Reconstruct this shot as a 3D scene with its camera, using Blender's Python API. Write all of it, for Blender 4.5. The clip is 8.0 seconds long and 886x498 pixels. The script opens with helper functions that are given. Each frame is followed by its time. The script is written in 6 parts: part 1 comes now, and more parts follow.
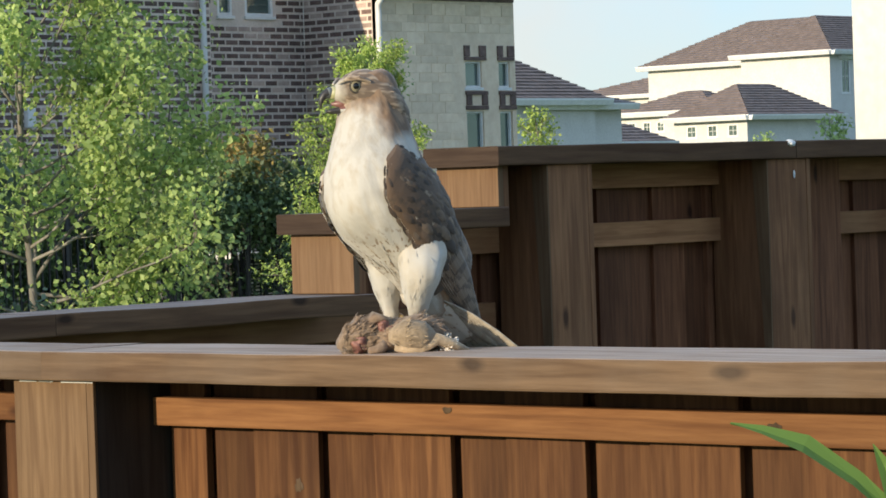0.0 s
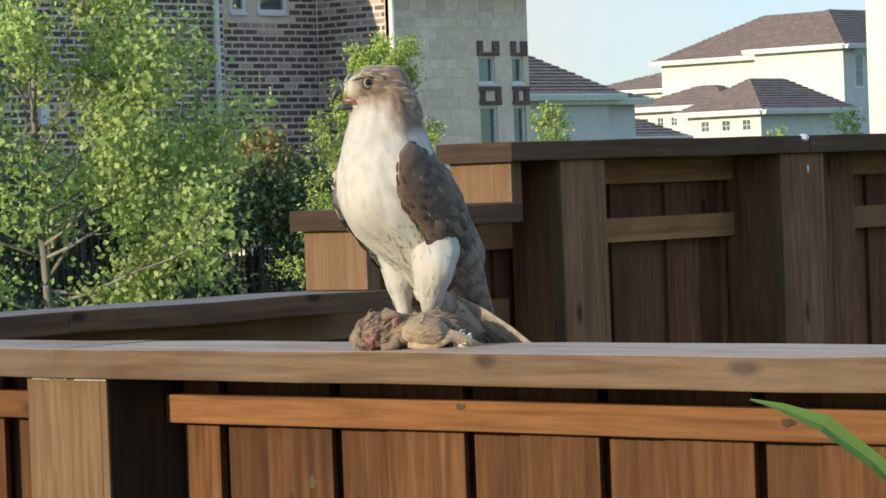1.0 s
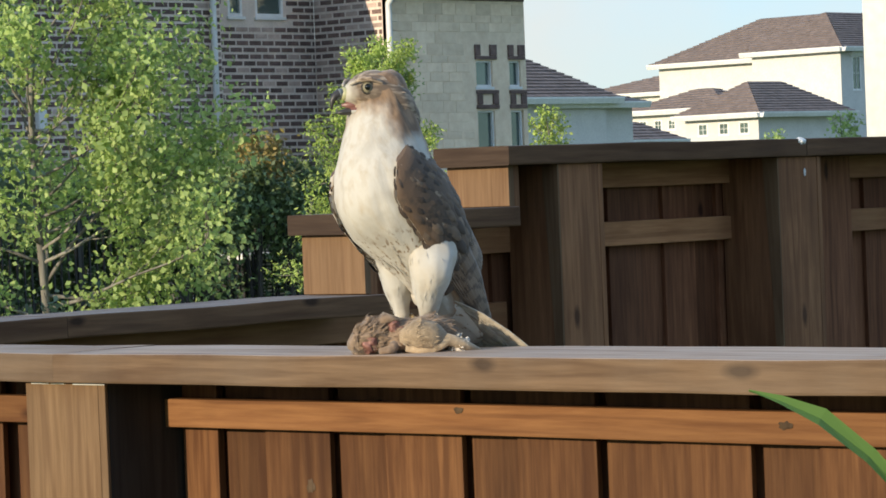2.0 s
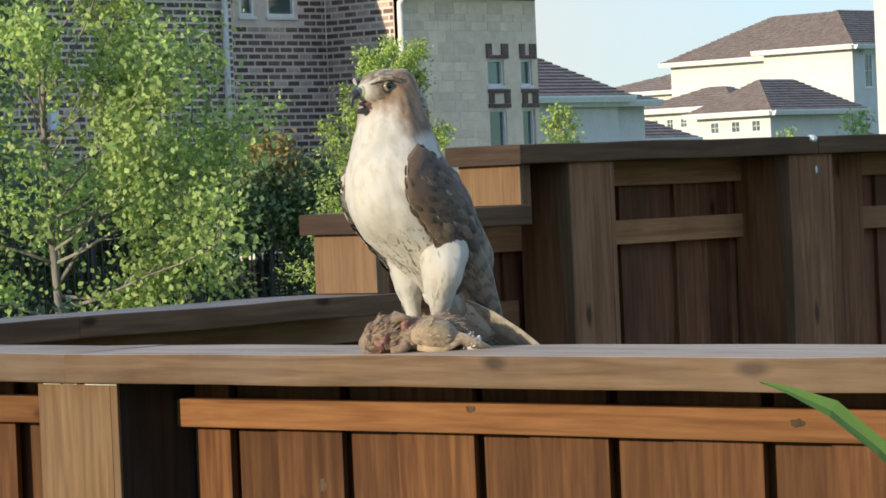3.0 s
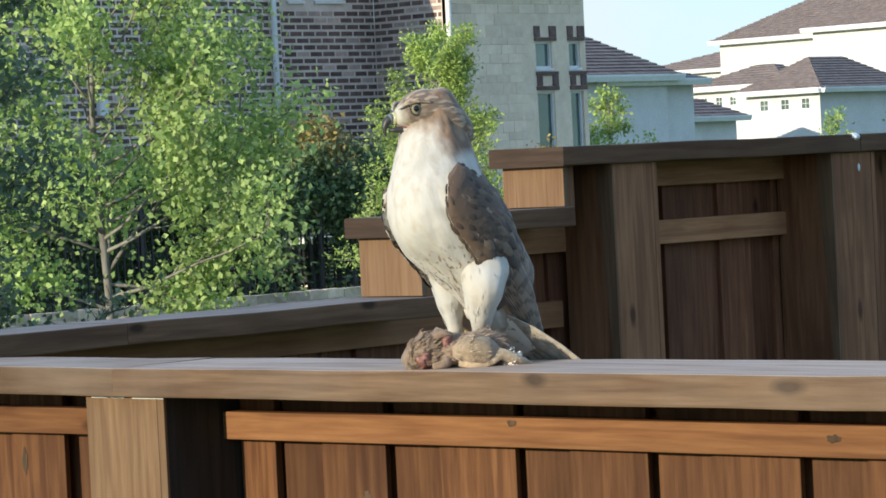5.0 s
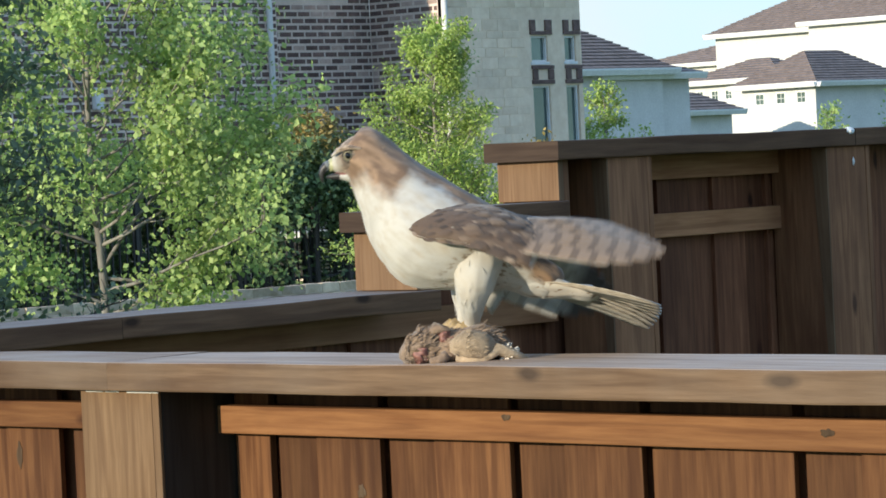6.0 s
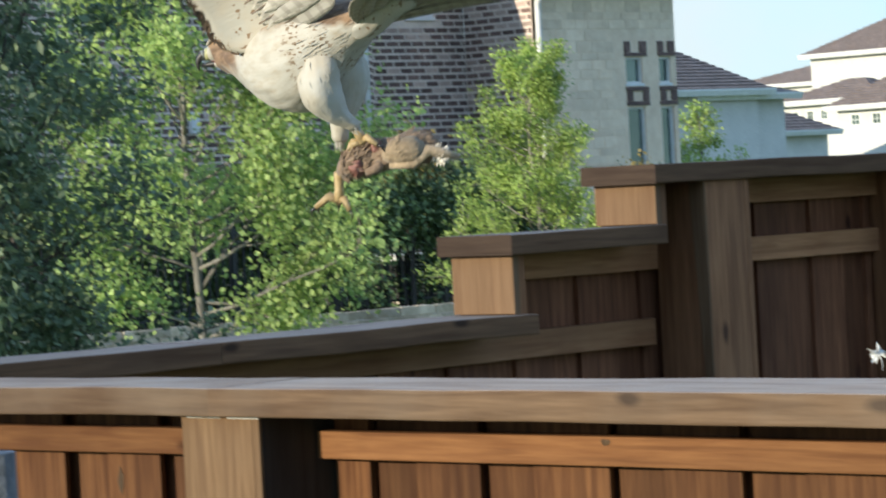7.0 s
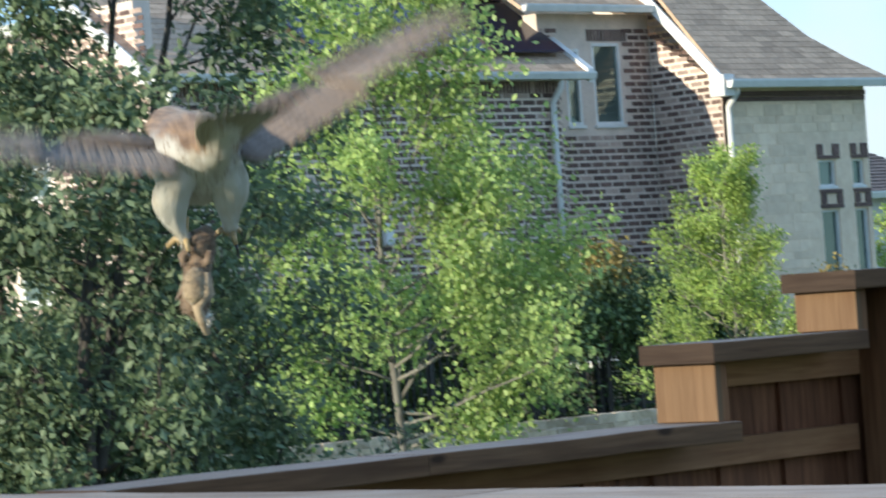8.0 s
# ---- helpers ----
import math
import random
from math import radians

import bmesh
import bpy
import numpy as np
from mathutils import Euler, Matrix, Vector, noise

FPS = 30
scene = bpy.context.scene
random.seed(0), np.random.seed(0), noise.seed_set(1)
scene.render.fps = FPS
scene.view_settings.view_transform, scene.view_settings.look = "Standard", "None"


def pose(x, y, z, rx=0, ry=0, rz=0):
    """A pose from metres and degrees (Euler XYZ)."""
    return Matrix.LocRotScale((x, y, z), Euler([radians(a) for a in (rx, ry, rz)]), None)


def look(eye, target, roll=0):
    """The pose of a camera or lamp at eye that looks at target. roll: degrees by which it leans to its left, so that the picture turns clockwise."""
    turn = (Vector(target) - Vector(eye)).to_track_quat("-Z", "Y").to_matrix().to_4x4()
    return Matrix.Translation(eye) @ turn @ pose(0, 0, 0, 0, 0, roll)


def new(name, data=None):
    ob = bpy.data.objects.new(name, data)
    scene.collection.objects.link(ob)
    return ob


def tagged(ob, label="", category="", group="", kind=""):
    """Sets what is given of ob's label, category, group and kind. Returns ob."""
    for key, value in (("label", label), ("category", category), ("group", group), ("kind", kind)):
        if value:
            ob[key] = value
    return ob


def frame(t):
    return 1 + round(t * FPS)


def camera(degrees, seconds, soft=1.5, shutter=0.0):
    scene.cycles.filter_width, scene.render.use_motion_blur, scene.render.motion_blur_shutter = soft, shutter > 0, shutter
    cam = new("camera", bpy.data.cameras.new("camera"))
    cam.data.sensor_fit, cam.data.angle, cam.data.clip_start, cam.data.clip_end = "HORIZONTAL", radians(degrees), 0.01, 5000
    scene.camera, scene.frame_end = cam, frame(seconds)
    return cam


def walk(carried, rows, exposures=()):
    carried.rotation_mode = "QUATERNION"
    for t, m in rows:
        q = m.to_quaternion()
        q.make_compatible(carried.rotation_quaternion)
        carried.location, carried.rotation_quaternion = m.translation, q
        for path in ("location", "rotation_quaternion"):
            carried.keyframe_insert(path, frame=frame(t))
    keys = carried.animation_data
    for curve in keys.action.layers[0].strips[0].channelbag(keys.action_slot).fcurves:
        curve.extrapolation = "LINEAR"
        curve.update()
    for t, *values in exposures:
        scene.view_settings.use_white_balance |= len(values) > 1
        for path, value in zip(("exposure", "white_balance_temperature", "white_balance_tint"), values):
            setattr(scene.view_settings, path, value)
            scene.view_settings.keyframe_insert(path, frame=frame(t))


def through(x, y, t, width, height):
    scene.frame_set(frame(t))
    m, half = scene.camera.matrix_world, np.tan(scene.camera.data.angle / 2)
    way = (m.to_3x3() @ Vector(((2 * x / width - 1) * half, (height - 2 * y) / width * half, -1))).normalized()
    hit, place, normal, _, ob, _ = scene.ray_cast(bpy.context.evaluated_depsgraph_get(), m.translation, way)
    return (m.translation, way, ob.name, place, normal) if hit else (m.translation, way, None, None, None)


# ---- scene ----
cam = camera(15.56, 8.0, 1.7, 0.4)


def aim(yaw, pitch, roll, x, y, z):
    """A camera pose: yaw from +y towards -x, pitch above the horizon, roll, all in degrees, and the eye."""
    a, b = radians(yaw), radians(pitch)
    ahead = Vector((-math.sin(a) * math.cos(b), math.cos(a) * math.cos(b), math.sin(b)))
    return look((x, y, z), Vector((x, y, z)) + ahead, roll)


PATH = [
    (0.0, 42.00, -1.00, -1.93, 4.807, -4.066, 1.877),
    (0.5, 42.07, -1.00, -2.04, 4.810, -4.068, 1.878),
    (1.0, 42.25, -1.07, -2.13, 4.804, -4.060, 1.878),
    (1.5, 42.14, -1.02, -2.18, 4.811, -4.069, 1.879),
    (3.0, 42.43, -1.01, -2.48, 4.815, -4.068, 1.878),
    (3.5, 42.36, -1.10, -2.51, 4.820, -4.069, 1.875),
    (4.0, 42.45, -0.96, -2.49, 4.820, -4.070, 1.878),
    (4.5, 42.43, -0.94, -2.41, 4.825, -4.071, 1.878),
    (4.6, 43.66, -1.32, -2.79, 4.872, -4.099, 1.945),
    (5.0, 43.33, -1.35, -2.82, 4.881, -4.111, 1.947),
    (6.3, 43.27, -1.50, -2.83, 4.887, -4.113, 1.948),
    (6.5, 43.50, -1.51, -2.88, 4.883, -4.110, 1.948),
    (6.7, 43.94, -1.46, -2.91, 4.885, -4.115, 1.948),
    (7.0, 44.92, -0.99, -3.12, 4.890, -4.126, 1.955),
    (7.2, 45.51, -0.54, -3.28, 4.915, -4.158, 1.957),
    (7.5, 45.96, -0.19, -3.42, 4.935, -4.184, 1.960),
    (7.8, 47.41, 0.66, -3.81, 4.952, -4.211, 1.961),
    (8.0, 48.21, 1.12, -4.14, 4.943, -4.209, 1.967),
]
# the picture opens up a little once the bird stirs
walk(cam, [(r[0], aim(*r[1:])) for r in PATH], [(0.0, 2.06, 7150, 9), (4.5, 2.06, 6900, 7), (5.0, 2.2, 6500, 6), (6.5, 2.18, 6450, 6), (6.7, 1.98, 6450, 6), (6.9, 2.06, 6450, 5), (7.1, 2.24, 6450, 5), (8.0, 2.26, 6400, 4)])

# ---- light ----
world = bpy.data.worlds.new("sky_world")
scene.world = world
world.use_nodes = True
wn = world.node_tree
sky = wn.nodes.new("ShaderNodeTexSky")
sky.sky_type = "NISHITA"
sky.sun_disc = False
SUN_EL, SUN_AZ = 12.0, 184.5
sky.sun_elevation, sky.sun_rotation = radians(SUN_EL), radians(SUN_AZ)
sky.air_density, sky.dust_density, sky.ozone_density = 1.0, 0.2, 1.5
soft_sky = wn.nodes.new("ShaderNodeGamma")
soft_sky.inputs[1].default_value = 0.22
wn.links.new(sky.outputs[0], soft_sky.inputs[0])
cool_sky = wn.nodes.new("ShaderNodeHueSaturation")
cool_sky.inputs["Saturation"].default_value = 2.2
wn.links.new(soft_sky.outputs[0], cool_sky.inputs["Color"])
tint = wn.nodes.new("ShaderNodeMix")
tint.data_type, tint.blend_type = "RGBA", "MULTIPLY"
tint.inputs[0].default_value, tint.inputs[7].default_value = 1.0, (0.56, 0.77, 1.12, 1)
wn.links.new(cool_sky.outputs[0], tint.inputs[6])
puff = wn.nodes.new("ShaderNodeTexNoise")
puff.inputs["Scale"].default_value, puff.inputs["Detail"].default_value = 9.0, 6
puff_at = wn.nodes.new("ShaderNodeTexCoord")
wn.links.new(puff_at.outputs["Generated"], puff.inputs["Vector"])
puff_share = wn.nodes.new("ShaderNodeMapRange")
for k, v in ((1, 0.47), (2, 0.72), (3, 0.0), (4, 0.75)):
    puff_share.inputs[k].default_value = v
wn.links.new(puff.outputs["Fac"], puff_share.inputs[0])
clouded = wn.nodes.new("ShaderNodeMix")
clouded.data_type = "RGBA"
wn.links.new(puff_share.outputs[0], clouded.inputs[0])
wn.links.new(tint.outputs[2], clouded.inputs[6])
clouded.inputs[7].default_value = (1.05, 1.08, 1.1, 1)
wn.links.new(clouded.outputs[2], wn.nodes["Background"].inputs[0])
wn.nodes["Background"].inputs[1].default_value = 0.185
sun = new("sun", bpy.data.lights.new("sun", "SUN"))
sun.data.energy, sun.data.angle, sun.data.color = 1.3, radians(0.6), (1.0, 0.88, 0.7)
sd = Vector((math.sin(radians(SUN_AZ)) * math.cos(radians(SUN_EL)), math.cos(radians(SUN_AZ)) * math.cos(radians(SUN_EL)), math.sin(radians(SUN_EL))))
sun.matrix_world = look(sd * 60, (0, 0, 0))

# ---- materials ----
def material(name, dark, light, scale=6.0, rough=0.75, bump=0.3, metal=0.0, stretch=(1, 1, 1), coarse=0.9, vary=0.15, detail=6.0, island=False, dist=0.01, sheen=0.0):
    """A surface of two tones: grain at one scale, blotches at a larger one, relief, and a shift from piece to piece."""
    m = bpy.data.materials.new(name)
    m.use_nodes = True
    nt = m.node_tree
    n, link = nt.nodes, nt.links.new
    b = n["Principled BSDF"]
    tc = n.new("ShaderNodeTexCoord")
    info = n.new("ShaderNodeNewGeometry") if island else n.new("ShaderNodeObjectInfo")
    rnd = info.outputs["Random Per Island"] if island else info.outputs["Random"]
    shift = n.new("ShaderNodeVectorMath")
    shift.operation = "MULTIPLY_ADD"
    comb = n.new("ShaderNodeCombineXYZ")
    for i in range(3):
        link(rnd, comb.inputs[i])
    link(comb.outputs[0], shift.inputs[0])
    shift.inputs[1].default_value = (37.0, 19.0, 53.0)
    link(tc.outputs["Object"], shift.inputs[2])
    mp = n.new("ShaderNodeMapping")
    mp.inputs["Scale"].default_value = stretch
    link(shift.outputs[0], mp.inputs["Vector"])
    fine = n.new("ShaderNodeTexNoise")
    fine.inputs["Scale"].default_value = scale
    fine.inputs["Detail"].default_value = detail
    fine.inputs["Roughness"].default_value = 0.62
    link(mp.outputs[0], fine.inputs["Vector"])
    ramp = n.new("ShaderNodeValToRGB")
    ramp.color_ramp.elements[0].position, ramp.color_ramp.elements[1].position = 0.32, 0.68
    ramp.color_ramp.elements[0].color = (*dark, 1)
    ramp.color_ramp.elements[1].color = (*light, 1)
    link(fine.outputs["Fac"], ramp.inputs[0])
    big = n.new("ShaderNodeTexNoise")
    big.inputs["Scale"].default_value = scale * 0.13
    big.inputs["Detail"].default_value = 3
    link(mp.outputs[0], big.inputs["Vector"])
    val = n.new("ShaderNodeMapRange")
    val.inputs[1].default_value, val.inputs[2].default_value = 0.3, 0.7
    val.inputs[3].default_value, val.inputs[4].default_value = coarse, 2 - coarse
    link(big.outputs["Fac"], val.inputs[0])
    sp = n.new("ShaderNodeMapRange")
    sp.inputs[3].default_value, sp.inputs[4].default_value = 1 - vary, 1 + vary
    link(rnd, sp.inputs[0])
    mul = n.new("ShaderNodeMath")
    mul.operation = "MULTIPLY"
    link(val.outputs[0], mul.inputs[0])
    link(sp.outputs[0], mul.inputs[1])
    hsv = n.new("ShaderNodeHueSaturation")
    link(ramp.outputs[0], hsv.inputs["Color"])
    link(mul.outputs[0], hsv.inputs["Value"])
    link(hsv.outputs[0], b.inputs["Base Color"])
    b.inputs["Roughness"].default_value = rough
    b.inputs["Metallic"].default_value = metal
    if sheen:
        b.inputs["Sheen Weight"].default_value = sheen
    if bump:
        bp = n.new("ShaderNodeBump")
        bp.inputs["Strength"].default_value = bump
        bp.inputs["Distance"].default_value = dist
        link(fine.outputs["Fac"], bp.inputs["Height"])
        link(bp.outputs[0], b.inputs["Normal"])
    return m


def wood(name, dark, light, axis, rough=0.7, vary=0.2, knots=True, worn=0.0, face="y"):
    """Stained timber: grain along an axis, dark knots, and greyed blotches where it is worn."""
    st = [14.0, 14.0, 14.0]
    st["xyz".index(axis)] = 0.9
    m = material(name, dark, light, 5.0, rough, 0.35, 0, st, 0.85, vary, 8.0, False, 0.004)
    nt = m.node_tree
    n, link = nt.nodes, nt.links.new
    b = n["Principled BSDF"]
    b.inputs["Specular IOR Level"].default_value = 0.2
    src = b.inputs["Base Color"].links[0].from_socket
    vec = [k for k in n if k.type == "VECT_MATH"][0].outputs[0]
    if knots:
        flat = [k for k in "xyz" if k != face]
        sp = n.new("ShaderNodeSeparateXYZ")
        link(vec, sp.inputs[0])
        mp = n.new("ShaderNodeCombineXYZ")
        for k, ax in enumerate(flat):
            sc = n.new("ShaderNodeMath")
            sc.operation = "MULTIPLY"
            sc.inputs[1].default_value = 3.6 if ax == axis else 9.0
            link(sp.outputs["xyz".index(ax)], sc.inputs[0])
            link(sc.outputs[0], mp.inputs[k])
        wob = n.new("ShaderNodeTexNoise")
        wob.inputs["Scale"].default_value = 9
        link(vec, wob.inputs["Vector"])
        add = n.new("ShaderNodeVectorMath")
        add.operation = "MULTIPLY_ADD"
        link(wob.outputs["Color"], add.inputs[0])
        add.inputs[1].default_value = (0.16, 0.16, 0.16)
        link(mp.outputs[0], add.inputs[2])
        vo = n.new("ShaderNodeTexVoronoi")
        vo.voronoi_dimensions = "2D"
        vo.inputs["Scale"].default_value = 1.0
        link(add.outputs[0], vo.inputs["Vector"])
        kr = n.new("ShaderNodeMapRange")
        kr.inputs[1].default_value, kr.inputs[2].default_value = 0.06, 0.15
        kr.inputs[3].default_value, kr.inputs[4].default_value = 0.88, 0.0
        link(vo.outputs["Distance"], kr.inputs[0])
        some = n.new("ShaderNodeMath")
        some.operation = "GREATER_THAN"
        cell = n.new("ShaderNodeSeparateColor")
        link(vo.outputs["Color"], cell.inputs[0])
        link(cell.outputs[0], some.inputs[0])
        some.inputs[1].default_value = 0.74
        both = n.new("ShaderNodeMath")
        both.operation = "MULTIPLY"
        link(kr.outputs[0], both.inputs[0])
        link(some.outputs[0], both.inputs[1])
        mix = n.new("ShaderNodeMix")
        mix.data_type = "RGBA"
        link(both.outputs[0], mix.inputs[0])
        link(src, mix.inputs[6])
        mix.inputs[7].default_value = (dark[0] * 0.25, dark[1] * 0.22, dark[2] * 0.25, 1)
        src = mix.outputs[2]
    # broad bands of early and late growth, bent along the grain
    ring = n.new("ShaderNodeTexNoise")
    ring.inputs["Scale"].default_value, ring.inputs["Detail"].default_value, ring.inputs["Distortion"].default_value = 1.0, 2, 1.2
    rm = n.new("ShaderNodeMapping")
    rs = [26.0, 26.0, 26.0]
    rs["xyz".index(axis)] = 1.6
    rm.inputs["Scale"].default_value = rs
    link(vec, rm.inputs["Vector"])
    link(rm.outputs[0], ring.inputs["Vector"])
    rr = n.new("ShaderNodeMapRange")
    rr.inputs[1].default_value, rr.inputs[2].default_value, rr.inputs[4].default_value = 0.5, 0.62, 0.5
    link(ring.outputs["Fac"], rr.inputs[0])
    mix = n.new("ShaderNodeMix")
    mix.data_type = "RGBA"
    link(rr.outputs[0], mix.inputs[0])
    link(src, mix.inputs[6])
    mix.inputs[7].default_value = (dark[0] * 0.7, dark[1] * 0.62, dark[2] * 0.6, 1)
    src = mix.outputs[2]
    st2 = n.new("ShaderNodeTexNoise")
    st2.inputs["Scale"].default_value, st2.inputs["Detail"].default_value = 2.3, 6
    link(vec, st2.inputs["Vector"])
    sr = n.new("ShaderNodeMapRange")
    sr.inputs[1].default_value, sr.inputs[2].default_value, sr.inputs[4].default_value = 0.54, 0.72, 0.6
    link(st2.outputs["Fac"], sr.inputs[0])
    mix = n.new("ShaderNodeMix")
    mix.data_type = "RGBA"
    link(sr.outputs[0], mix.inputs[0])
    link(src, mix.inputs[6])
    mix.inputs[7].default_value = (dark[0] * 0.6, dark[1] * 0.55, dark[2] * 0.55, 1)
    src = mix.outputs[2]
    if worn:
        wn2 = n.new("ShaderNodeTexNoise")
        wn2.inputs["Scale"].default_value = 3.1
        wn2.inputs["Detail"].default_value = 5
        link(vec, wn2.inputs["Vector"])
        wr = n.new("ShaderNodeMapRange")
        wr.inputs[1].default_value, wr.inputs[2].default_value = 0.45, 0.75
        wr.inputs[4].default_value = worn
        link(wn2.outputs["Fac"], wr.inputs[0])
        mix = n.new("ShaderNodeMix")
        mix.data_type = "RGBA"
        link(wr.outputs[0], mix.inputs[0])
        link(src, mix.inputs[6])
        mix.inputs[7].default_value = (light[0] * 1.0 + 0.02, light[1] * 1.12 + 0.02, light[2] * 1.25 + 0.02, 1)
        src = mix.outputs[2]
    link(src, b.inputs["Base Color"])
    return m


def leaf_material(name, dark, light, through=0.35):
    """Leaves: two greens mixed from leaf to leaf, a soft gloss, some light shining through."""
    m = bpy.data.materials.new(name)
    m.use_nodes = True
    nt = m.node_tree
    n, link = nt.nodes, nt.links.new
    b = n["Principled BSDF"]
    geo = n.new("ShaderNodeNewGeometry")
    ramp = n.new("ShaderNodeValToRGB")
    ramp.color_ramp.elements[0].color = (*dark, 1)
    ramp.color_ramp.elements[1].color = (*light, 1)
    link(geo.outputs["Random Per Island"], ramp.inputs[0])
    tc = n.new("ShaderNodeTexCoord")
    no = n.new("ShaderNodeTexNoise")
    no.inputs["Scale"].default_value = 1.6
    link(tc.outputs["Object"], no.inputs["Vector"])
    mr = n.new("ShaderNodeMapRange")
    mr.inputs[1].default_value, mr.inputs[2].default_value = 0.3, 0.7
    mr.inputs[3].default_value, mr.inputs[4].default_value = 0.7, 1.25
    link(no.outputs["Fac"], mr.inputs[0])
    hsv = n.new("ShaderNodeHueSaturation")
    link(ramp.outputs[0], hsv.inputs["Color"])
    link(mr.outputs[0], hsv.inputs["Value"])
    link(hsv.outputs[0], b.inputs["Base Color"])
    b.inputs["Roughness"].default_value = 0.58
    tr = n.new("ShaderNodeBsdfTranslucent")
    link(hsv.outputs[0], tr.inputs["Color"])
    mx = n.new("ShaderNodeMixShader")
    mx.inputs[0].default_value = through
    link(b.outputs[0], mx.inputs[1])
    link(tr.outputs[0], mx.inputs[2])
    link(mx.outputs[0], n["Material Output"].inputs["Surface"])
    return m


W_BOARD = wood("cedar_board", (0.068, 0.026, 0.0095), (0.138, 0.062, 0.0245), "z", vary=0.28)
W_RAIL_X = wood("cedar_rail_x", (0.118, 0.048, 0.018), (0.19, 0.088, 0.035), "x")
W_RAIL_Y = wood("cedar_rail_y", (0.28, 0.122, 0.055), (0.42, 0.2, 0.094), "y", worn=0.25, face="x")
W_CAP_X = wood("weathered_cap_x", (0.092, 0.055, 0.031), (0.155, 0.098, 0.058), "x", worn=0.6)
W_CAP_TOP = wood("worn_skylit_cap_top", (0.3, 0.21, 0.15), (0.46, 0.35, 0.265), "x", knots=False, worn=0.6, face="z")
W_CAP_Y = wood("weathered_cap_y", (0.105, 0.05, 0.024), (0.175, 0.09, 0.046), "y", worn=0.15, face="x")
W_CAP_TOP_Y = wood("grey_cap_top", (0.15, 0.12, 0.1), (0.25, 0.21, 0.18), "y", knots=False, worn=0.4, face="z")
W_END_GRAIN = wood("dark_end_grain", (0.04, 0.024, 0.016), (0.07, 0.045, 0.03), "x", knots=False, face="y")
W_KNOT = wood("dark_knot", (0.045, 0.028, 0.016), (0.1, 0.064, 0.038), "z", knots=False)
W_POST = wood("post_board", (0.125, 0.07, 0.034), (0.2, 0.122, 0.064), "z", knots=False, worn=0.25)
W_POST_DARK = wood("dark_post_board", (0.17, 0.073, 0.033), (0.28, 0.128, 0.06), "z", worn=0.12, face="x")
# darker copy of the post timber: shade and stain put into the colour
W_POST_SHADE = wood("shaded_side_board", (0.02, 0.015, 0.012), (0.036, 0.028, 0.022), "z", knots=False, worn=0.2, face="x")
W_END = wood("end_board", (0.145, 0.083, 0.043), (0.19, 0.115, 0.063), "z", knots=False, vary=0.05)
W_DARK = wood("dark_board", (0.125, 0.047, 0.023), (0.235, 0.096, 0.047), "z", vary=0.3, face="x")
M_BRICK = material("brick_face", (0.095, 0.06, 0.052), (0.19, 0.122, 0.104), 9, 0.85, 0.4, 0, (1, 1, 1), 0.8, 0.3, 5, True)
M_BRICK_LIGHT = material("pale_brick_face", (0.36, 0.26, 0.22), (0.5, 0.38, 0.32), 9, 0.85, 0.4, 0, (1, 1, 1), 0.85, 0.2, 5, True)
M_MORTAR = material("mortar", (0.72, 0.59, 0.5), (0.84, 0.71, 0.61), 30, 0.95, 0.3)
M_STONE = material("pale_limestone", (0.78, 0.6, 0.43), (0.9, 0.73, 0.55), 7, 0.9, 0.4, 0, (1, 1, 1), 0.9, 0.08)
M_WALLSTONE = material("garden_stone", (0.46, 0.35, 0.24), (0.68, 0.55, 0.41), 8, 0.9, 0.6, 0, (1, 1, 1), 0.75, 0.3)
M_SHINGLE = material("grey_shingle", (0.42, 0.29, 0.195), (0.55, 0.4, 0.28), 12, 0.9, 0.4, 0, (1, 1, 1), 0.85, 0.16, 6, True)
M_TILE = material("brown_roof_tile", (0.165, 0.127, 0.111), (0.235, 0.185, 0.163), 3, 0.8, 0.4, 0, (1, 1, 1), 0.9, 0.12, 6, True)
M_WHITE = material("white_trim_paint", (0.66, 0.66, 0.64), (0.78, 0.78, 0.76), 5, 0.5, 0.1, 0, (1, 1, 1), 0.95, 0.03)
M_STUCCO = material("cream_stucco", (0.56, 0.55, 0.515), (0.66, 0.65, 0.615), 9, 0.9, 0.3, 0, (1, 1, 1), 0.95, 0.03)
M_GLASS = material("window_glass", (0.1, 0.14, 0.125), (0.16, 0.21, 0.19), 1, 0.05, 0.0, 0.45)
M_SOLAR = material("solar_panel_glass", (0.008, 0.012, 0.03), (0.015, 0.02, 0.045), 3, 0.12, 0.0)
M_GRASS = material("lawn", (0.05, 0.09, 0.022), (0.12, 0.18, 0.05), 4, 0.9, 0.6, 0, (1, 1, 1), 0.7, 0.0)
M_IRON = material("black_iron", (0.012, 0.012, 0.012), (0.025, 0.025, 0.025), 20, 0.45, 0.1)
M_BARK = material("grey_bark", (0.130, 0.117, 0.098), (0.273, 0.254, 0.221), 14, 0.9, 0.7, 0, (1, 1, 0.25))
M_BARK_DARK = material("dark_bark", (0.04, 0.034, 0.03), (0.1, 0.088, 0.075), 14, 0.9, 0.7, 0, (1, 1, 0.25))
L_BRIGHT = leaf_material("spring_leaf", (0.225, 0.34, 0.1), (0.54, 0.66, 0.24), 0.45)
L_DARK = leaf_material("oak_leaf", (0.09, 0.135, 0.07), (0.21, 0.275, 0.15), 0.28)
L_FEATHERY = leaf_material("cypress_leaf", (0.25, 0.36, 0.08), (0.5, 0.61, 0.17), 0.4)
L_HEDGE = leaf_material("hedge_leaf", (0.07, 0.11, 0.045), (0.2, 0.28, 0.11), 0.25)
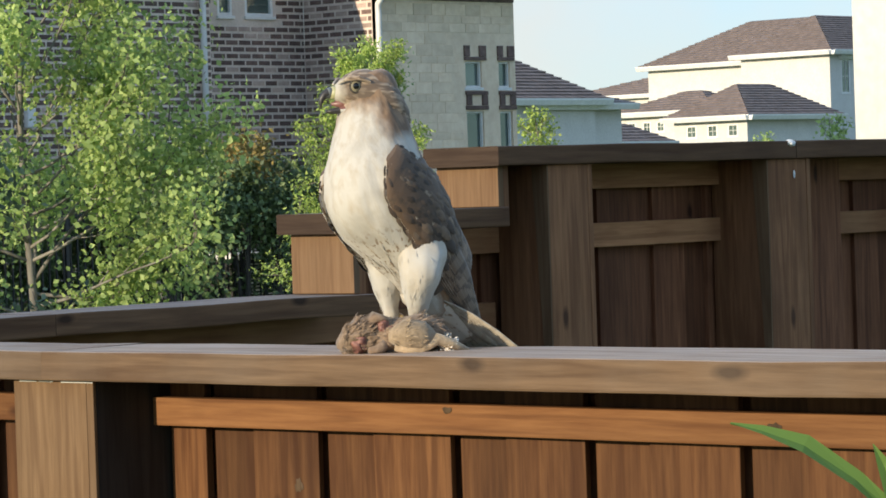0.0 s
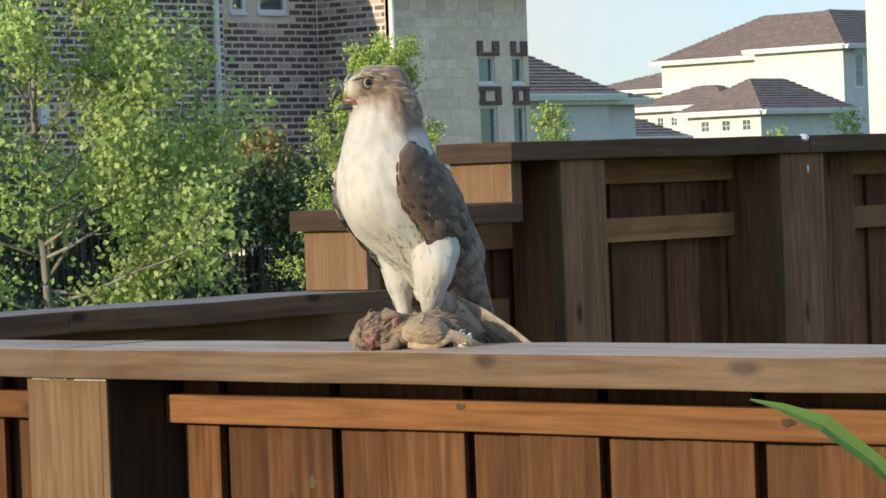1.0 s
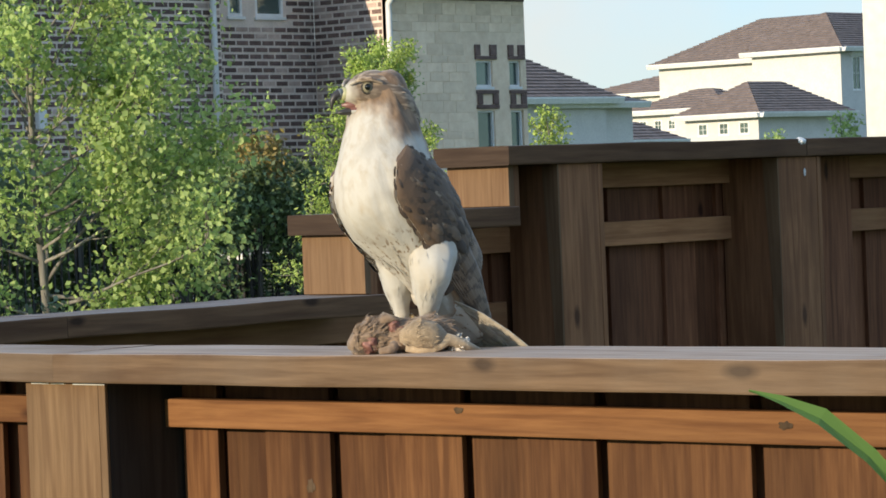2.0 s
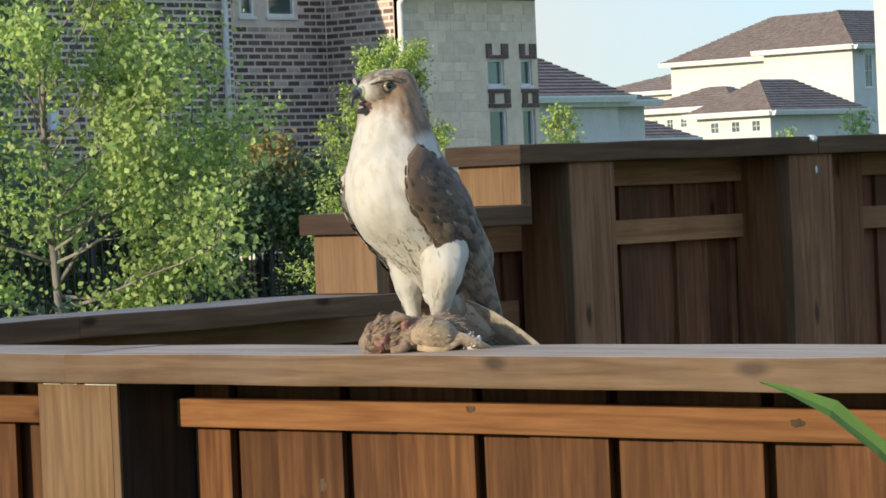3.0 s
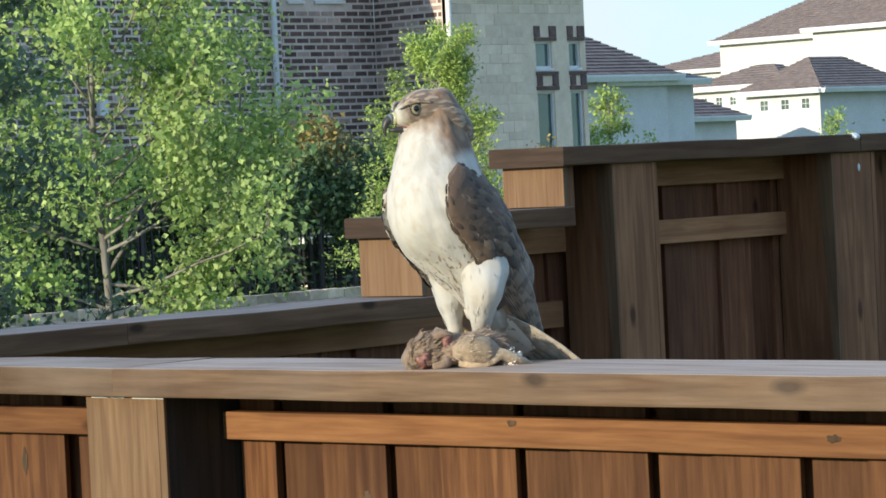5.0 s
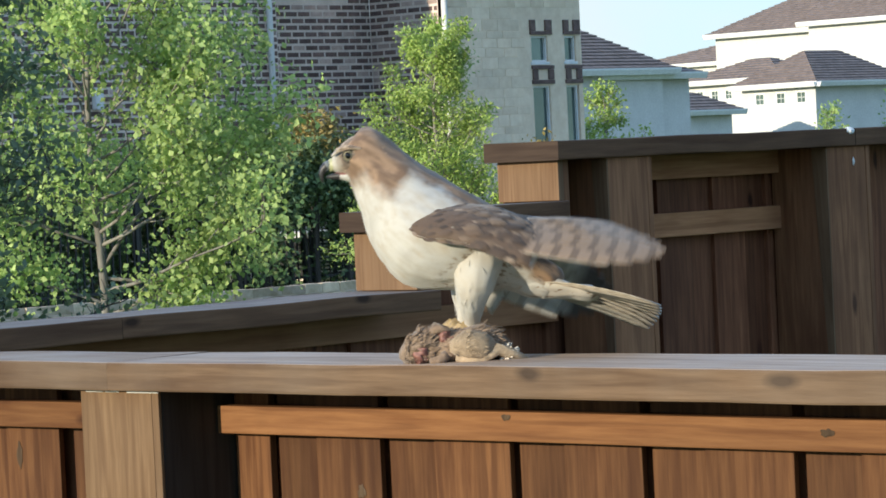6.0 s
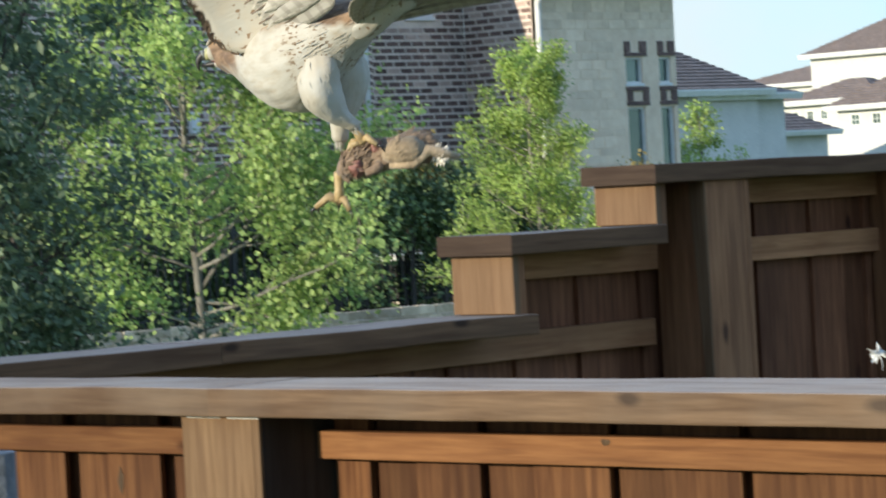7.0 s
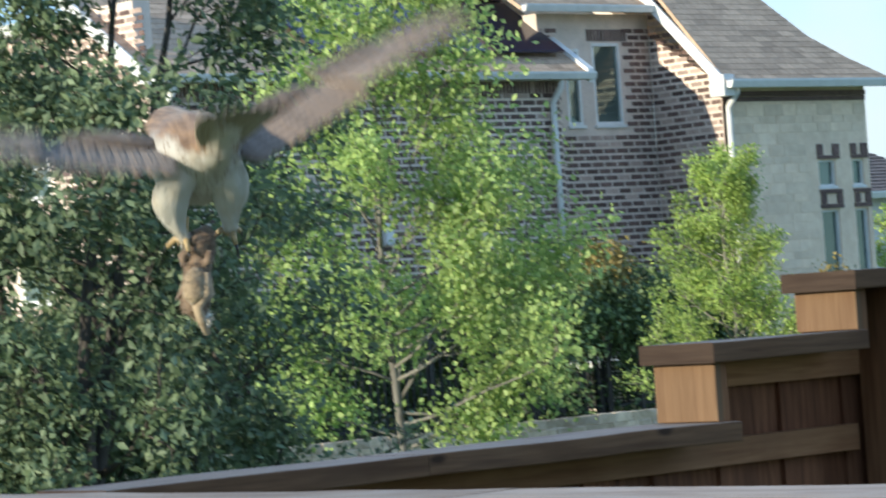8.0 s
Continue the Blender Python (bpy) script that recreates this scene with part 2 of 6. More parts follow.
L_RED = leaf_material("red_tip_leaf", (0.16, 0.15, 0.05), (0.42, 0.31, 0.1), 0.3)


# ---- building helpers ----
def thing(name, place=(0, 0, 0), label="", category="", group="", kind="", turn=0):
    ob = new(name)
    ob.empty_display_size = 0.1
    ob.matrix_basis = pose(*place, 0, 0, turn)
    return tagged(ob, label, category, group, kind)


def mesh_of(name, bm, mats):
    me = bpy.data.meshes.new(name)
    bm.to_mesh(me)
    bm.free()
    for m in mats if isinstance(mats, (list, tuple)) else [mats]:
        me.materials.append(m)
    return me


def part(name, bm, mats, parent=None, label="", smooth=False):
    """Links a bmesh as one mesh object under a thing or a part."""
    me = bm if isinstance(bm, bpy.types.Mesh) else mesh_of(name, bm, mats)
    if smooth:
        me.shade_smooth()
    ob = new(name, me)
    if parent is not None:
        ob.parent = parent
    if label:
        ob["label"] = label
    return ob


def box(x0, y0, z0, x1, y1, z1, bevel=0.0, bm=None):
    bm = bm or bmesh.new()
    r = bmesh.ops.create_cube(bm, size=1.0)["verts"]
    for v in r:
        v.co = Vector((x0 + (v.co.x + 0.5) * (x1 - x0), y0 + (v.co.y + 0.5) * (y1 - y0), z0 + (v.co.z + 0.5) * (z1 - z0)))
    if bevel:
        es = {e for v in r for e in v.link_edges}
        bmesh.ops.bevel(bm, geom=list(es), offset=bevel, segments=2, affect="EDGES", profile=0.6)
    return bm


def rough_box(x0, y0, z0, x1, y1, z1, bevel, seed, amount=0.002, cuts=3):
    """A timber with rounded, slightly uneven edges."""
    bm = box(x0, y0, z0, x1, y1, z1)
    long = max(range(3), key=lambda i: (x1 - x0, y1 - y0, z1 - z0)[i])
    es = [e for e in bm.edges if abs((e.verts[0].co - e.verts[1].co)[long]) > 1e-6]
    bmesh.ops.subdivide_edges(bm, edges=es, cuts=cuts)
    es = [e for e in bm.edges if abs((e.verts[0].co - e.verts[1].co)[long]) > 1e-6 and len(e.link_faces) == 2 and e.link_faces[0].normal.angle(e.link_faces[1].normal, 0) > 0.5]
    bmesh.ops.bevel(bm, geom=es, offset=bevel, segments=2, affect="EDGES", profile=0.6)
    for v in bm.verts:
        v.co += Vector([(noise.noise(v.co * 3.1 + Vector((seed * 7.3, k * 11.7, 3.0)))) * amount for k in range(3)])
    return bm


def tube(bm, pts, radii, sides=8, cap=True):
    """A tapered tube through points."""
    rings = []
    for i, p in enumerate(pts):
        p = Vector(p)
        d = (Vector(pts[min(i + 1, len(pts) - 1)]) - Vector(pts[max(i - 1, 0)])).normalized()
        a = d.orthogonal().normalized() if i == 0 else (rings[-1][1] - d * rings[-1][1].dot(d)).normalized()
        b = d.cross(a)
        rings.append(([bm.verts.new(p + (a * math.cos(2 * math.pi * k / sides) + b * math.sin(2 * math.pi * k / sides)) * radii[i]) for k in range(sides)], a))
    for (r0, _), (r1, _) in zip(rings, rings[1:]):
        for k in range(sides):
            bm.faces.new((r0[k], r0[(k + 1) % sides], r1[(k + 1) % sides], r1[k]))
    if cap:
        bm.faces.new(rings[0][0][::-1])
        bm.faces.new(rings[-1][0])
    return bm


def from_lists(name, verts, faces, mats, idx=None):
    me = bpy.data.meshes.new(name)
    me.from_pydata([tuple(v) for v in verts], [], faces)
    for m in mats if isinstance(mats, (list, tuple)) else [mats]:
        me.materials.append(m)
    if idx is not None:
        me.polygons.foreach_set("material_index", idx)
    me.update()
    return me

# ---- ground ----
def ground():
    bm = bmesh.new()
    xs = [-900, -400, -200, -120, -80, -50, -40, -30, -26, -20, -12, -6, -3, 0, 3, 6, 12, 30, 80, 250, 900]
    ys = [-900, -250, -80, -30, -12, -6, -3, 0, 3, 6, 12, 20, 26, 30, 40, 50, 80, 120, 200, 400, 900]
    grid = [[bm.verts.new((x, y, -0.06 + 0.03 * noise.noise(Vector((x * 0.2, y * 0.2, 0))))) for x in xs] for y in ys]
    for j in range(len(ys) - 1):
        for i in range(len(xs) - 1):
            bm.faces.new((grid[j][i], grid[j][i + 1], grid[j + 1][i + 1], grid[j + 1][i]))
    return tagged(part("ground", bm, M_GRASS, None, smooth=True), "mown green lawn reaching to the houses", "ground", kind="structure")


ground()


# ---- the near fence, on which the bird sits: along x, front of the cap at y = 0 ----
CAP_TOP, CAP_H, CAP_W = 1.6, 0.056, 0.276


def boxed_post(parent, x, y, z1, w, mat, along="x", z0=0.0, name="post"):
    """A post wrapped in boards: front and back boards between two side boards, seams left open."""
    t = 0.019
    ps = []
    if along == "x":
        spans = [("front_board", (x, y, x + w - t - 0.0015, y + t)), ("back_board", (x + t + 0.0015, y + w - t, x + w, y + w)),
                 ("side_board", (x + w - t, y, x + w, y + w - t - 0.0015)), ("side_board", (x, y + t + 0.0015, x + t, y + w))]
    else:
        spans = [("front_board", (x - t, y + 0.0, x, y + w - t - 0.0015)), ("back_board", (x - w, y + t + 0.0015, x - w + t, y + w)),
                 ("side_board", (x - w, y, x - t - 0.0015, y + t)), ("side_board", (x - w + t + 0.0015, y + w - t, x, y + w))]
    for k, (n, (a, b, c, d)) in enumerate(spans):
        if k == 2 and along == "x":
            # front edge split off pale, clear of the side board's painted shade
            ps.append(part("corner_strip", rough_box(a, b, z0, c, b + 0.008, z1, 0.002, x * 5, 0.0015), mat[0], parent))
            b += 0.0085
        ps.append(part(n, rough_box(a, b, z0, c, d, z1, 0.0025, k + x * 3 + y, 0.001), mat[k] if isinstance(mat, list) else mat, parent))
    if along == "y":
        # a tan wedge painting a sunlit sliver along the corner, tapering towards the ground
        bm = box(-0.058, -0.006, 1.15, 0.0, -0.0005, z1)
        for v in bm.verts:
            if v.co.x < -0.02:
                v.co.x = -0.012 if v.co.z < 1.5 else -0.052
        o = part("edge_strip", bm, W_END, parent, "tan wedge painting a sliver of sunlight on the post")
        o.location = (x, y, 0)
    return ps


KNOTS = [(0.988, 1.493, 0.012, 0.006, 0.172), (1.698, 1.48, 0.014, 0.007, 0.172), (0.579, 1.342, 0.011, 0.014, 0.2105), (-0.428, 1.385, 0.009, 0.028, 0.2105)]


def near_fence():
    f = thing("fence", (0, 0, 0), "stained cedar board fence with a broad weathered flat cap", "fence")
    top, bot = CAP_TOP, CAP_TOP - CAP_H
    joints = [-2.6, 0.108, 3.3, 6.0]
    for i, (a, b) in enumerate(zip(joints, joints[1:])):
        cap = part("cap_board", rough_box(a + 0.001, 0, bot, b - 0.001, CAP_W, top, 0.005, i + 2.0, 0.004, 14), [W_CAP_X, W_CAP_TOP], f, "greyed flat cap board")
        # upward faces paler: wear, and the sky's sheen put into the colour
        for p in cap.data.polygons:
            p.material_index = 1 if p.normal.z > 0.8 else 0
    for k, (x, w, h) in enumerate(((0.02, 0.05, 0.004), (0.075, 0.04, 0.006), (0.14, 0.09, 0.003))):
        part("sealant", rough_box(x, 0.0195, bot - 0.004, x + w, 0.0215, bot - 0.004 + h, 0.0008, k, 0.001), M_STUCCO, f, "flaking pale sealant under the cap joint")
    for x in (-2.55, 0.0, 3.05):
        boxed_post(f, x, 0.022, bot - 0.002, 0.228, [W_POST, W_POST, W_POST_SHADE, W_POST_DARK], "x")
    # rails between the posts
    for a, b in ((-2.32, -0.002), (0.23, 3.05), (3.28, 6.0)):
        part("top_rail", rough_box(a, 0.172, 1.449, b, 0.21, 1.503, 0.003, a, 0.0015, 9), W_RAIL_X, f, "orange-brown cedar rail")
        part("bottom_rail", rough_box(a, 0.172, 0.16, b, 0.21, 0.25, 0.003, a + 1, 0.0015, 9), W_RAIL_X, f)
    # overlapping boards: a narrow one set back, a broad one proud of it, then a dark gap
    seq = [(0.343, 0.462, 0.631), (0.642, 0.771, 0.958), (0.969, 1.089, 1.268), (1.28, 1.41, 1.598), (1.611, 1.735, 1.91), (1.928, 2.05, 2.23), (2.247, 2.37, 2.55), (2.566, 2.69, 2.87)]
    seq += [(a - 0.615 - 0.316 * k, a - 0.5 - 0.316 * k, a - 0.331 - 0.316 * k) for k in range(7) for a in (0.347,)]
    seq += [(3.0 + 0.316 * k, 3.12 + 0.316 * k, 3.3 + 0.316 * k) for k in range(9)]
    part("picket", rough_box(0.235, 0.212, 0.03, 0.331, 0.23, 1.54, 0.002, 1, 0.001), W_BOARD, f)
    for k, (a, m, b) in enumerate(seq):
        part("picket", rough_box(a, 0.225, 0.03, m + 0.02, 0.241, 1.54, 0.002, k, 0.0015), W_BOARD, f)
        part("picket", rough_box(m, 0.2105, 0.03, b, 0.224, 1.54, 0.002, k + 40, 0.0015), W_BOARD, f)
    # added sheet behind the boards, so that the gaps between them stay dark
    part("back_rail", rough_box(-2.32, 0.25, 1.05, 6.0, 0.27, 1.54, 0.003, 3, 0.001), W_DARK, f)
    # knots and stains in the cap, the rail and the boards: (x, height, half width, half height, how far forward)
    rnd = random.Random(17)
    for x, z, w, h, y in KNOTS:
        bm = bmesh.new()
        rim = [bm.verts.new((w * math.cos(a) * q, 0, h * math.sin(a) * q)) for a, q in ((k * 0.449, rnd.uniform(0.7, 1.2)) for k in range(14))]
        mid = [bm.verts.new((v.co.x * 0.55, -0.0008, v.co.z * 0.55)) for v in rim]
        for k in range(14):
            bm.faces.new((rim[k], rim[(k + 1) % 14], mid[(k + 1) % 14], mid[k]))
        bm.faces.new(mid)
        bmesh.ops.recalc_face_normals(bm, faces=bm.faces)
        o = part("knot", bm, W_KNOT, f, "dark weathered knot")
        o.location = (x, y - 0.0012, z)
    return f


near_fence()


# ---- the stepped fence behind: along y, its faces towards +x ----
XF, SIZE, ORIGIN = -0.553, 1.145, (-0.705, 0.594, -0.278)


def stepped_fence():
    f = thing("stepped_fence", (0, 0, 0), "dark-stained board fence climbing in three capped steps", "fence")
    ch = 0.05
    steps = [(-0.27, 1.598 + 0.053, 1.644), (1.568, 2.15, 1.84), (2.109, 14.0, 1.995)]
    ends = []
    for k, (a, b, z) in enumerate(steps):
        br = {0: [a, 0.62, 1.652], 1: [a, 2.15], 2: [a, 3.392, 6.8, b]}[k]
        for i, (p, q) in enumerate(zip(br, br[1:])):
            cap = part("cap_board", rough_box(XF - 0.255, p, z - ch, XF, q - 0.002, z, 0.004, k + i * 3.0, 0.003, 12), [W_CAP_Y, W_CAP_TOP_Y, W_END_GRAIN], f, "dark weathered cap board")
            # grey on upward faces, dark on the end faces, brown on the sides
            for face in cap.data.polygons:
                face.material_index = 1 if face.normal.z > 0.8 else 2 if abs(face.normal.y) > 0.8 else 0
    # end boards of the two upper steps, facing -y, with a corner strip beside each
    for y, z0, z1 in ((1.598, 1.645, 1.84 - ch), (2.139, 1.841, 1.995 - ch)):
        part("end_board", rough_box(-0.79, y, z0, -0.582, y + 0.02, z1, 0.002, y, 0.0008), W_END, f, "sunlit tan end board")
        part("corner_strip", rough_box(-0.79, y + 0.0205, z0 - 0.05, -0.59, y + 0.05, z1, 0.002, y + 2, 0.0008), W_POST_DARK, f)
    for at, r in (((XF - 0.006, 3.37, 1.987), (0.012, 0.02, 0.011)), ((XF - 0.013, 3.395, 1.9), (0.003, 0.004, 0.011))):
        bm = bmesh.new()
        bmesh.ops.create_icosphere(bm, subdivisions=3, radius=1.0)
        for v in bm.verts:
            v.co = Vector([c * q for c, q in zip(v.co * (1 + 0.25 * noise.noise(v.co * 2.5)), r)]) + Vector(at)
        part("dropping", bm, M_WHITE, f, "splash of white bird dropping")
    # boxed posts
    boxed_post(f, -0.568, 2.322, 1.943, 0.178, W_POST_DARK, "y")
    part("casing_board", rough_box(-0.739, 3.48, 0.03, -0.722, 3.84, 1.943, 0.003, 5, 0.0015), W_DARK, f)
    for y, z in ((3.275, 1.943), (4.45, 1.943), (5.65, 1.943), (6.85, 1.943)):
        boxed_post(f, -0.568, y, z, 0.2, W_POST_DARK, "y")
    # rails
    segs = [(2.5, 3.273), (3.477, 4.448), (4.652, 5.648), (5.852, 6.848)]
    for i, (a, b) in enumerate(segs):
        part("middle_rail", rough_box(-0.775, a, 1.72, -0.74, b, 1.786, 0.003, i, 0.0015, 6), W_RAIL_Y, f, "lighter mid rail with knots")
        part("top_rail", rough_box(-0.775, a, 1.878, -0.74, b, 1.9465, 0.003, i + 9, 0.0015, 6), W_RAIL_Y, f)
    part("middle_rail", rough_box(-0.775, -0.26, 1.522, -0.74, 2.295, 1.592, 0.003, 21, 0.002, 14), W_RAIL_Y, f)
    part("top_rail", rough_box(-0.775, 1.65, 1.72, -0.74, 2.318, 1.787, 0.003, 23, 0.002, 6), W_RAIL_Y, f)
    # boards behind the rails
    rnd = random.Random(8)
    y = -0.26
    k = 0
    while y < 8.0:
        top = 1.5955 if y < 1.6 else (1.7875 if y < 2.15 else 1.9465)
        w = 0.135 + rnd.uniform(-0.012, 0.012)
        dx = 0.0 if k % 2 else 0.016
        part("picket", rough_box(-0.7905 - dx * 0.9, y, 0.03, -0.7755 - dx * 0.9, y + w, top, 0.002, k, 0.0012, 2), W_DARK, f)
        y += 0.131 if k % 2 else 0.112
        k += 1
    # the same timber sizes as the near fence, and its lowest cap level with the near one
    f.location = ORIGIN
    for o in f.children:
        o.data.transform(Matrix.Diagonal((SIZE, SIZE, SIZE, 1)))
        o.location *= SIZE
    return f


stepped_fence()

# ---- the brick house ----
def bricks(name, parent, x0, x1, z0, z1, place, turn, holes=(), course=0.106, length=0.28, pale=0.1, seed=1):
    """A field of bricks standing 5 mm proud of the mortar, in running bond, in a plane that faces local -y."""
    rnd = random.Random(seed)
    vs, fs, ids = [], [], []
    rows, joint = int(round((z1 - z0) / course)), 0.0195 if length > 0.2 else 0.01
    for r in range(rows):
        zb = z0 + r * course
        x = x0 - (length / 2 if r % 2 else 0)
        while x < x1:
            a, b = max(x, x0) + joint, min(x + length, x1) - joint
            x += length
            if b - a < 0.02:
                continue
            c, d = zb + joint, zb + course - joint
            if any(a < h[1] and b > h[0] and c < h[3] and d > h[2] for h in holes):
                continue
            y = -0.006 - rnd.random() * 0.004
            k = len(vs)
            vs += [(a, y, c), (b, y, c), (b, y, d), (a, y, d), (a, 0.004, c), (b, 0.004, c), (b, 0.004, d), (a, 0.004, d)]
            fs += [(k, k + 1, k + 2, k + 3), (k + 3, k + 2, k + 6, k + 7), (k + 1, k, k + 4, k + 5), (k, k + 3, k + 7, k + 4), (k + 2, k + 1, k + 5, k + 6)]
            ids += [1 if rnd.random() < pale else 0] * 5
    ob = part(name, from_lists(name, vs, fs, [M_BRICK, M_BRICK_LIGHT], ids), None, parent)
    ob.matrix_basis = pose(*place, 0, 0, turn)
    return tagged(ob, "dark red-brown brickwork with pale joints", kind="stuff")


def wall_panel(name, parent, x0, y0, x1, y1, z0, z1, thick, mat, holes=()):
    """A wall from (x0, y0) to (x1, y1), its outer face on the line, its body to the left of it; holes are (from, to, low, high) along it."""
    d = Vector((x1 - x0, y1 - y0, 0))
    L = d.length
    bm = bmesh.new()
    cuts = sorted({0.0, L, *[h[0] for h in holes], *[h[1] for h in holes]})
    for a, b in zip(cuts, cuts[1:]):
        zs = [z0]
        for h in sorted((h for h in holes if h[0] < (a + b) / 2 < h[1]), key=lambda q: q[2]):
            zs += [h[2], h[3]]
        zs.append(z1)
        for p, q in zip(zs[::2], zs[1::2]):
            if q - p > 0.001:
                box(a, 0, p, b, thick, q, 0, bm)
    bmesh.ops.remove_doubles(bm, verts=bm.verts, dist=0.0005)
    ob = part(name, bm, mat, parent)
    ob.matrix_basis = Matrix.Translation((x0, y0, 0)) @ Matrix.Rotation(math.atan2(d.y, d.x), 4, "Z")
    return ob


def framed_window(parent, x, y, turn, w, z0, z1, frame_w=0.05, bars=0, rows=0, name="window"):
    """A window in a plane that faces local -y: a frame, a sill, panes and glazing bars."""
    m = pose(x, y, 0, 0, 0, turn)
    win = part(name, box(0, 0.05, z0, w, 0.06, z1), M_GLASS, parent, "reflecting window pane")
    win.matrix_basis = m
    for k, (a, b, c, d) in enumerate(((0, frame_w, z0, z1), (w - frame_w, w, z0, z1), (frame_w, w - frame_w, z0, z0 + frame_w), (frame_w, w - frame_w, z1 - frame_w, z1))):
        part("frame", box(a, 0.0, c, b, 0.05, d, 0.004), M_WHITE, win)
    part("sill", box(-0.03, -0.04, z0 - 0.05, w + 0.03, 0.06, z0 - 0.001, 0.006), M_WHITE, win)
    for k in range(bars):
        xx = w * (k + 1) / (bars + 1)
        part("glazing_bar", box(xx - 0.015, 0.02, z0 + frame_w, xx + 0.015, 0.05, z1 - frame_w), M_WHITE, win)
    for k in range(rows):
        zz = z0 + (z1 - z0) * (k + 1) / (rows + 1)
        part("glazing_bar", box(frame_w, 0.021, zz - 0.015, w - frame_w, 0.049, zz + 0.015), M_WHITE, win)
    return win


def slope(name, parent, a, b, c, d, mat, thick=0.08, rows=0, label="", lip=0.007):
    """A roof slope from the eave line a-b up to the line d-c, laid in overlapping courses."""
    a, b, c, d = (Vector(p) for p in (a, b, c, d))
    n = (b - a).cross(d - a).normalized()
    if n.z < 0:
        n = -n
    vs, fs = [], []
    k = 0
    base = [a, b, c, d]
    vs += [p - n * thick for p in base] + base
    fs += [(3, 2, 1, 0), (4, 5, 6, 7), (0, 1, 5, 4), (1, 2, 6, 5), (2, 3, 7, 6), (3, 0, 4, 7)]
    rnd = random.Random(len(name) + rows)
    for r in range(rows):
        t0, t1 = r / rows, (r + 1) / rows
        l0, r0 = a.lerp(d, t0), b.lerp(c, t0)
        l1, r1 = a.lerp(d, t1), b.lerp(c, t1)
        w = (r0 - l0).length
        cnt = max(1, int(w / 0.3))
        off = 0.5 if r % 2 else 0.0
        for i in range(cnt + 1):
            u0, u1 = max(0, (i - off) / cnt), min(1, (i + 1 - off) / cnt)
            if u1 - u0 < 0.002:
                continue
            g = 0.004 / max(w, 0.1)
            q = [l0.lerp(r0, u0 + g), l0.lerp(r0, u1 - g), l1.lerp(r1, u1 - g), l1.lerp(r1, u0 + g)]
            h = lip * (0.8 + 0.5 * rnd.random())
            e = len(vs)
            vs += [q[0] + n * h, q[1] + n * h, q[2] + n * 0.002, q[3] + n * 0.002, q[0] + n * 0.0005, q[1] + n * 0.0005]
            fs += [(e, e + 1, e + 2, e + 3), (e + 4, e + 5, e + 1, e)]
    return tagged(part(name, from_lists(name, vs, fs, mat), None, parent), label, kind="stuff")


def gutter(parent, p, q, out, size=0.11, name="gutter"):
    """A white box gutter along p-q with a lip, standing out along the vector out."""
    p, q, o = Vector(p), Vector(q), Vector(out).normalized()
    prof = [(0, 0), (0, -size), (size * 0.7, -size), (size, -size * 0.25), (size, 0), (size * 0.88, 0), (size * 0.85, -size * 0.2), (size * 0.1, -size * 0.2)]
    bm = bmesh.new()
    rings = [[bm.verts.new(e + o * u + Vector((0, 0, w))) for u, w in prof] for e in (p, q)]
    for k in range(len(prof)):
        bm.faces.new((rings[0][k], rings[0][(k + 1) % len(prof)], rings[1][(k + 1) % len(prof)], rings[1][k]))
    bm.faces.new(rings[0])
    bm.faces.new(rings[1][::-1])
    bmesh.ops.recalc_face_normals(bm, faces=bm.faces)
    return part(name, bm, M_WHITE, parent, "white painted gutter")


def downpipe(parent, x, y, ztop, ox, oy):
    bm = bmesh.new()
    tube(bm, [(x + ox * 3.4, y + oy * 3.4, ztop), (x + ox * 3.2, y + oy * 3.2, ztop - 0.12), (x + ox, y + oy, ztop - 0.34), (x + ox, y + oy, ztop - 0.5), (x + ox, y + oy, 0.4)], [0.05] * 5, 10)
    return part("downpipe", bm, M_WHITE, parent, "white downpipe with an elbow", True)


XB, YB, XS, XFRONT = -31.45, 33.06, -29.95, -30.95
BASE = 0.35


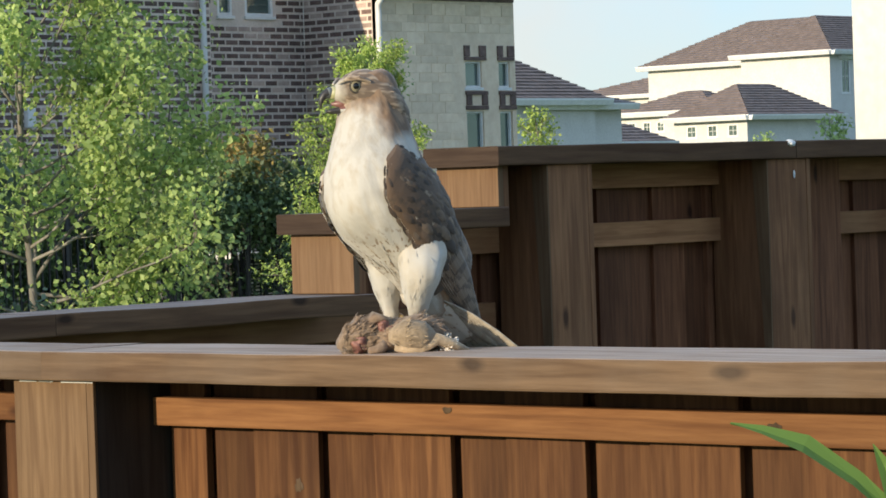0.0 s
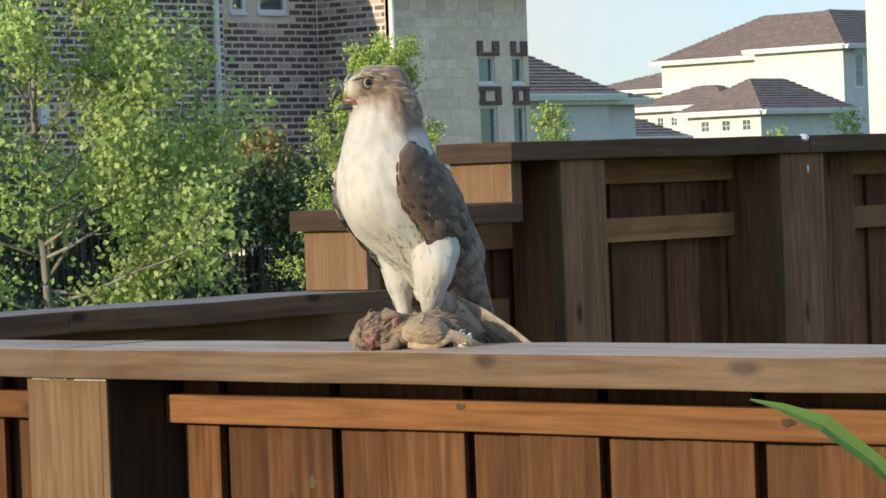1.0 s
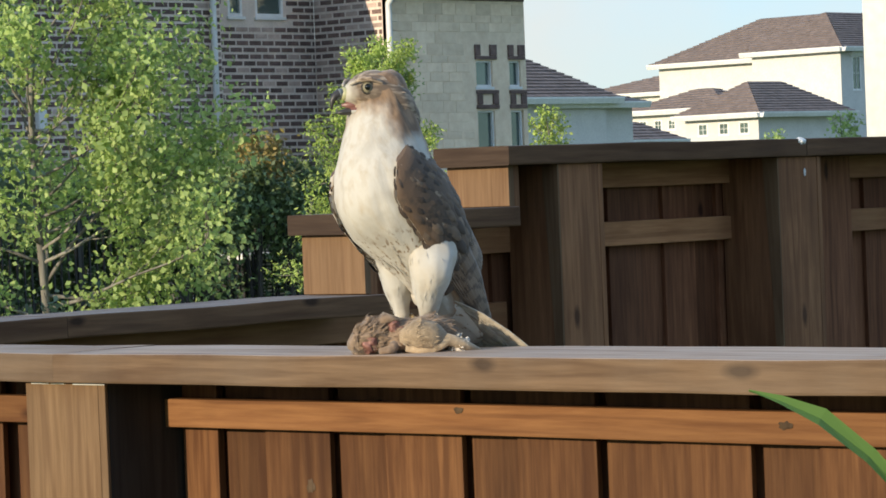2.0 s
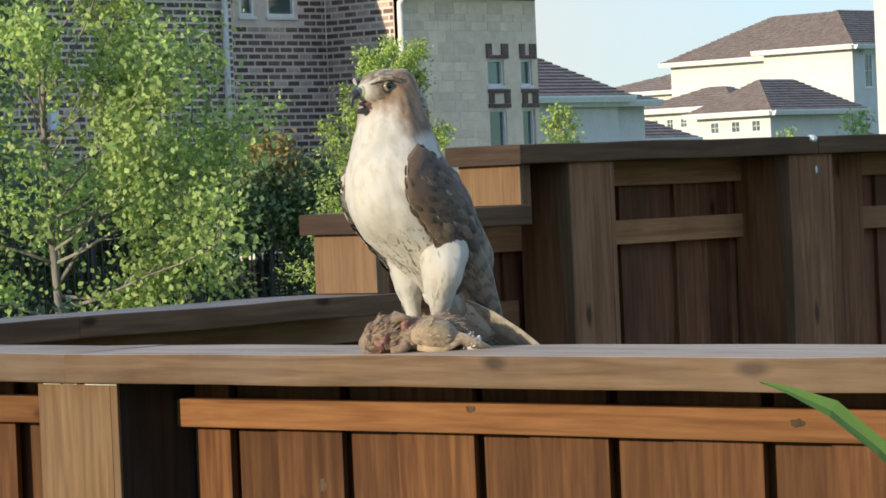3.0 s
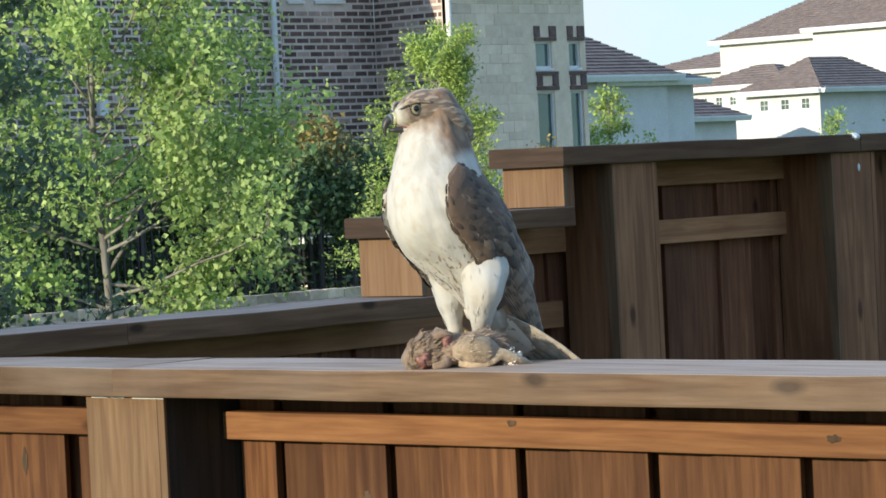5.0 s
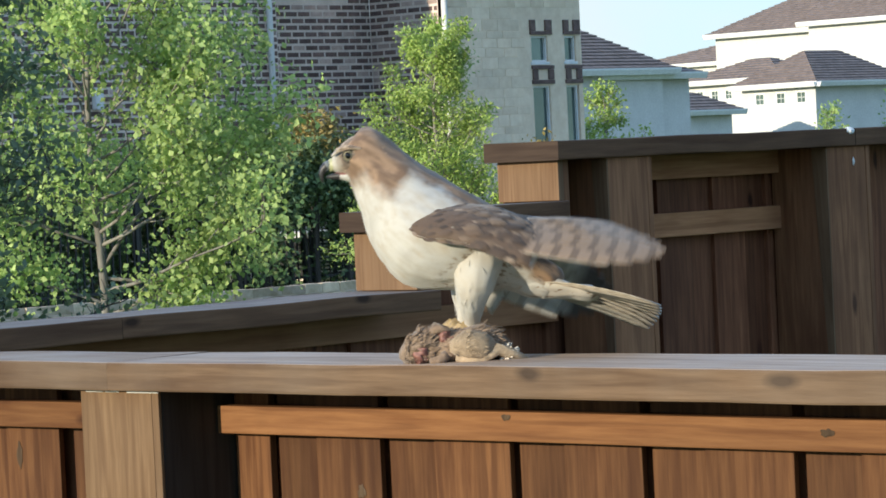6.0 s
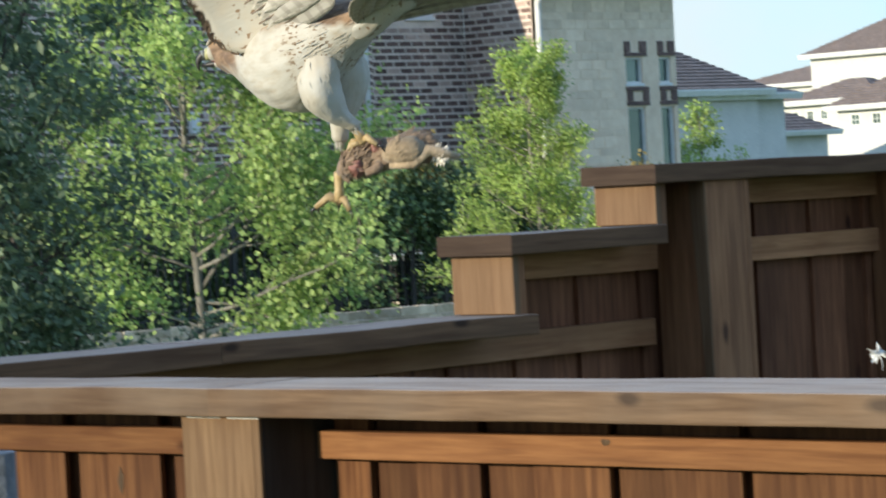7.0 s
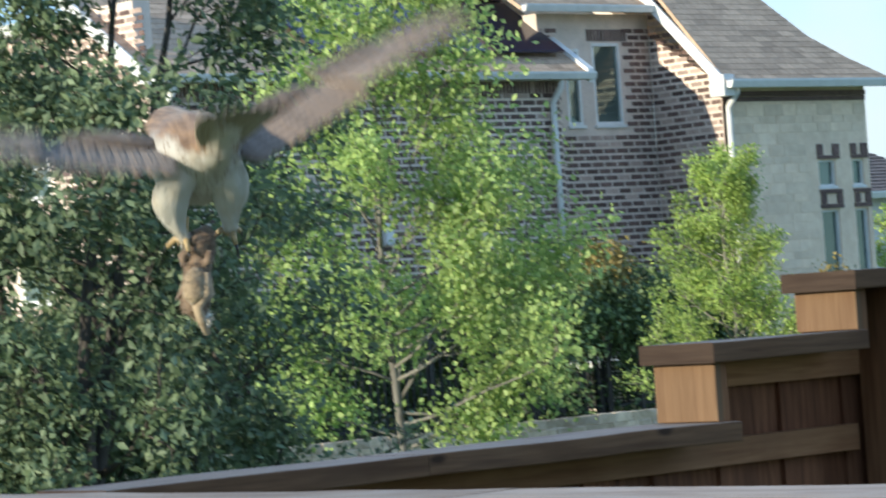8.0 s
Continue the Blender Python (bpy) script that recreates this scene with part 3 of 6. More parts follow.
def brick_house():
    h = thing("house", (XB, 30.0, BASE), "two-storey brick house with a pale stone wing", "house")
    inv = h.matrix_basis.inverted()
    kids = []
    # front block: front wall on x = XFRONT, lit end wall on y = 22.7
    part_list = []
    wall = wall_panel("front_wall", None, XFRONT, 22.7, XFRONT, 30.5, BASE, 5.42, 0.3, M_MORTAR)
    end = wall_panel("end_wall", None, -39.0, 22.7, XFRONT - 0.302, 22.7, BASE, 6.6, 0.3, M_MORTAR, [(4.7, 5.5, 4.0, 4.9), (4.6, 5.4, 2.5, 3.7)])
    back = wall_panel("window_wall", None, XB, 30.6, XB, YB, BASE, 6.5, 0.3, M_MORTAR, [(0.55, 0.87, 4.74, 5.95), (1.15, 1.77, 4.74, 6.04)])
    side = wall_panel("wing_side_wall", None, XB + 0.002, YB, XS, YB, BASE, 5.25, 0.3, M_MORTAR)
    part_list += [wall, end, back, side]
    # gable brick above the wing's side wall and the end wall
    bm = bmesh.new()
    for pts, y0, y1 in (([(XS - 0.01, 5.25), (XB - 3.2, 5.25), (XB - 3.2, 8.9), (XB - 1.6, 7.1)], YB, YB + 0.3),):
        lo = [bm.verts.new((x, y0, z)) for x, z in pts]
        hi = [bm.verts.new((x, y1, z)) for x, z in pts]
        bm.faces.new(lo)
        bm.faces.new(hi[::-1])
        for k in range(len(pts)):
            bm.faces.new((lo[k], hi[k], hi[(k + 1) % len(pts)], lo[(k + 1) % len(pts)]))
    bmesh.ops.recalc_face_normals(bm, faces=bm.faces)
    part_list.append(part("gable_wall", bm, M_MORTAR))
    part_list += [
        bricks("front_brickwork", None, 0, 7.8, BASE, 5.2, (XFRONT, 22.7, 0), 90, seed=2),
        bricks("end_brickwork", None, 0, 8.0, BASE, 6.45, (-39.0, 22.7, 0), 0, [(4.7, 5.5, 4.0, 4.9), (4.6, 5.4, 2.5, 3.7)], seed=3, pale=0.4),
        bricks("window_wall_brickwork", None, 0, 2.46, BASE, 6.3, (XB, 30.6, 0), 90, [(0.5, 0.92, 4.62, 6.2), (1.1, 1.82, 4.62, 6.25)], seed=4),
        bricks("side_brickwork", None, 0.0, 1.5, BASE, 6.9, (XB, YB, 0), 0, [(0.35 + 0.0884 * k, 9, 6.7 - 0.1 * k, 9) for k in range(16)], seed=5, pale=0.25)]
    # soldier courses under the eaves and over the windows
    for nm, n, w, z, pl, tn in (("eave_soldier_course", 100, 7.8, 5.2, (XFRONT, 22.7, 0), 90), ("lintel_soldier_course", 12, 0.9, 6.06, (XB, 31.65, 0), 90)):
        ob = bricks(nm, None, 0, w, z, z + 0.21, pl, tn, course=0.205, length=0.075, pale=0.05, seed=9)
        part_list.append(ob)
    win = [framed_window(None, XB, 31.15, 90, 0.32, 4.74, 5.95), framed_window(None, XB, 31.75, 90, 0.62, 4.74, 6.04),
           framed_window(None, -34.3, 22.7, 0, 0.8, 4.0, 4.9, 0.06, 0, 1), framed_window(None, -34.4, 22.7, 0, 0.8, 2.5, 3.7, 0.06)]
    part_list += win
    # stone wing
    stone = wall_panel("stone_wall", None, XS, YB + 0.002, XS, 36.46, BASE, 5.25, 0.3, M_STONE, [(2.16, 2.56, 3.56, 3.98), (2.98, 3.26, 3.56, 3.98), (2.16, 2.58, 2.0, 3.17), (2.98, 3.3, 2.0, 3.17)])
    part_list.append(stone)
    part_list.append(wall_panel("stone_return", None, XS - 0.302, 36.462, XS - 4.0, 36.462, BASE, 5.25, 0.3, M_STONE))
    rnd = random.Random(11)
    z = BASE
    while z < 4.9:
        hh = rnd.choice((0.12, 0.15, 0.19))
        y = YB + 0.06 + rnd.uniform(0, 0.15)
        while y < 36.3:
            w = rnd.uniform(0.26, 0.55)
            q = min(y + w, 36.45)
            zz = min(z + hh, 4.93)
            hit = any(y - YB < b and q - YB > a and z < d and zz > c for a, b, c, d in ((2.1, 2.72, 1.95, 4.26), (2.9, 3.4, 1.95, 4.26)))
            if not hit and z > 1.2:
                o = part("stone_block", box(XS - 0.02, y + 0.006, z + 0.005, XS + 0.004 + rnd.random() * 0.006, q - 0.005, zz - 0.004, 0.004), M_STONE, stone)
                o.parent = None
                part_list.append(o)
            y = q
        z += hh
    for y0, y1 in ((35.22, 35.62), (36.04, 36.32)):
        part_list.append(framed_window(None, XS - 0.03, y0, 90, y1 - y0, 3.56, 3.98, 0.03))
        part_list.append(framed_window(None, XS - 0.03, y0, 90, y1 - y0 + 0.02, 2.0, 3.17, 0.03))
        # brick quoins over and between the lights
        for a, b, c, d in ((y0 - 0.03, y0 + 0.1, 4.06, 4.24), (y1 - 0.06, y1 + 0.1, 4.06, 4.24), (y0 - 0.03, y1 + 0.1, 4.0, 4.055),
                           (y0 - 0.02, y1 + 0.12, 3.44, 3.5), (y0, y0 + 0.12, 3.27, 3.435), (y1 - 0.02, y1 + 0.11, 3.27, 3.435), (y0 - 0.02, y1 + 0.12, 3.2, 3.265)):
            part_list.append(part("brick_trim", box(XS - 0.02, a, c, XS + 0.03, b, d, 0.006), M_BRICK))
    part_list.append(part("brick_band", box(XS - 0.02, YB + 0.01, 4.95, XS + 0.025, 36.45, 5.02, 0.006), M_BRICK))
    part_list.append(part("brick_band", box(XS - 0.02, YB + 0.01, 5.03, XS + 0.04, 36.45, 5.11, 0.006), M_BRICK))
    # roofs
    er = 0.33
    part_list.append(slope("front_roof", None, (XFRONT + er, 22.45, 5.48), (XFRONT + er, 30.9, 5.48), (XFRONT - 4.2, 30.9, 8.6), (XFRONT - 4.2, 22.45, 8.6), M_SHINGLE, 0.06, 36, "weathered grey shingle slope"))
    part_list.append(slope("upper_roof", None, (XB + er, 30.0, 6.56), (XB + er, 33.4, 6.56), (XB - 4.0, 33.4, 9.4), (XB - 4.0, 30.0, 9.4), M_SHINGLE, 0.06, 30))
    # the wing's slope: its hip flares out towards the eave
    edge = [(5.25, 36.85), (5.64, 36.14), (6.03, 35.61), (6.7, 35.2), (8.3, 34.5)]
    pts = [(XS + er - (z - 5.25) / 1.11, y, z) for z, y in edge]
    for k, (p, q) in enumerate(zip(pts, pts[1:])):
        part_list.append(slope("wing_roof", None, (p[0], 32.85, p[2]), p, q, (q[0], 32.85, q[2]), M_SHINGLE, 0.06, max(3, round((q[2] - p[2]) / 0.1)), "steep grey shingle slope"))
        back_p, back_q = (p[0] - 5, p[1], p[2]), (q[0] - 5, q[1], q[2])
        part_list.append(slope("wing_hip", None, p, back_p, back_q, q, M_SHINGLE, 0.06, max(3, round((q[2] - p[2]) / 0.1))))
    # rakes, gutters, pipes
    def rake(p, q, w=0.16, out=0.04):
        bm = bmesh.new()
        p, q = Vector(p), Vector(q)
        vs = []
        for e in (p, q):
            vs.append([bm.verts.new(e + Vector((0, s, t))) for s, t in ((0, 0.03), (0, -w), (-out, -w), (-out, 0.03))])
        for k in range(4):
            bm.faces.new((vs[0][k], vs[0][(k + 1) % 4], vs[1][(k + 1) % 4], vs[1][k]))
        bm.faces.new(vs[0])
        bm.faces.new(vs[1][::-1])
        bmesh.ops.recalc_face_normals(bm, faces=bm.faces)
        return part("rake_board", bm, M_WHITE, None, "white rake board")
    part_list += [rake((XFRONT + er, 30.96, 5.53), (XFRONT - 4.2, 30.96, 8.65), 0.19, 0.13), rake((XFRONT + er, 22.45, 5.5), (XFRONT - 4.2, 22.45, 8.62), 0.2),
                  rake((XS + er - 0.1, 32.85, 5.34), (XS - 2.3, 32.85, 7.78), 0.2)]
    part_list.append(part("eave_return", box(XS + 0.0, 32.8, 5.02, XS + er - 0.02, 33.05, 5.36, 0.01), M_WHITE))
    part_list += [gutter(None, (XFRONT + er, 22.45, 5.5), (XFRONT + er, 30.92, 5.5), (1, 0, 0)), gutter(None, (-36.0, 22.5, 6.55), (-32.0, 22.5, 6.55), (0, -1, 0), 0.16), gutter(None, (XB + er, 30.0, 6.6), (XB + er, 33.0, 6.6), (1, 0, 0)),
                  gutter(None, (XS + er, 32.85, 5.27), (XS + er, 36.9, 5.27), (1, 0, 0), 0.13)]
    part_list += [part("soffit", box(XFRONT, 22.45, 5.4, XFRONT + er, 30.9, 5.42), M_WHITE), part("soffit", box(XS, 33.06, 5.19, XS + er, 36.85, 5.21), M_WHITE)]
    part_list += [downpipe(None, XFRONT, 30.27, 5.4, 0.09, 0), downpipe(None, XFRONT, 22.85, 5.4, 0.09, 0), downpipe(None, XS, YB + 0.05, 5.2, 0.09, 0)]
    part_list.append(part("wall_lamp", box(XFRONT - 0.0, 26.7, 3.0, XFRONT + 0.11, 26.86, 3.32, 0.03), M_WHITE, None, "white lamp on the brick wall"))
    # solar panels lying on the front roof
    sl = math.atan2(3.12, 4.53)
    for r in range(2):
        for k in range(4):
            bm = box(0, 0, 0, 1.02, 1.62, 0.035, 0.004)
            o = part("solar_panel", bm, M_SOLAR, None, "dark blue solar panel")
            o.matrix_basis = Matrix.Translation((XFRONT + er - 0.33 - r * 1.36, 25.75 + k * 1.24, 5.83 + r * 0.94)) @ Matrix.Rotation(sl, 4, "Y") @ Matrix.Rotation(radians(90), 4, "Z") @ Matrix.Rotation(0, 4, "X") @ Matrix.Diagonal((1.19, 0.98, 1, 1))
            part_list.append(o)
    for o in part_list:
        o.parent = h
        o.matrix_parent_inverse = inv
    return h


brick_house()


# ---- the pale houses in the distance ----
def hip_house(name, x0, x1, y0, y1, zb, ze, zr, label, group, windows=(), over=0.5, ridge=None):
    """A stuccoed block with a tiled hip roof; windows are (wall, from, width, low, high)."""
    h = thing(name, (x0, y0, zb), label, "house", group)
    inv = h.matrix_basis.inverted()
    ps = []
    south = [(a, a + w, l, t) for wl, a, w, l, t in windows if wl == "s"]
    east = [(a, a + w, l, t) for wl, a, w, l, t in windows if wl == "e"]
    ps.append(wall_panel("wall", None, x0, y0, x1 - 0.302, y0, zb, ze, 0.3, M_STUCCO, south))
    ps.append(wall_panel("wall", None, x1, y0 + 0.001, x1, y1, zb, ze, 0.3, M_STUCCO, east))
    ps.append(wall_panel("wall", None, x1 - 0.302, y1, x0, y1, zb, ze, 0.3, M_STUCCO))
    ps.append(wall_panel("wall", None, x0, y1 - 0.302, x0, y0 + 0.31, zb, ze, 0.3, M_STUCCO))
    for wl, a, w, l, t in windows:
        ps.append(framed_window(None, x0 + a if wl == "s" else x1, y0 if wl == "s" else y0 + a, 0 if wl == "s" else 90, w, l, t, 0.1, 1, 1))
    a, b, c, d = (x0 - over, y0 - over, ze), (x1 + over, y0 - over, ze), (x1 + over, y1 + over, ze), (x0 - over, y1 + over, ze)
    if ridge:
        r0, r1 = (*ridge[0], zr), (*ridge[1], zr)
    elif x1 - x0 > y1 - y0:
        s = (y1 - y0) / 2
        r0, r1 = (x0 + s, y0 + s, zr), (x1 - s, y0 + s, zr)
    else:
        s = (x1 - x0) / 2
        r0, r1 = (x0 + s, y0 + s, zr), (x0 + s, y1 - s, zr)
    n = max(6, int((zr - ze) / 0.16))
    if x1 - x0 > y1 - y0:
        quads = [(a, b, r1, r0), (b, c, r1, r1), (c, d, r0, r1), (d, a, r0, r0)]
    else:
        quads = [(a, b, r0, r0), (b, c, r1, r0), (c, d, r1, r1), (d, a, r0, r1)]
    for q in quads:
        ps.append(slope("roof", None, *q, M_TILE, 0.05, n, "brown clay-tile roof slope", 0.06))
    for p, q, o in ((a, b, (0, -1, 0)), (b, c, (1, 0, 0))):
        ps.append(gutter(None, p, q, o, 0.32, "fascia"))
    for o in ps:
        o.parent = h
        o.matrix_parent_inverse = inv
    return h


G = "pale houses beyond the fence"
PANES = (0.78, 4.65, 5.44)
hip_house("house", -118.05, -112.47, 154.0, 163.0, 0, 5.95, 7.95, "low white stuccoed house front with three small windows", G, [("s", 0.95, *PANES), ("s", 2.55, *PANES), ("s", 4.1, *PANES)])
hip_house("house", -124.6, -117.3, 156.9, 163.0, 0, 6.5, 7.8, "low white stuccoed wing with small square windows", G, [("s", 0.6, 0.65, 5.2, 5.9), ("s", 1.8, 0.65, 5.2, 5.9), ("s", 2.9, 0.65, 5.2, 5.9)])
hip_house("house", -127.66, -120.34, 174.0, 190.0, 0, 10.5, 13.1, "tall white stuccoed house with a brown tiled hip roof", G, [("e", 1.3, 1.0, 7.6, 9.9)])
hip_house("house", -136.9, -120.9, 175.5, 186.0, 0, 10.2, 13.2, "tall white stuccoed house with a long brown tiled ridge", G)
hip_house("house", -116.25, -113.05, 141.9, 146.5, 0, 4.45, 5.55, "low white porch with a tiled hip roof", G)
hip_house("house", -101.0, -93.5, 96.0, 116.3, 0, 6.1, 8.75, "pale stuccoed house in shade with a brown tiled roof", G, over=0.5)
hip_house("house", -104.0, -93.9, 112.0, 118.8, 0, 5.9, 7.15, "pale stuccoed rear wing in shade with a tiled roof", G, over=0.5)
hip_house("house", -165.0, -153.5, 200.0, 214.0, 0, 9.2, 10.9, "distant house showing a brown tiled roof", G)
hip_house("house", -12.4, -2.0, 20.8, 31.0, 0, 7.5, 9.5, "cream stuccoed house in full sun", G)


# ---- terrace, garden wall and iron fence before the brick house ----
def terrace():
    bm = box(-60.0, 6.0, -0.1, -25.6, 44.0, 0.36)
    return tagged(part("terrace", bm, M_GRASS), "raised grassy terrace behind the garden wall", "ground", kind="structure")


def garden_wall():
    w = thing("garden_wall", (-25.4, 10.0, 0), "low dry-laid wall of tan and cream stone blocks", "wall")
    part("core", box(-0.18, 0, -0.1, -0.02, 22, 0.46), M_MORTAR, w)
    rnd = random.Random(4)
    meshes = {}
    z = -0.06
    for r in range(4):
        hh = (0.15, 0.14, 0.14, 0.125)[r]
        y = rnd.uniform(-0.1, 0.0)
        while y < 22:
            L = rnd.choice((0.24, 0.32, 0.42, 0.52))
            key = (r, L)
            if key not in meshes:
                bm = box(-0.2, 0.006, 0.006, 0, L - 0.006, hh - 0.006)
                bmesh.ops.subdivide_edges(bm, edges=[e for e in bm.edges if abs((e.verts[0].co - e.verts[1].co).y) > 0.1], cuts=1)
                for v in bm.verts:
                    v.co += Vector((rnd.uniform(-0.012, 0.012), rnd.uniform(-0.006, 0.006), rnd.uniform(-0.006, 0.006)))
                meshes[key] = mesh_of("stone", bm, M_WALLSTONE)
            o = part("stone", meshes[key], None, w)
            o.location = (0.012 * rnd.uniform(-1, 1), y, z)
            y += L
        z += hh
    return w


def iron_fence():
    f = thing("iron_fence", (-27.4, 10.0, 0.36), "black iron picket fence on the terrace", "fence")
    me = mesh_of("picket", box(-0.01, -0.01, 0, 0.01, 0.01, 1.45), M_IRON)
    n = 150
    for k in range(n):
        o = part("picket", me, None, f)
        o.location = (0, k * 0.125, 0)
    for z in (0.12, 1.2, 1.36):
        part("rail", box(-0.018, 0, z, 0.018, n * 0.125, z + 0.035), M_IRON, f)
    pm = mesh_of("post", box(-0.03, -0.03, 0, 0.03, 0.03, 1.5, 0.005), M_IRON)
    for k in range(0, n, 19):
        o = part("post", pm, None, f)
        o.location = (0, k * 0.125 + 0.06, 0)
    return f


terrace()
garden_wall()
iron_fence()


# ---- plants ----
def leaf_mesh(name, centres, count, spread, size, mat, seed, flat=0.12, aspect=0.6, squash=1.0):
    """Small folded leaves scattered round the given centres, as one mesh."""
    rs = np.random.RandomState(seed)
    c = np.asarray(centres, float)
    pick = rs.randint(0, len(c), count)
    p = c[pick] + rs.normal(0, 1, (count, 3)) * np.asarray([spread, spread, spread * squash])
    d = rs.normal(0, 1, (count, 3))
    d[:, 2] -= 0.3
    d /= np.linalg.norm(d, axis=1)[:, None]
    u = rs.normal(0, 1, (count, 3)) * [1, 1, 1 - flat]
    u += np.array([0, 0, flat * 1.6])
    s = np.cross(d, u)
    s /= np.linalg.norm(s, axis=1)[:, None] + 1e-9
    nrm = np.cross(s, d)
    L = size * (0.6 + 0.8 * rs.rand(count))[:, None]
    w = L * aspect * 0.5
    v = np.stack([p, p + d * L * 0.5 + s * w + nrm * L * 0.1, p + d * L, p + d * L * 0.5 - s * w + nrm * L * 0.1], 1).reshape(-1, 3)
    me = bpy.data.meshes.new(name)
    me.vertices.add(count * 4)
    me.vertices.foreach_set("co", v.ravel())
    me.loops.add(count * 6)
    b = np.arange(count)[:, None] * 4
    me.loops.foreach_set("vertex_index", np.concatenate([b, b + 1, b + 2, b, b + 2, b + 3], 1).ravel().astype(np.int32))
    me.polygons.add(count * 2)
    me.polygons.foreach_set("loop_start", (np.arange(count * 2) * 3).astype(np.int32))
    me.update(calc_edges=True)
    me.materials.append(mat)
    return me


def grow(bm, start, way, length, radius, rnd, level, tips, bend=0.2, rise=0.05):
    """A bough that wanders, tapers and forks twice; the outer twigs are noted as places for leaves."""
    pts, d = [start], way.normalized()
    for k in range(6):
        d = (d + Vector([rnd.uniform(-bend, bend) for _ in range(3)]) + Vector((0, 0, rise))).normalized()
        pts.append(pts[-1] + d * length / 6)
    tube(bm, pts, [max(0.0025, radius * (1 - 0.14 * k)) for k in range(7)], 6 if level == 0 else 4 if level == 1 else 3)
    if level == 2:
        tips += pts[2:]
        return
    if level == 1:
        tips += pts[4:]
    for k in range(7 if level == 0 else 4):
        f = 0.28 + 0.72 * (k + rnd.random()) / (7 if level == 0 else 4)
        q = min(5, int(f * 6))
        at = pts[q].lerp(pts[q + 1], min(1.0, f * 6 - q))
        ahead = (pts[q + 1] - pts[q]).normalized()
        side = ahead.orthogonal().normalized()
        side.rotate(Matrix.Rotation(rnd.uniform(0, 6.28), 3, ahead))
        out = (ahead * 0.75 + side * rnd.uniform(0.5, 1.0) + Vector((0, 0, 0.12))).normalized()
        grow(bm, at, out, length * rnd.uniform(0.26, 0.46) * (1.15 - 0.5 * f), radius * 0.45, rnd, level + 1, tips, bend * 1.2, rise)


def tree(name, x, y, height, trunk_r, boughs, bark, leaf, leaves, size, label, seed, stems=((0, 0),), spread=0.06, group="", z=-0.08, aspect=0.7, squash=1.0):
    """Tapered trunks, one for each lean in stems; boughs are (share of the height, heading, rise in degrees, length, stem); leaves gather round the twigs."""
    rnd = random.Random(seed)
    t = thing(name, (x, y, z), label, "tree", group)
    tips, lines = [], []
    for s, (lx, ly) in enumerate(stems):
        bm = bmesh.new()
        pts = [Vector((lx * (k / 10) ** 1.3 + 0.09 * noise.noise(Vector((k * 0.33, seed, s))), ly * (k / 10) ** 1.3 + 0.09 * noise.noise(Vector((k * 0.33, seed + 9, s))), height * k / 10)) for k in range(11)]
        tube(bm, pts, [trunk_r * (1 - 0.085 * k) for k in range(11)], 9)
        part("trunk", bm, bark, t, "", True)
        tips += pts[9:]
        lines.append(pts)
    for f, head, up, length, s in boughs:
        bm = bmesh.new()
        k = min(9, int(f * 10))
        a, b = radians(head), radians(up)
        grow(bm, lines[s][k].lerp(lines[s][k + 1], f * 10 - k), Vector((math.cos(a) * math.cos(b), math.sin(a) * math.cos(b), math.sin(b))), length, max(0.008, trunk_r * (1 - 0.8 * f) * 0.5), rnd, 0, tips)
        part("branch", bm, bark, t, "", True)
    part("crown", leaf_mesh("crown", [tuple(p) for p in tips], leaves, spread, size, leaf, seed, aspect=aspect, squash=squash), None, t)
    return t


def ring_of_boughs(count, low, high, reach, top_reach, up, seed, stems=1):
    """Boughs set spirally up the trunks, their length falling from reach to top_reach."""
    rnd = random.Random(seed)
    out = []
    for k in range(count):
        u = (k + rnd.random()) / count
        out.append((low + (high - low) * u, k * 137.5 + rnd.uniform(-25, 25), up + rnd.uniform(-14, 14), (reach + (top_reach - reach) * u) * rnd.uniform(0.65, 1.1), k % stems))
    return out


def hedge(name, boxes, leaves, size, leaf, label, seed, category="hedge"):
    """Clipped or loose shrubs: stems within, leaves in clumps of uneven height."""
    rnd = random.Random(seed)
    x, y = boxes[0][0], boxes[0][1]
    t = thing(name, (x, y, 0.3), label, category)
    cs = []
    for bx, by, r, h, clear in boxes:
        bm = bmesh.new()
        for k in range(3):
            a, q = rnd.uniform(0, 6.28), r * rnd.random() * 0.7
            top = Vector((bx - x + math.cos(a) * q, by - y + math.sin(a) * q, h * rnd.uniform(0.6, 0.95)))
            tube(bm, [(bx - x + math.cos(a) * q * 0.3, by - y + math.sin(a) * q * 0.3, 0), top * 0.5 + Vector(((bx - x) * 0.5, (by - y) * 0.5, 0)), top], [0.03, 0.02, 0.008], 5)
        for k in range(60):
            a, q = rnd.uniform(0, 6.28), r * math.sqrt(rnd.random())
            zz = clear + (h - clear) * rnd.random() ** 0.7
            q *= math.sqrt(max(0.05, 1 - (zz / h) ** 4))
            cs.append((bx - x + math.cos(a) * q, by - y + math.sin(a) * q, zz))
        tagged(part("stem", bm, M_BARK_DARK, t), kind="stuff")
    part("leaves", leaf_mesh("leaves", cs, leaves, 0.11, size, leaf, seed), None, t)
    return t


TG = "trees beyond the fence"
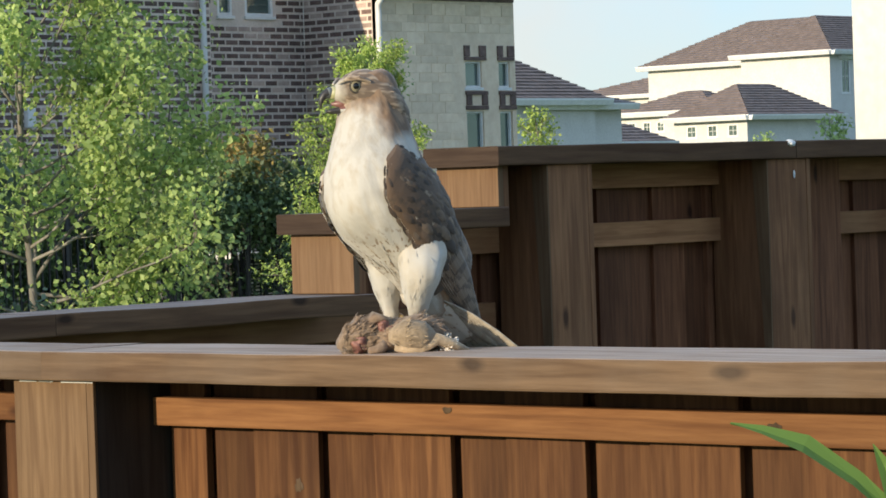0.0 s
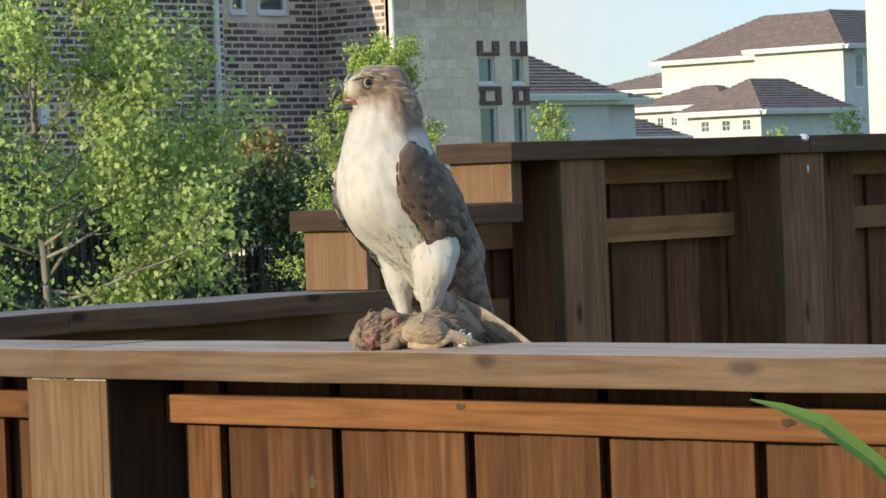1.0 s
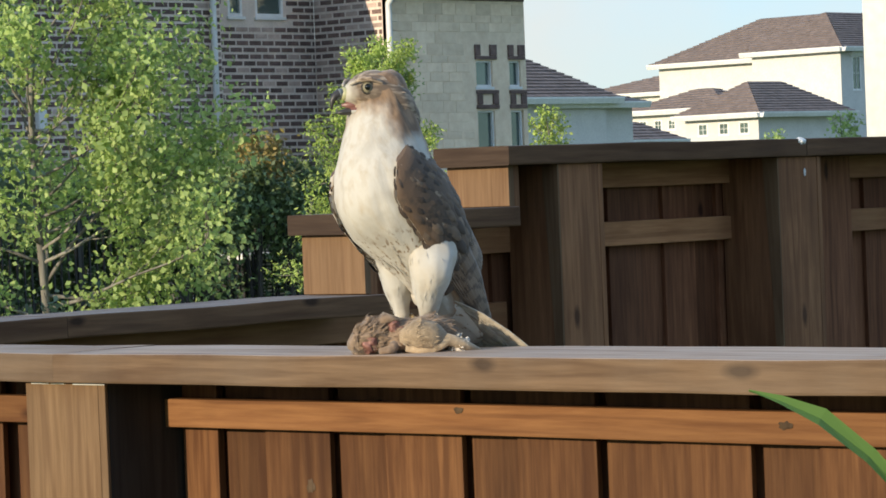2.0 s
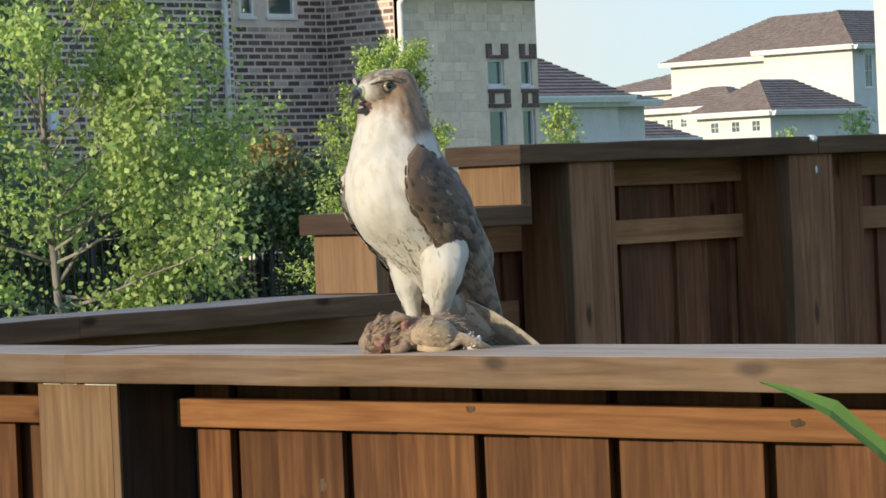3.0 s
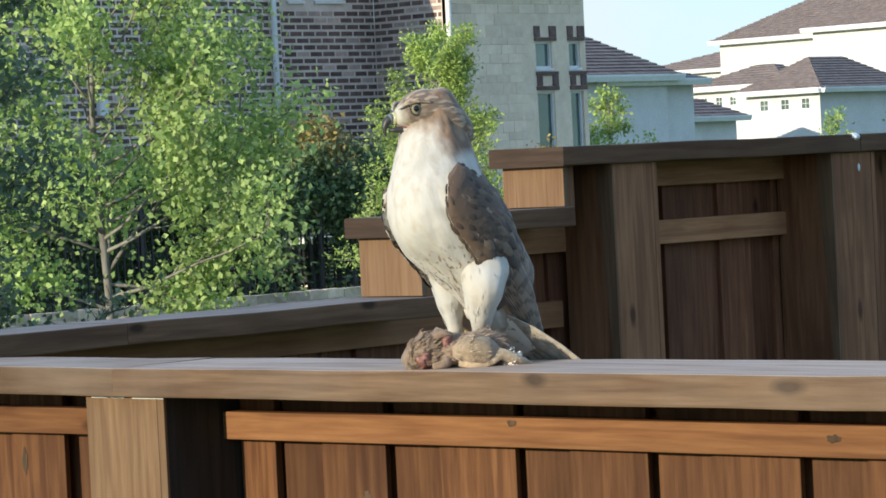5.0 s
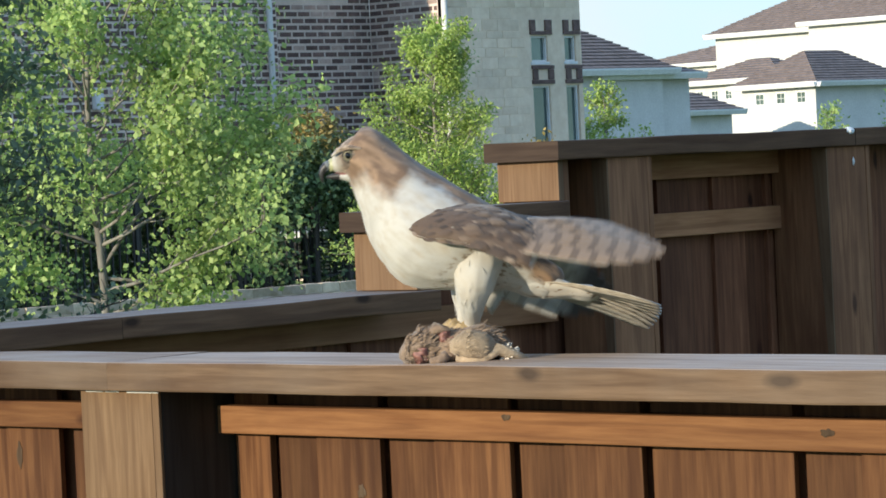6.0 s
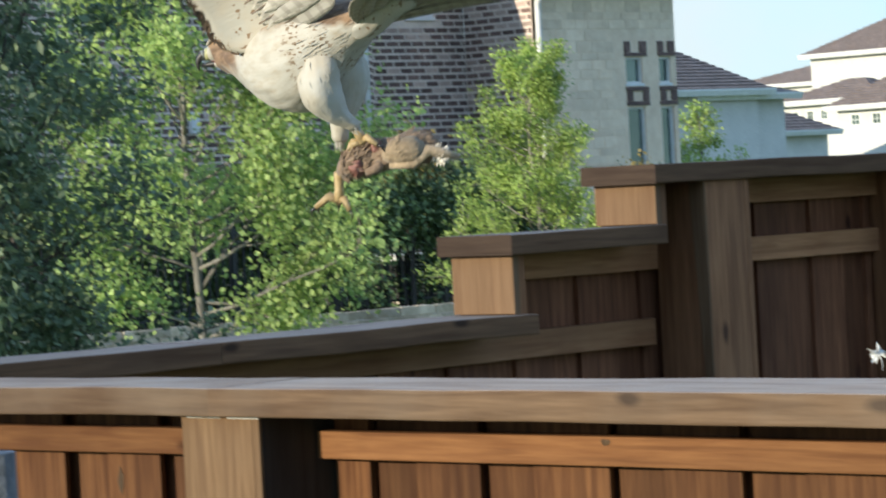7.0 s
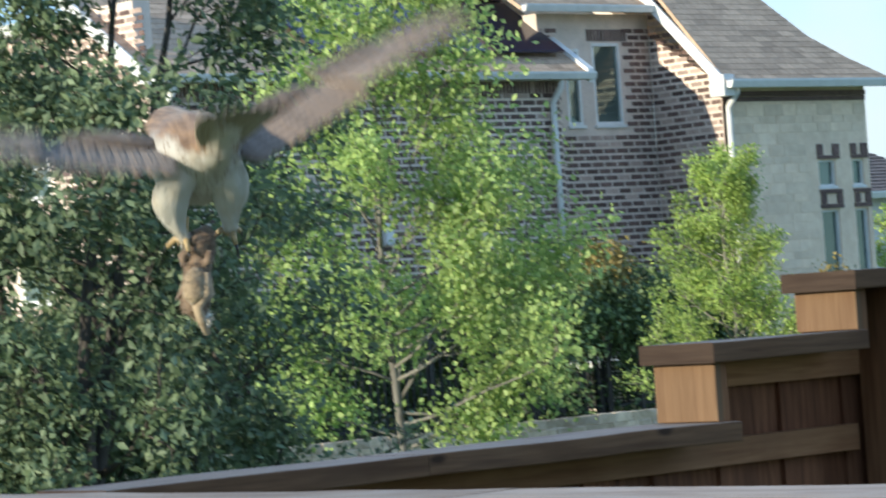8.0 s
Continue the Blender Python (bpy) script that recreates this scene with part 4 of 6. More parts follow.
# the young tree's boughs: long ones rising to one side, low drooping ones, and a leader that forks near the top
YOUNG = [(0.235, 45, 52, 2.5, 0), (0.2, 40, 8, 1.75, 0), (0.31, 55, 26, 1.75, 0), (0.36, 20, 30, 1.5, 0), (0.42, 60, 40, 1.45, 0), (0.52, 48, 62, 1.7, 0), (0.6, 30, 55, 1.5, 0), (0.7, 55, 50, 1.35, 0), (0.78, 35, 58, 1.1, 0), (0.86, 60, 60, 0.8, 0),
         (0.18, 220, 12, 1.0, 0), (0.27, 230, 24, 1.35, 0), (0.38, 215, 38, 1.4, 0), (0.5, 240, 45, 1.4, 0), (0.62, 225, 50, 1.2, 0), (0.75, 230, 55, 0.9, 0), (0.9, 210, 65, 0.7, 0),
         (0.25, 130, 30, 1.2, 0), (0.45, 150, 40, 1.2, 0), (0.66, 120, 50, 1.0, 0), (0.3, 310, 25, 1.1, 0), (0.48, 330, 40, 1.2, 0), (0.7, 300, 50, 1.0, 0), (0.16, 30, 20, 0.9, 0), (0.22, 60, -4, 1.2, 0),
         (0.27, 35, 18, 1.6, 0), (0.34, 70, 12, 1.5, 0), (0.29, 15, 34, 1.3, 0), (0.4, 38, 16, 1.5, 0), (0.33, 235, 8, 1.4, 0), (0.44, 220, 20, 1.5, 0), (0.56, 200, 30, 1.3, 0), (0.46, 45, 25, 1.4, 0)]
tree("tree", -16.3, 14.1, 5.5, 0.043, YOUNG, M_BARK, L_BRIGHT, 28000, 0.06, "slender young tree with bright spring-green leaves", 3, spread=0.125, group=TG, aspect=0.72)
tree("tree", -9.95, 6.2, 4.7, 0.055, ring_of_boughs(44, 0.1, 0.98, 1.55, 0.95, 34, 7, 3), M_BARK_DARK, L_DARK, 32000, 0.066, "dense dark-leaved oak with several stems", 7, stems=((-0.6, -0.5), (0.4, 0.4), (0.3, 0.9)), spread=0.085, group=TG, aspect=0.5)
tree("tree", -10.8, 7.6, 3.1, 0.05, ring_of_boughs(34, 0.12, 0.98, 1.5, 0.6, 24, 12, 2), M_BARK_DARK, L_DARK, 13000, 0.06, "lower dark-leaved oak with two stems", 12, stems=((0.25, 0.45), (-0.35, -0.3)), spread=0.085, group=TG, aspect=0.5)
tree("tree", -19.8, 22.15, 3.45, 0.045, ring_of_boughs(44, 0.14, 0.97, 1.3, 0.4, 28, 5), M_BARK, L_FEATHERY, 22000, 0.052, "young feathery conifer in light green", 5, spread=0.055, group=TG, aspect=0.4)
tree("tree", -34.0, 41.75, 3.3, 0.04, ring_of_boughs(24, 0.3, 0.97, 1.1, 0.35, 30, 15), M_BARK, L_FEATHERY, 3200, 0.062, "small light-green tree by a pale house", 15, spread=0.07, group=TG)
tree("tree", -36.9, 52.7, 2.9, 0.035, ring_of_boughs(14, 0.35, 0.95, 0.7, 0.3, 40, 16), M_BARK, L_BRIGHT, 800, 0.085, "thin small tree with sparse leaves", 16, spread=0.08, group=TG)
tree("tree", -30.0, 45.4, 3.1, 0.035, ring_of_boughs(14, 0.35, 0.95, 0.7, 0.3, 40, 18), M_BARK, L_BRIGHT, 900, 0.085, "thin small tree with sparse leaves", 18, spread=0.08, group=TG)
hedge("hedge", [(-28.4 + 0.2 * math.sin(k), 17.0 + k * 0.8, 0.62, 2.0 + 0.18 * math.sin(k * 2.3), 0.95 if k in (14, 15) else 0.0) for k in range(19)], 80000, 0.085, L_HEDGE, "dense dark evergreen hedge behind the iron fence", 21)
hedge("shrub", [(-26.6 + 0.25 * math.sin(k * 1.3), 13.5 + k * 1.15, 0.62, 1.15 + 0.4 * math.sin(k * 2.1), 0.0) for k in range(6)], 14000, 0.075, L_HEDGE, "loose dark-green shrubs before the iron fence", 29, "shrub")
hedge("shrub", [(-27.15 + 0.1 * math.sin(k * 1.9), 25.9 + k * 0.5, 0.42, 1.85 + 0.13 * math.sin(k * 2.7), 0.0 if k % 3 == 1 else 0.95) for k in range(7)], 9000, 0.085, L_HEDGE, "evergreen shrubs growing through and over the iron fence", 31, "shrub")
hedge("shrub", [(-27.6, 27.75, 0.32, 2.5, 1.45), (-27.7, 28.25, 0.32, 2.4, 1.4)], 1100, 0.085, L_RED, "shrub with reddish-bronze young leaves", 22, "shrub")
hedge("shrub", [(-28.4, 33.6, 0.45, 1.9, 0.3)], 700, 0.085, L_RED, "low shrub with reddish-bronze young leaves", 24, "shrub")
hedge("shrub", [(-10.5 + 0.4 * math.sin(k * 1.7), 5.1 + k * 0.64, 0.6, 1.35 + 0.2 * math.sin(k * 2.9), 0.0) for k in range(5)], 14000, 0.05, L_DARK, "dark leafy undergrowth beneath the oaks", 27, "shrub")


def air_conditioner():
    """A ventilated metal box with a pale lid on a slab by the house wall."""
    t = thing("air_conditioner", (-29.75, 29.75, 0.36), "pale-lidded outdoor air-conditioning unit behind the hedge", "air conditioner")
    part("slab", box(-0.5, -0.5, 0, 0.5, 0.5, 0.06, 0.01), M_MORTAR, t)
    part("body", box(-0.4, -0.4, 0.061, 0.4, 0.4, 0.62, 0.03), M_IRON, t, "dark ventilated body")
    part("lid", box(-0.43, -0.43, 0.621, 0.43, 0.43, 0.72, 0.02), M_WHITE, t, "pale painted lid")
    for k in range(9):
        part("slat", box(0.401, -0.36, 0.1 + k * 0.055, 0.415, 0.36, 0.125 + k * 0.055), M_WHITE, t)


air_conditioner()


# ---- close by: a plant's blades and a chair back ----
L_BLADE = leaf_material("blade_leaf", (0.09, 0.17, 0.03), (0.14, 0.25, 0.05), 0.3)
M_CHAIR = material("grey_woven_chair", (0.05, 0.055, 0.065), (0.16, 0.17, 0.19), 60, 0.7, 0.6)


def blade(pts, widths):
    """A long folded leaf along points."""
    bm = bmesh.new()
    rows = []
    for i, p in enumerate(pts):
        p = Vector(p)
        d = (Vector(pts[min(i + 1, len(pts) - 1)]) - Vector(pts[max(i - 1, 0)])).normalized()
        s = d.cross(Vector((0.35, -0.6, 0.72))).normalized()
        n = s.cross(d)
        rows.append([bm.verts.new(p - s * widths[i] + n * widths[i] * 0.35), bm.verts.new(p), bm.verts.new(p + s * widths[i] + n * widths[i] * 0.35), bm.verts.new(p - n * 0.0012)])
    for a, b in zip(rows, rows[1:]):
        for k, j in ((0, 1), (1, 2), (2, 3), (3, 0)):
            bm.faces.new((a[k], a[j], b[j], b[k]))
    return bm


SWAYING = []


def plant():
    t = thing("potted_plant", (4.0, -2.6, -0.03), "green strap-leaved plant in a tall brown pot", "plant")
    inv = t.matrix_basis.inverted()
    base = Vector((4.02, -2.62, 1.45))
    long_leaf = [(3.834, -2.643, 1.701), (3.817, -2.657, 1.725), (3.798, -2.674, 1.746), (3.782, -2.688, 1.756), (3.77, -2.699, 1.762)]
    short_leaf = [(3.836, -2.641, 1.703), (3.831, -2.645, 1.718), (3.828, -2.647, 1.732), (3.825, -2.65, 1.743)]
    for pts, w in ((long_leaf, 0.006), (short_leaf, 0.006), ([(4.0, -2.58, 1.6), (4.08, -2.52, 1.68), (4.14, -2.48, 1.69)], 0.006), ([(4.04, -2.66, 1.56), (4.1, -2.7, 1.62), (4.16, -2.74, 1.61)], 0.006)):
        pts = [base] + [Vector(q) + Vector((0.0075, 0.0068, 0.003)) for q in pts]
        n = len(pts)
        o = part("leaf", blade(pts, [w * (0.5 + 1.0 * k / n if k < n * 0.6 else 1.1 * (n - 1 - k) / (n * 0.4) + 0.05) for k in range(n)]), L_BLADE, t)
        o.matrix_parent_inverse = inv
        SWAYING.append(o)
    bm = bmesh.new()
    tube(bm, [(0, 0, 1.1), (0.01, -0.01, 1.3), (0.02, -0.02, 1.5)], [0.012, 0.01, 0.008], 8)
    part("stem", bm, L_BLADE, t)
    bm = bmesh.new()
    tube(bm, [(0, 0, 0.0), (0, 0, 0.9), (0, 0, 1.12), (0, 0, 1.13)], [0.13, 0.16, 0.18, 0.17], 20)
    part("pot", bm, material("glazed_pot", (0.1, 0.06, 0.04), (0.16, 0.1, 0.07), 8, 0.4, 0.1), t, "tall brown glazed pot", True)
    return t


def chair():
    """A woven chair back, its top edge just under eye height."""
    t = thing("patio_chair", (2.9, -2.98, -0.03), "dark grey woven high-backed patio chair", "chair", turn=45)
    part("backrest", rough_box(-0.5, -0.02, 0.5, 0.30, 0.03, 1.822, 0.02, 3, 0.004, 6), M_CHAIR, t, "tall woven backrest")
    part("seat", rough_box(-0.5, -0.55, 0.42, 0.30, 0.0, 0.5, 0.02, 4, 0.004, 6), M_CHAIR, t)
    for x in (-0.47, 0.25):
        for y in (-0.5, -0.05):
            bm = bmesh.new()
            tube(bm, [(x, y, 0.0), (x, y, 0.42)], [0.02, 0.022], 10)
            part("leg", bm, M_CHAIR, t)
    return t


plant()
chair()

# ---- the hawk ----
def node_mix(nt, fac, a, b):
    m = nt.nodes.new("ShaderNodeMix")
    m.data_type = "RGBA"
    nt.links.new(fac, m.inputs[0])
    for s, v in ((6, a), (7, b)):
        if isinstance(v, tuple):
            m.inputs[s].default_value = (*v, 1)
        else:
            nt.links.new(v, m.inputs[s])
    return m.outputs[2]


def node_step(nt, value, lo, hi, a=0.0, b=1.0):
    m = nt.nodes.new("ShaderNodeMapRange")
    nt.links.new(value, m.inputs[0])
    for k, v in enumerate((lo, hi, a, b)):
        m.inputs[k + 1].default_value = v
    return m.outputs[0]


def node_math(nt, op, a, b):
    m = nt.nodes.new("ShaderNodeMath")
    m.operation = op
    for k, v in enumerate((a, b)):
        if isinstance(v, (int, float)):
            m.inputs[k].default_value = v
        else:
            nt.links.new(v, m.inputs[k])
    return m.outputs[0]


def plumage(name, paint, rough=0.75, bump=0.45, stretch=(10, 60, 60)):
    """A feathered surface: paint(nt, xyz outputs, noise) returns the colour; fine barbs give the relief."""
    m = bpy.data.materials.new(name)
    m.use_nodes = True
    nt = m.node_tree
    b = nt.nodes["Principled BSDF"]
    tc = nt.nodes.new("ShaderNodeTexCoord")
    sx = nt.nodes.new("ShaderNodeSeparateXYZ")
    nt.links.new(tc.outputs["Object"], sx.inputs[0])

    def grain(scale, st=(1, 1, 1), detail=3):
        mp = nt.nodes.new("ShaderNodeMapping")
        mp.inputs["Scale"].default_value = st
        nt.links.new(tc.outputs["Object"], mp.inputs["Vector"])
        no = nt.nodes.new("ShaderNodeTexNoise")
        no.inputs["Scale"].default_value, no.inputs["Detail"].default_value = scale, detail
        nt.links.new(mp.outputs[0], no.inputs["Vector"])
        return no.outputs["Fac"]

    nt.links.new(paint(nt, sx.outputs, grain), b.inputs["Base Color"])
    b.inputs["Roughness"].default_value = rough
    b.inputs["Sheen Weight"].default_value = 0.15
    bp = nt.nodes.new("ShaderNodeBump")
    bp.inputs["Strength"].default_value, bp.inputs["Distance"].default_value = bump, 0.004
    nt.links.new(grain(1.0, stretch, 4), bp.inputs["Height"])
    nt.links.new(bp.outputs[0], b.inputs["Normal"])
    return m


WHITE_F, BROWN_F = (0.47, 0.445, 0.395), (0.15, 0.09, 0.052)


def paint_body(nt, xyz, grain):
    edge = node_math(nt, "MULTIPLY_ADD", grain(26, (1, 1, 1)), 0.05)
    edge.node.inputs[2].default_value = -0.025
    side = node_math(nt, "ADD", xyz[2], edge)
    rump = node_math(nt, "ADD", side, node_step(nt, xyz[0], -0.07, -0.16, 0.0, 0.03))
    back = node_step(nt, rump, 0.038, 0.055)
    streak = node_step(nt, grain(1.0, (55, 160, 160), 1), 0.58, 0.65)
    band = node_math(nt, "MULTIPLY", node_step(nt, xyz[0], -0.15, -0.11), node_step(nt, xyz[0], -0.015, -0.05))
    cream = node_mix(nt, node_step(nt, grain(1.0, (30, 75, 75), 3), 0.45, 0.75), WHITE_F, (0.4, 0.345, 0.27))
    cream = node_mix(nt, node_step(nt, grain(17, (1, 1, 1), 4), 0.5, 0.72, 0.0, 0.6), cream, (0.31, 0.285, 0.245))
    belly = node_mix(nt, node_math(nt, "MULTIPLY", streak, band), cream, (0.2, 0.14, 0.09))
    neck = node_math(nt, "MULTIPLY", node_step(nt, node_math(nt, "ADD", xyz[0], edge), 0.1, 0.125), node_step(nt, side, -0.022, 0.006))
    brown = node_mix(nt, node_step(nt, grain(1.0, (22, 80, 80), 2), 0.42, 0.62), BROWN_F, (0.27, 0.17, 0.1))
    return node_mix(nt, node_math(nt, "MAXIMUM", back, neck), belly, brown)


def paint_head(nt, xyz, grain):
    streak = node_step(nt, grain(1.0, (28, 120, 120), 2), 0.44, 0.62)
    brown = node_mix(nt, streak, (0.13, 0.088, 0.058), (0.35, 0.265, 0.185))
    edge = node_math(nt, "MULTIPLY_ADD", grain(50), 0.016)
    edge.node.inputs[2].default_value = -0.008
    low = node_math(nt, "ADD", xyz[2], edge)
    throat = node_math(nt, "MULTIPLY", node_step(nt, low, -0.014, -0.026), node_step(nt, xyz[0], -0.02, 0.0))
    face = node_math(nt, "MULTIPLY", node_step(nt, node_math(nt, "ADD", xyz[0], edge), 0.044, 0.056), 0.85)
    eye_line = node_math(nt, "MULTIPLY", node_step(nt, low, 0.02, 0.012), node_math(nt, "MULTIPLY", node_step(nt, low, -0.012, -0.004), node_step(nt, xyz[0], 0.0, 0.02)))
    brown = node_mix(nt, node_math(nt, "MULTIPLY", eye_line, 0.7), brown, (0.1, 0.075, 0.055))
    c = node_mix(nt, throat, brown, (0.56, 0.51, 0.43))
    return node_mix(nt, face, c, (0.48, 0.45, 0.38))


def paint_vane(light, dark, tip, freq, amount, tip_at):
    def paint(nt, xyz, grain):
        wave = nt.nodes.new("ShaderNodeMath")
        wave.operation = "SINE"
        info = nt.nodes.new("ShaderNodeObjectInfo")
        ph = node_math(nt, "MULTIPLY_ADD", xyz[0], freq)
        nt.links.new(node_math(nt, "MULTIPLY", info.outputs["Random"], 5.0), ph.node.inputs[2])
        nt.links.new(ph, wave.inputs[0])
        wob = node_math(nt, "ADD", wave.outputs[0], node_math(nt, "MULTIPLY", grain(40), 1.2))
        bars = node_math(nt, "MULTIPLY", node_step(nt, wob, 0.75, 1.15), amount)
        base = node_mix(nt, bars, light, dark)
        hs = nt.nodes.new("ShaderNodeHueSaturation")
        nt.links.new(base, hs.inputs["Color"])
        nt.links.new(node_step(nt, info.outputs["Random"], 0, 1, 0.8, 1.2), hs.inputs["Value"])
        end = node_step(nt, xyz[0], tip_at, tip_at - 0.03)
        return node_mix(nt, end, hs.outputs[0], tip)
    return paint


def paint_covert(nt, xyz, grain):
    geo = nt.nodes.new("ShaderNodeNewGeometry")
    r = geo.outputs["Random Per Island"]
    ramp = nt.nodes.new("ShaderNodeValToRGB")
    ramp.color_ramp.elements[0].color = (0.032, 0.019, 0.0115, 1)
    ramp.color_ramp.elements[1].color = (0.27, 0.2, 0.138, 1)
    e = ramp.color_ramp.elements.new(0.55)
    e.color = (0.088, 0.053, 0.031, 1)
    e2 = ramp.color_ramp.elements.new(0.93)
    e2.color = (0.15, 0.1, 0.062, 1)
    nt.links.new(r, ramp.inputs[0])
    return node_mix(nt, node_step(nt, grain(60), 0.55, 0.75), ramp.outputs[0], (0.04, 0.028, 0.02))


def paint_lining(nt, xyz, grain):
    spot = node_step(nt, grain(1.0, (60, 90, 90), 1), 0.63, 0.69)
    c = node_mix(nt, node_step(nt, grain(20), 0.4, 0.7), WHITE_F, (0.49, 0.43, 0.35))
    return node_mix(nt, spot, c, (0.24, 0.16, 0.1))


def paint_thigh(nt, xyz, grain):
    return node_mix(nt, node_step(nt, grain(18), 0.42, 0.72), (0.47, 0.45, 0.405), (0.42, 0.37, 0.295))


P_BODY, P_HEAD = plumage("breast_and_back_plumage", paint_body), plumage("head_plumage", paint_head)
P_TOP = plumage("flight_feather_top", paint_vane((0.185, 0.13, 0.09), (0.08, 0.054, 0.037), (0.26, 0.2, 0.14), 190, 0.8, -0.5), stretch=(20, 200, 20))
P_UNDER = plumage("flight_feather_underside", paint_vane((0.47, 0.44, 0.39), (0.26, 0.23, 0.2), (0.14, 0.115, 0.1), 170, 0.55, -0.18), stretch=(20, 200, 20))
P_UNDER_LONG = plumage("primary_underside", paint_vane((0.47, 0.44, 0.39), (0.23, 0.2, 0.17), (0.07, 0.056, 0.048), 160, 0.6, -0.2), stretch=(20, 200, 20))
P_TAIL_TOP = plumage("tail_feather_top", paint_vane((0.3, 0.235, 0.18), (0.15, 0.112, 0.085), (0.42, 0.36, 0.29), 240, 0.8, -0.20), stretch=(20, 200, 20))
P_TAIL_UNDER = plumage("tail_feather_underside", paint_vane((0.36, 0.31, 0.24), (0.24, 0.2, 0.155), (0.13, 0.11, 0.09), 240, 0.5, -0.19), stretch=(20, 200, 20))
P_THIGH = plumage("white_thigh_plumage", paint_thigh)
P_COVERT, P_LINING = plumage("brown_coverts", paint_covert), plumage("white_wing_lining", paint_lining)
M_BEAK = material("dark_horn_beak", (0.022, 0.02, 0.02), (0.05, 0.047, 0.045), 30, 0.45, 0.1)
M_HORN = material("blue_grey_horn", (0.13, 0.14, 0.14), (0.22, 0.225, 0.21), 30, 0.45, 0.1)
M_CERE = material("yellow_green_cere", (0.4, 0.39, 0.2), (0.5, 0.48, 0.28), 30, 0.45, 0.1)
M_MOUTH = material("pink_mouth", (0.16, 0.07, 0.06), (0.26, 0.12, 0.1), 30, 0.4, 0.1)
M_IRIS = material("pale_amber_iris", (0.17, 0.15, 0.1), (0.27, 0.24, 0.16), 60, 0.12, 0.0)
M_LID = material("dark_eyelid", (0.03, 0.024, 0.018), (0.06, 0.05, 0.04), 60, 0.5, 0.3)
M_PUPIL = material("black_pupil", (0.004, 0.004, 0.004), (0.006, 0.006, 0.006), 10, 0.05, 0.0)
M_SKIN = material("yellow_leg_scale", (0.34, 0.235, 0.11), (0.46, 0.34, 0.18), 60, 0.5, 0.5)
M_TALON = material("black_talon", (0.012, 0.01, 0.01), (0.03, 0.026, 0.024), 20, 0.3, 0.1)
M_FUR = material("grey_brown_fur", (0.125, 0.082, 0.054), (0.34, 0.24, 0.162), 40, 0.9, 0.8, 0, (1, 1, 1), 0.75, 0.1, 8, True, 0.006, 0.2)
M_FUR_TAN = material("tan_fur", (0.2, 0.145, 0.09), (0.42, 0.32, 0.21), 50, 0.9, 0.8, 0, (1, 1, 1), 0.75, 0.1, 8, True, 0.006, 0.2)
M_FUR_PALE = material("pale_belly_fur", (0.5, 0.46, 0.4), (0.68, 0.64, 0.57), 40, 0.9, 0.8, 0, (1, 1, 1), 0.85, 0.1, 8, True, 0.006, 0.2)
M_FLESH = material("torn_flesh", (0.16, 0.06, 0.05), (0.3, 0.14, 0.11), 40, 0.5, 0.8)
M_DOWN = material("white_down", (0.62, 0.62, 0.6), (0.75, 0.75, 0.73), 40, 0.9, 0.3)


def loft(rings, sides=20):
    """A closed skin over rings (x, height of the centre, half width, half height)."""
    bm = bmesh.new()
    rows = []
    for x, zc, ry, rz in rings:
        rows.append([bm.verts.new((x, ry * math.sin(2 * math.pi * k / sides), zc + rz * math.cos(2 * math.pi * k / sides))) for k in range(sides)])
    for a, b in zip(rows, rows[1:]):
        for k in range(sides):
            bm.faces.new((a[k], b[k], b[(k + 1) % sides], a[(k + 1) % sides]))
    bm.faces.new(rows[0])
    bm.faces.new(rows[-1][::-1])
    bmesh.ops.recalc_face_normals(bm, faces=bm.faces)
    return bm


def ruffle(bm, amount, seed, scale=(20, 46, 46)):
    """Finer faces over a lofted body, raised and sunk in soft clumps that run along it."""
    bmesh.ops.subdivide_edges(bm, edges=bm.edges[:], cuts=2, use_grid_fill=True, smooth=0.6)
    bm.normal_update()
    for v in bm.verts:
        q = Vector((v.co.x * scale[0], v.co.y * scale[1], v.co.z * scale[2] + seed))
        v.co += v.normal * amount * (noise.noise(q) + 0.6 * noise.noise(q * 2.3))
    for f in bm.faces:
        f.smooth = True


def tuft(bm, base, way, up, L, w, mat=0, curl=0.25):
    """One small contour feather: a rounded, curled vane."""
    way, up = way.normalized(), up.normalized()
    s = way.cross(up).normalized()
    prof = ((0, 0.35, 0), (0.35, 0.95, 0.10), (0.7, 0.9, 0.12), (0.92, 0.5, 0.06), (1.0, 0.1, 0.0))
    row = []
    for u, h, z in prof:
        c = base + way * L * u + up * (z * L * 0.5 + curl * L * u * u * 0.3)
        row.append((bm.verts.new(c - s * w * h * 0.5 - up * 0.06 * w), bm.verts.new(c + up * 0.06 * w), bm.verts.new(c + s * w * h * 0.5 - up * 0.06 * w)))
    for a, b in zip(row, row[1:]):
        for k in (0, 1):
            f = bm.faces.new((a[k], a[k + 1], b[k + 1], b[k]))
            f.material_index = mat
            f.smooth = True


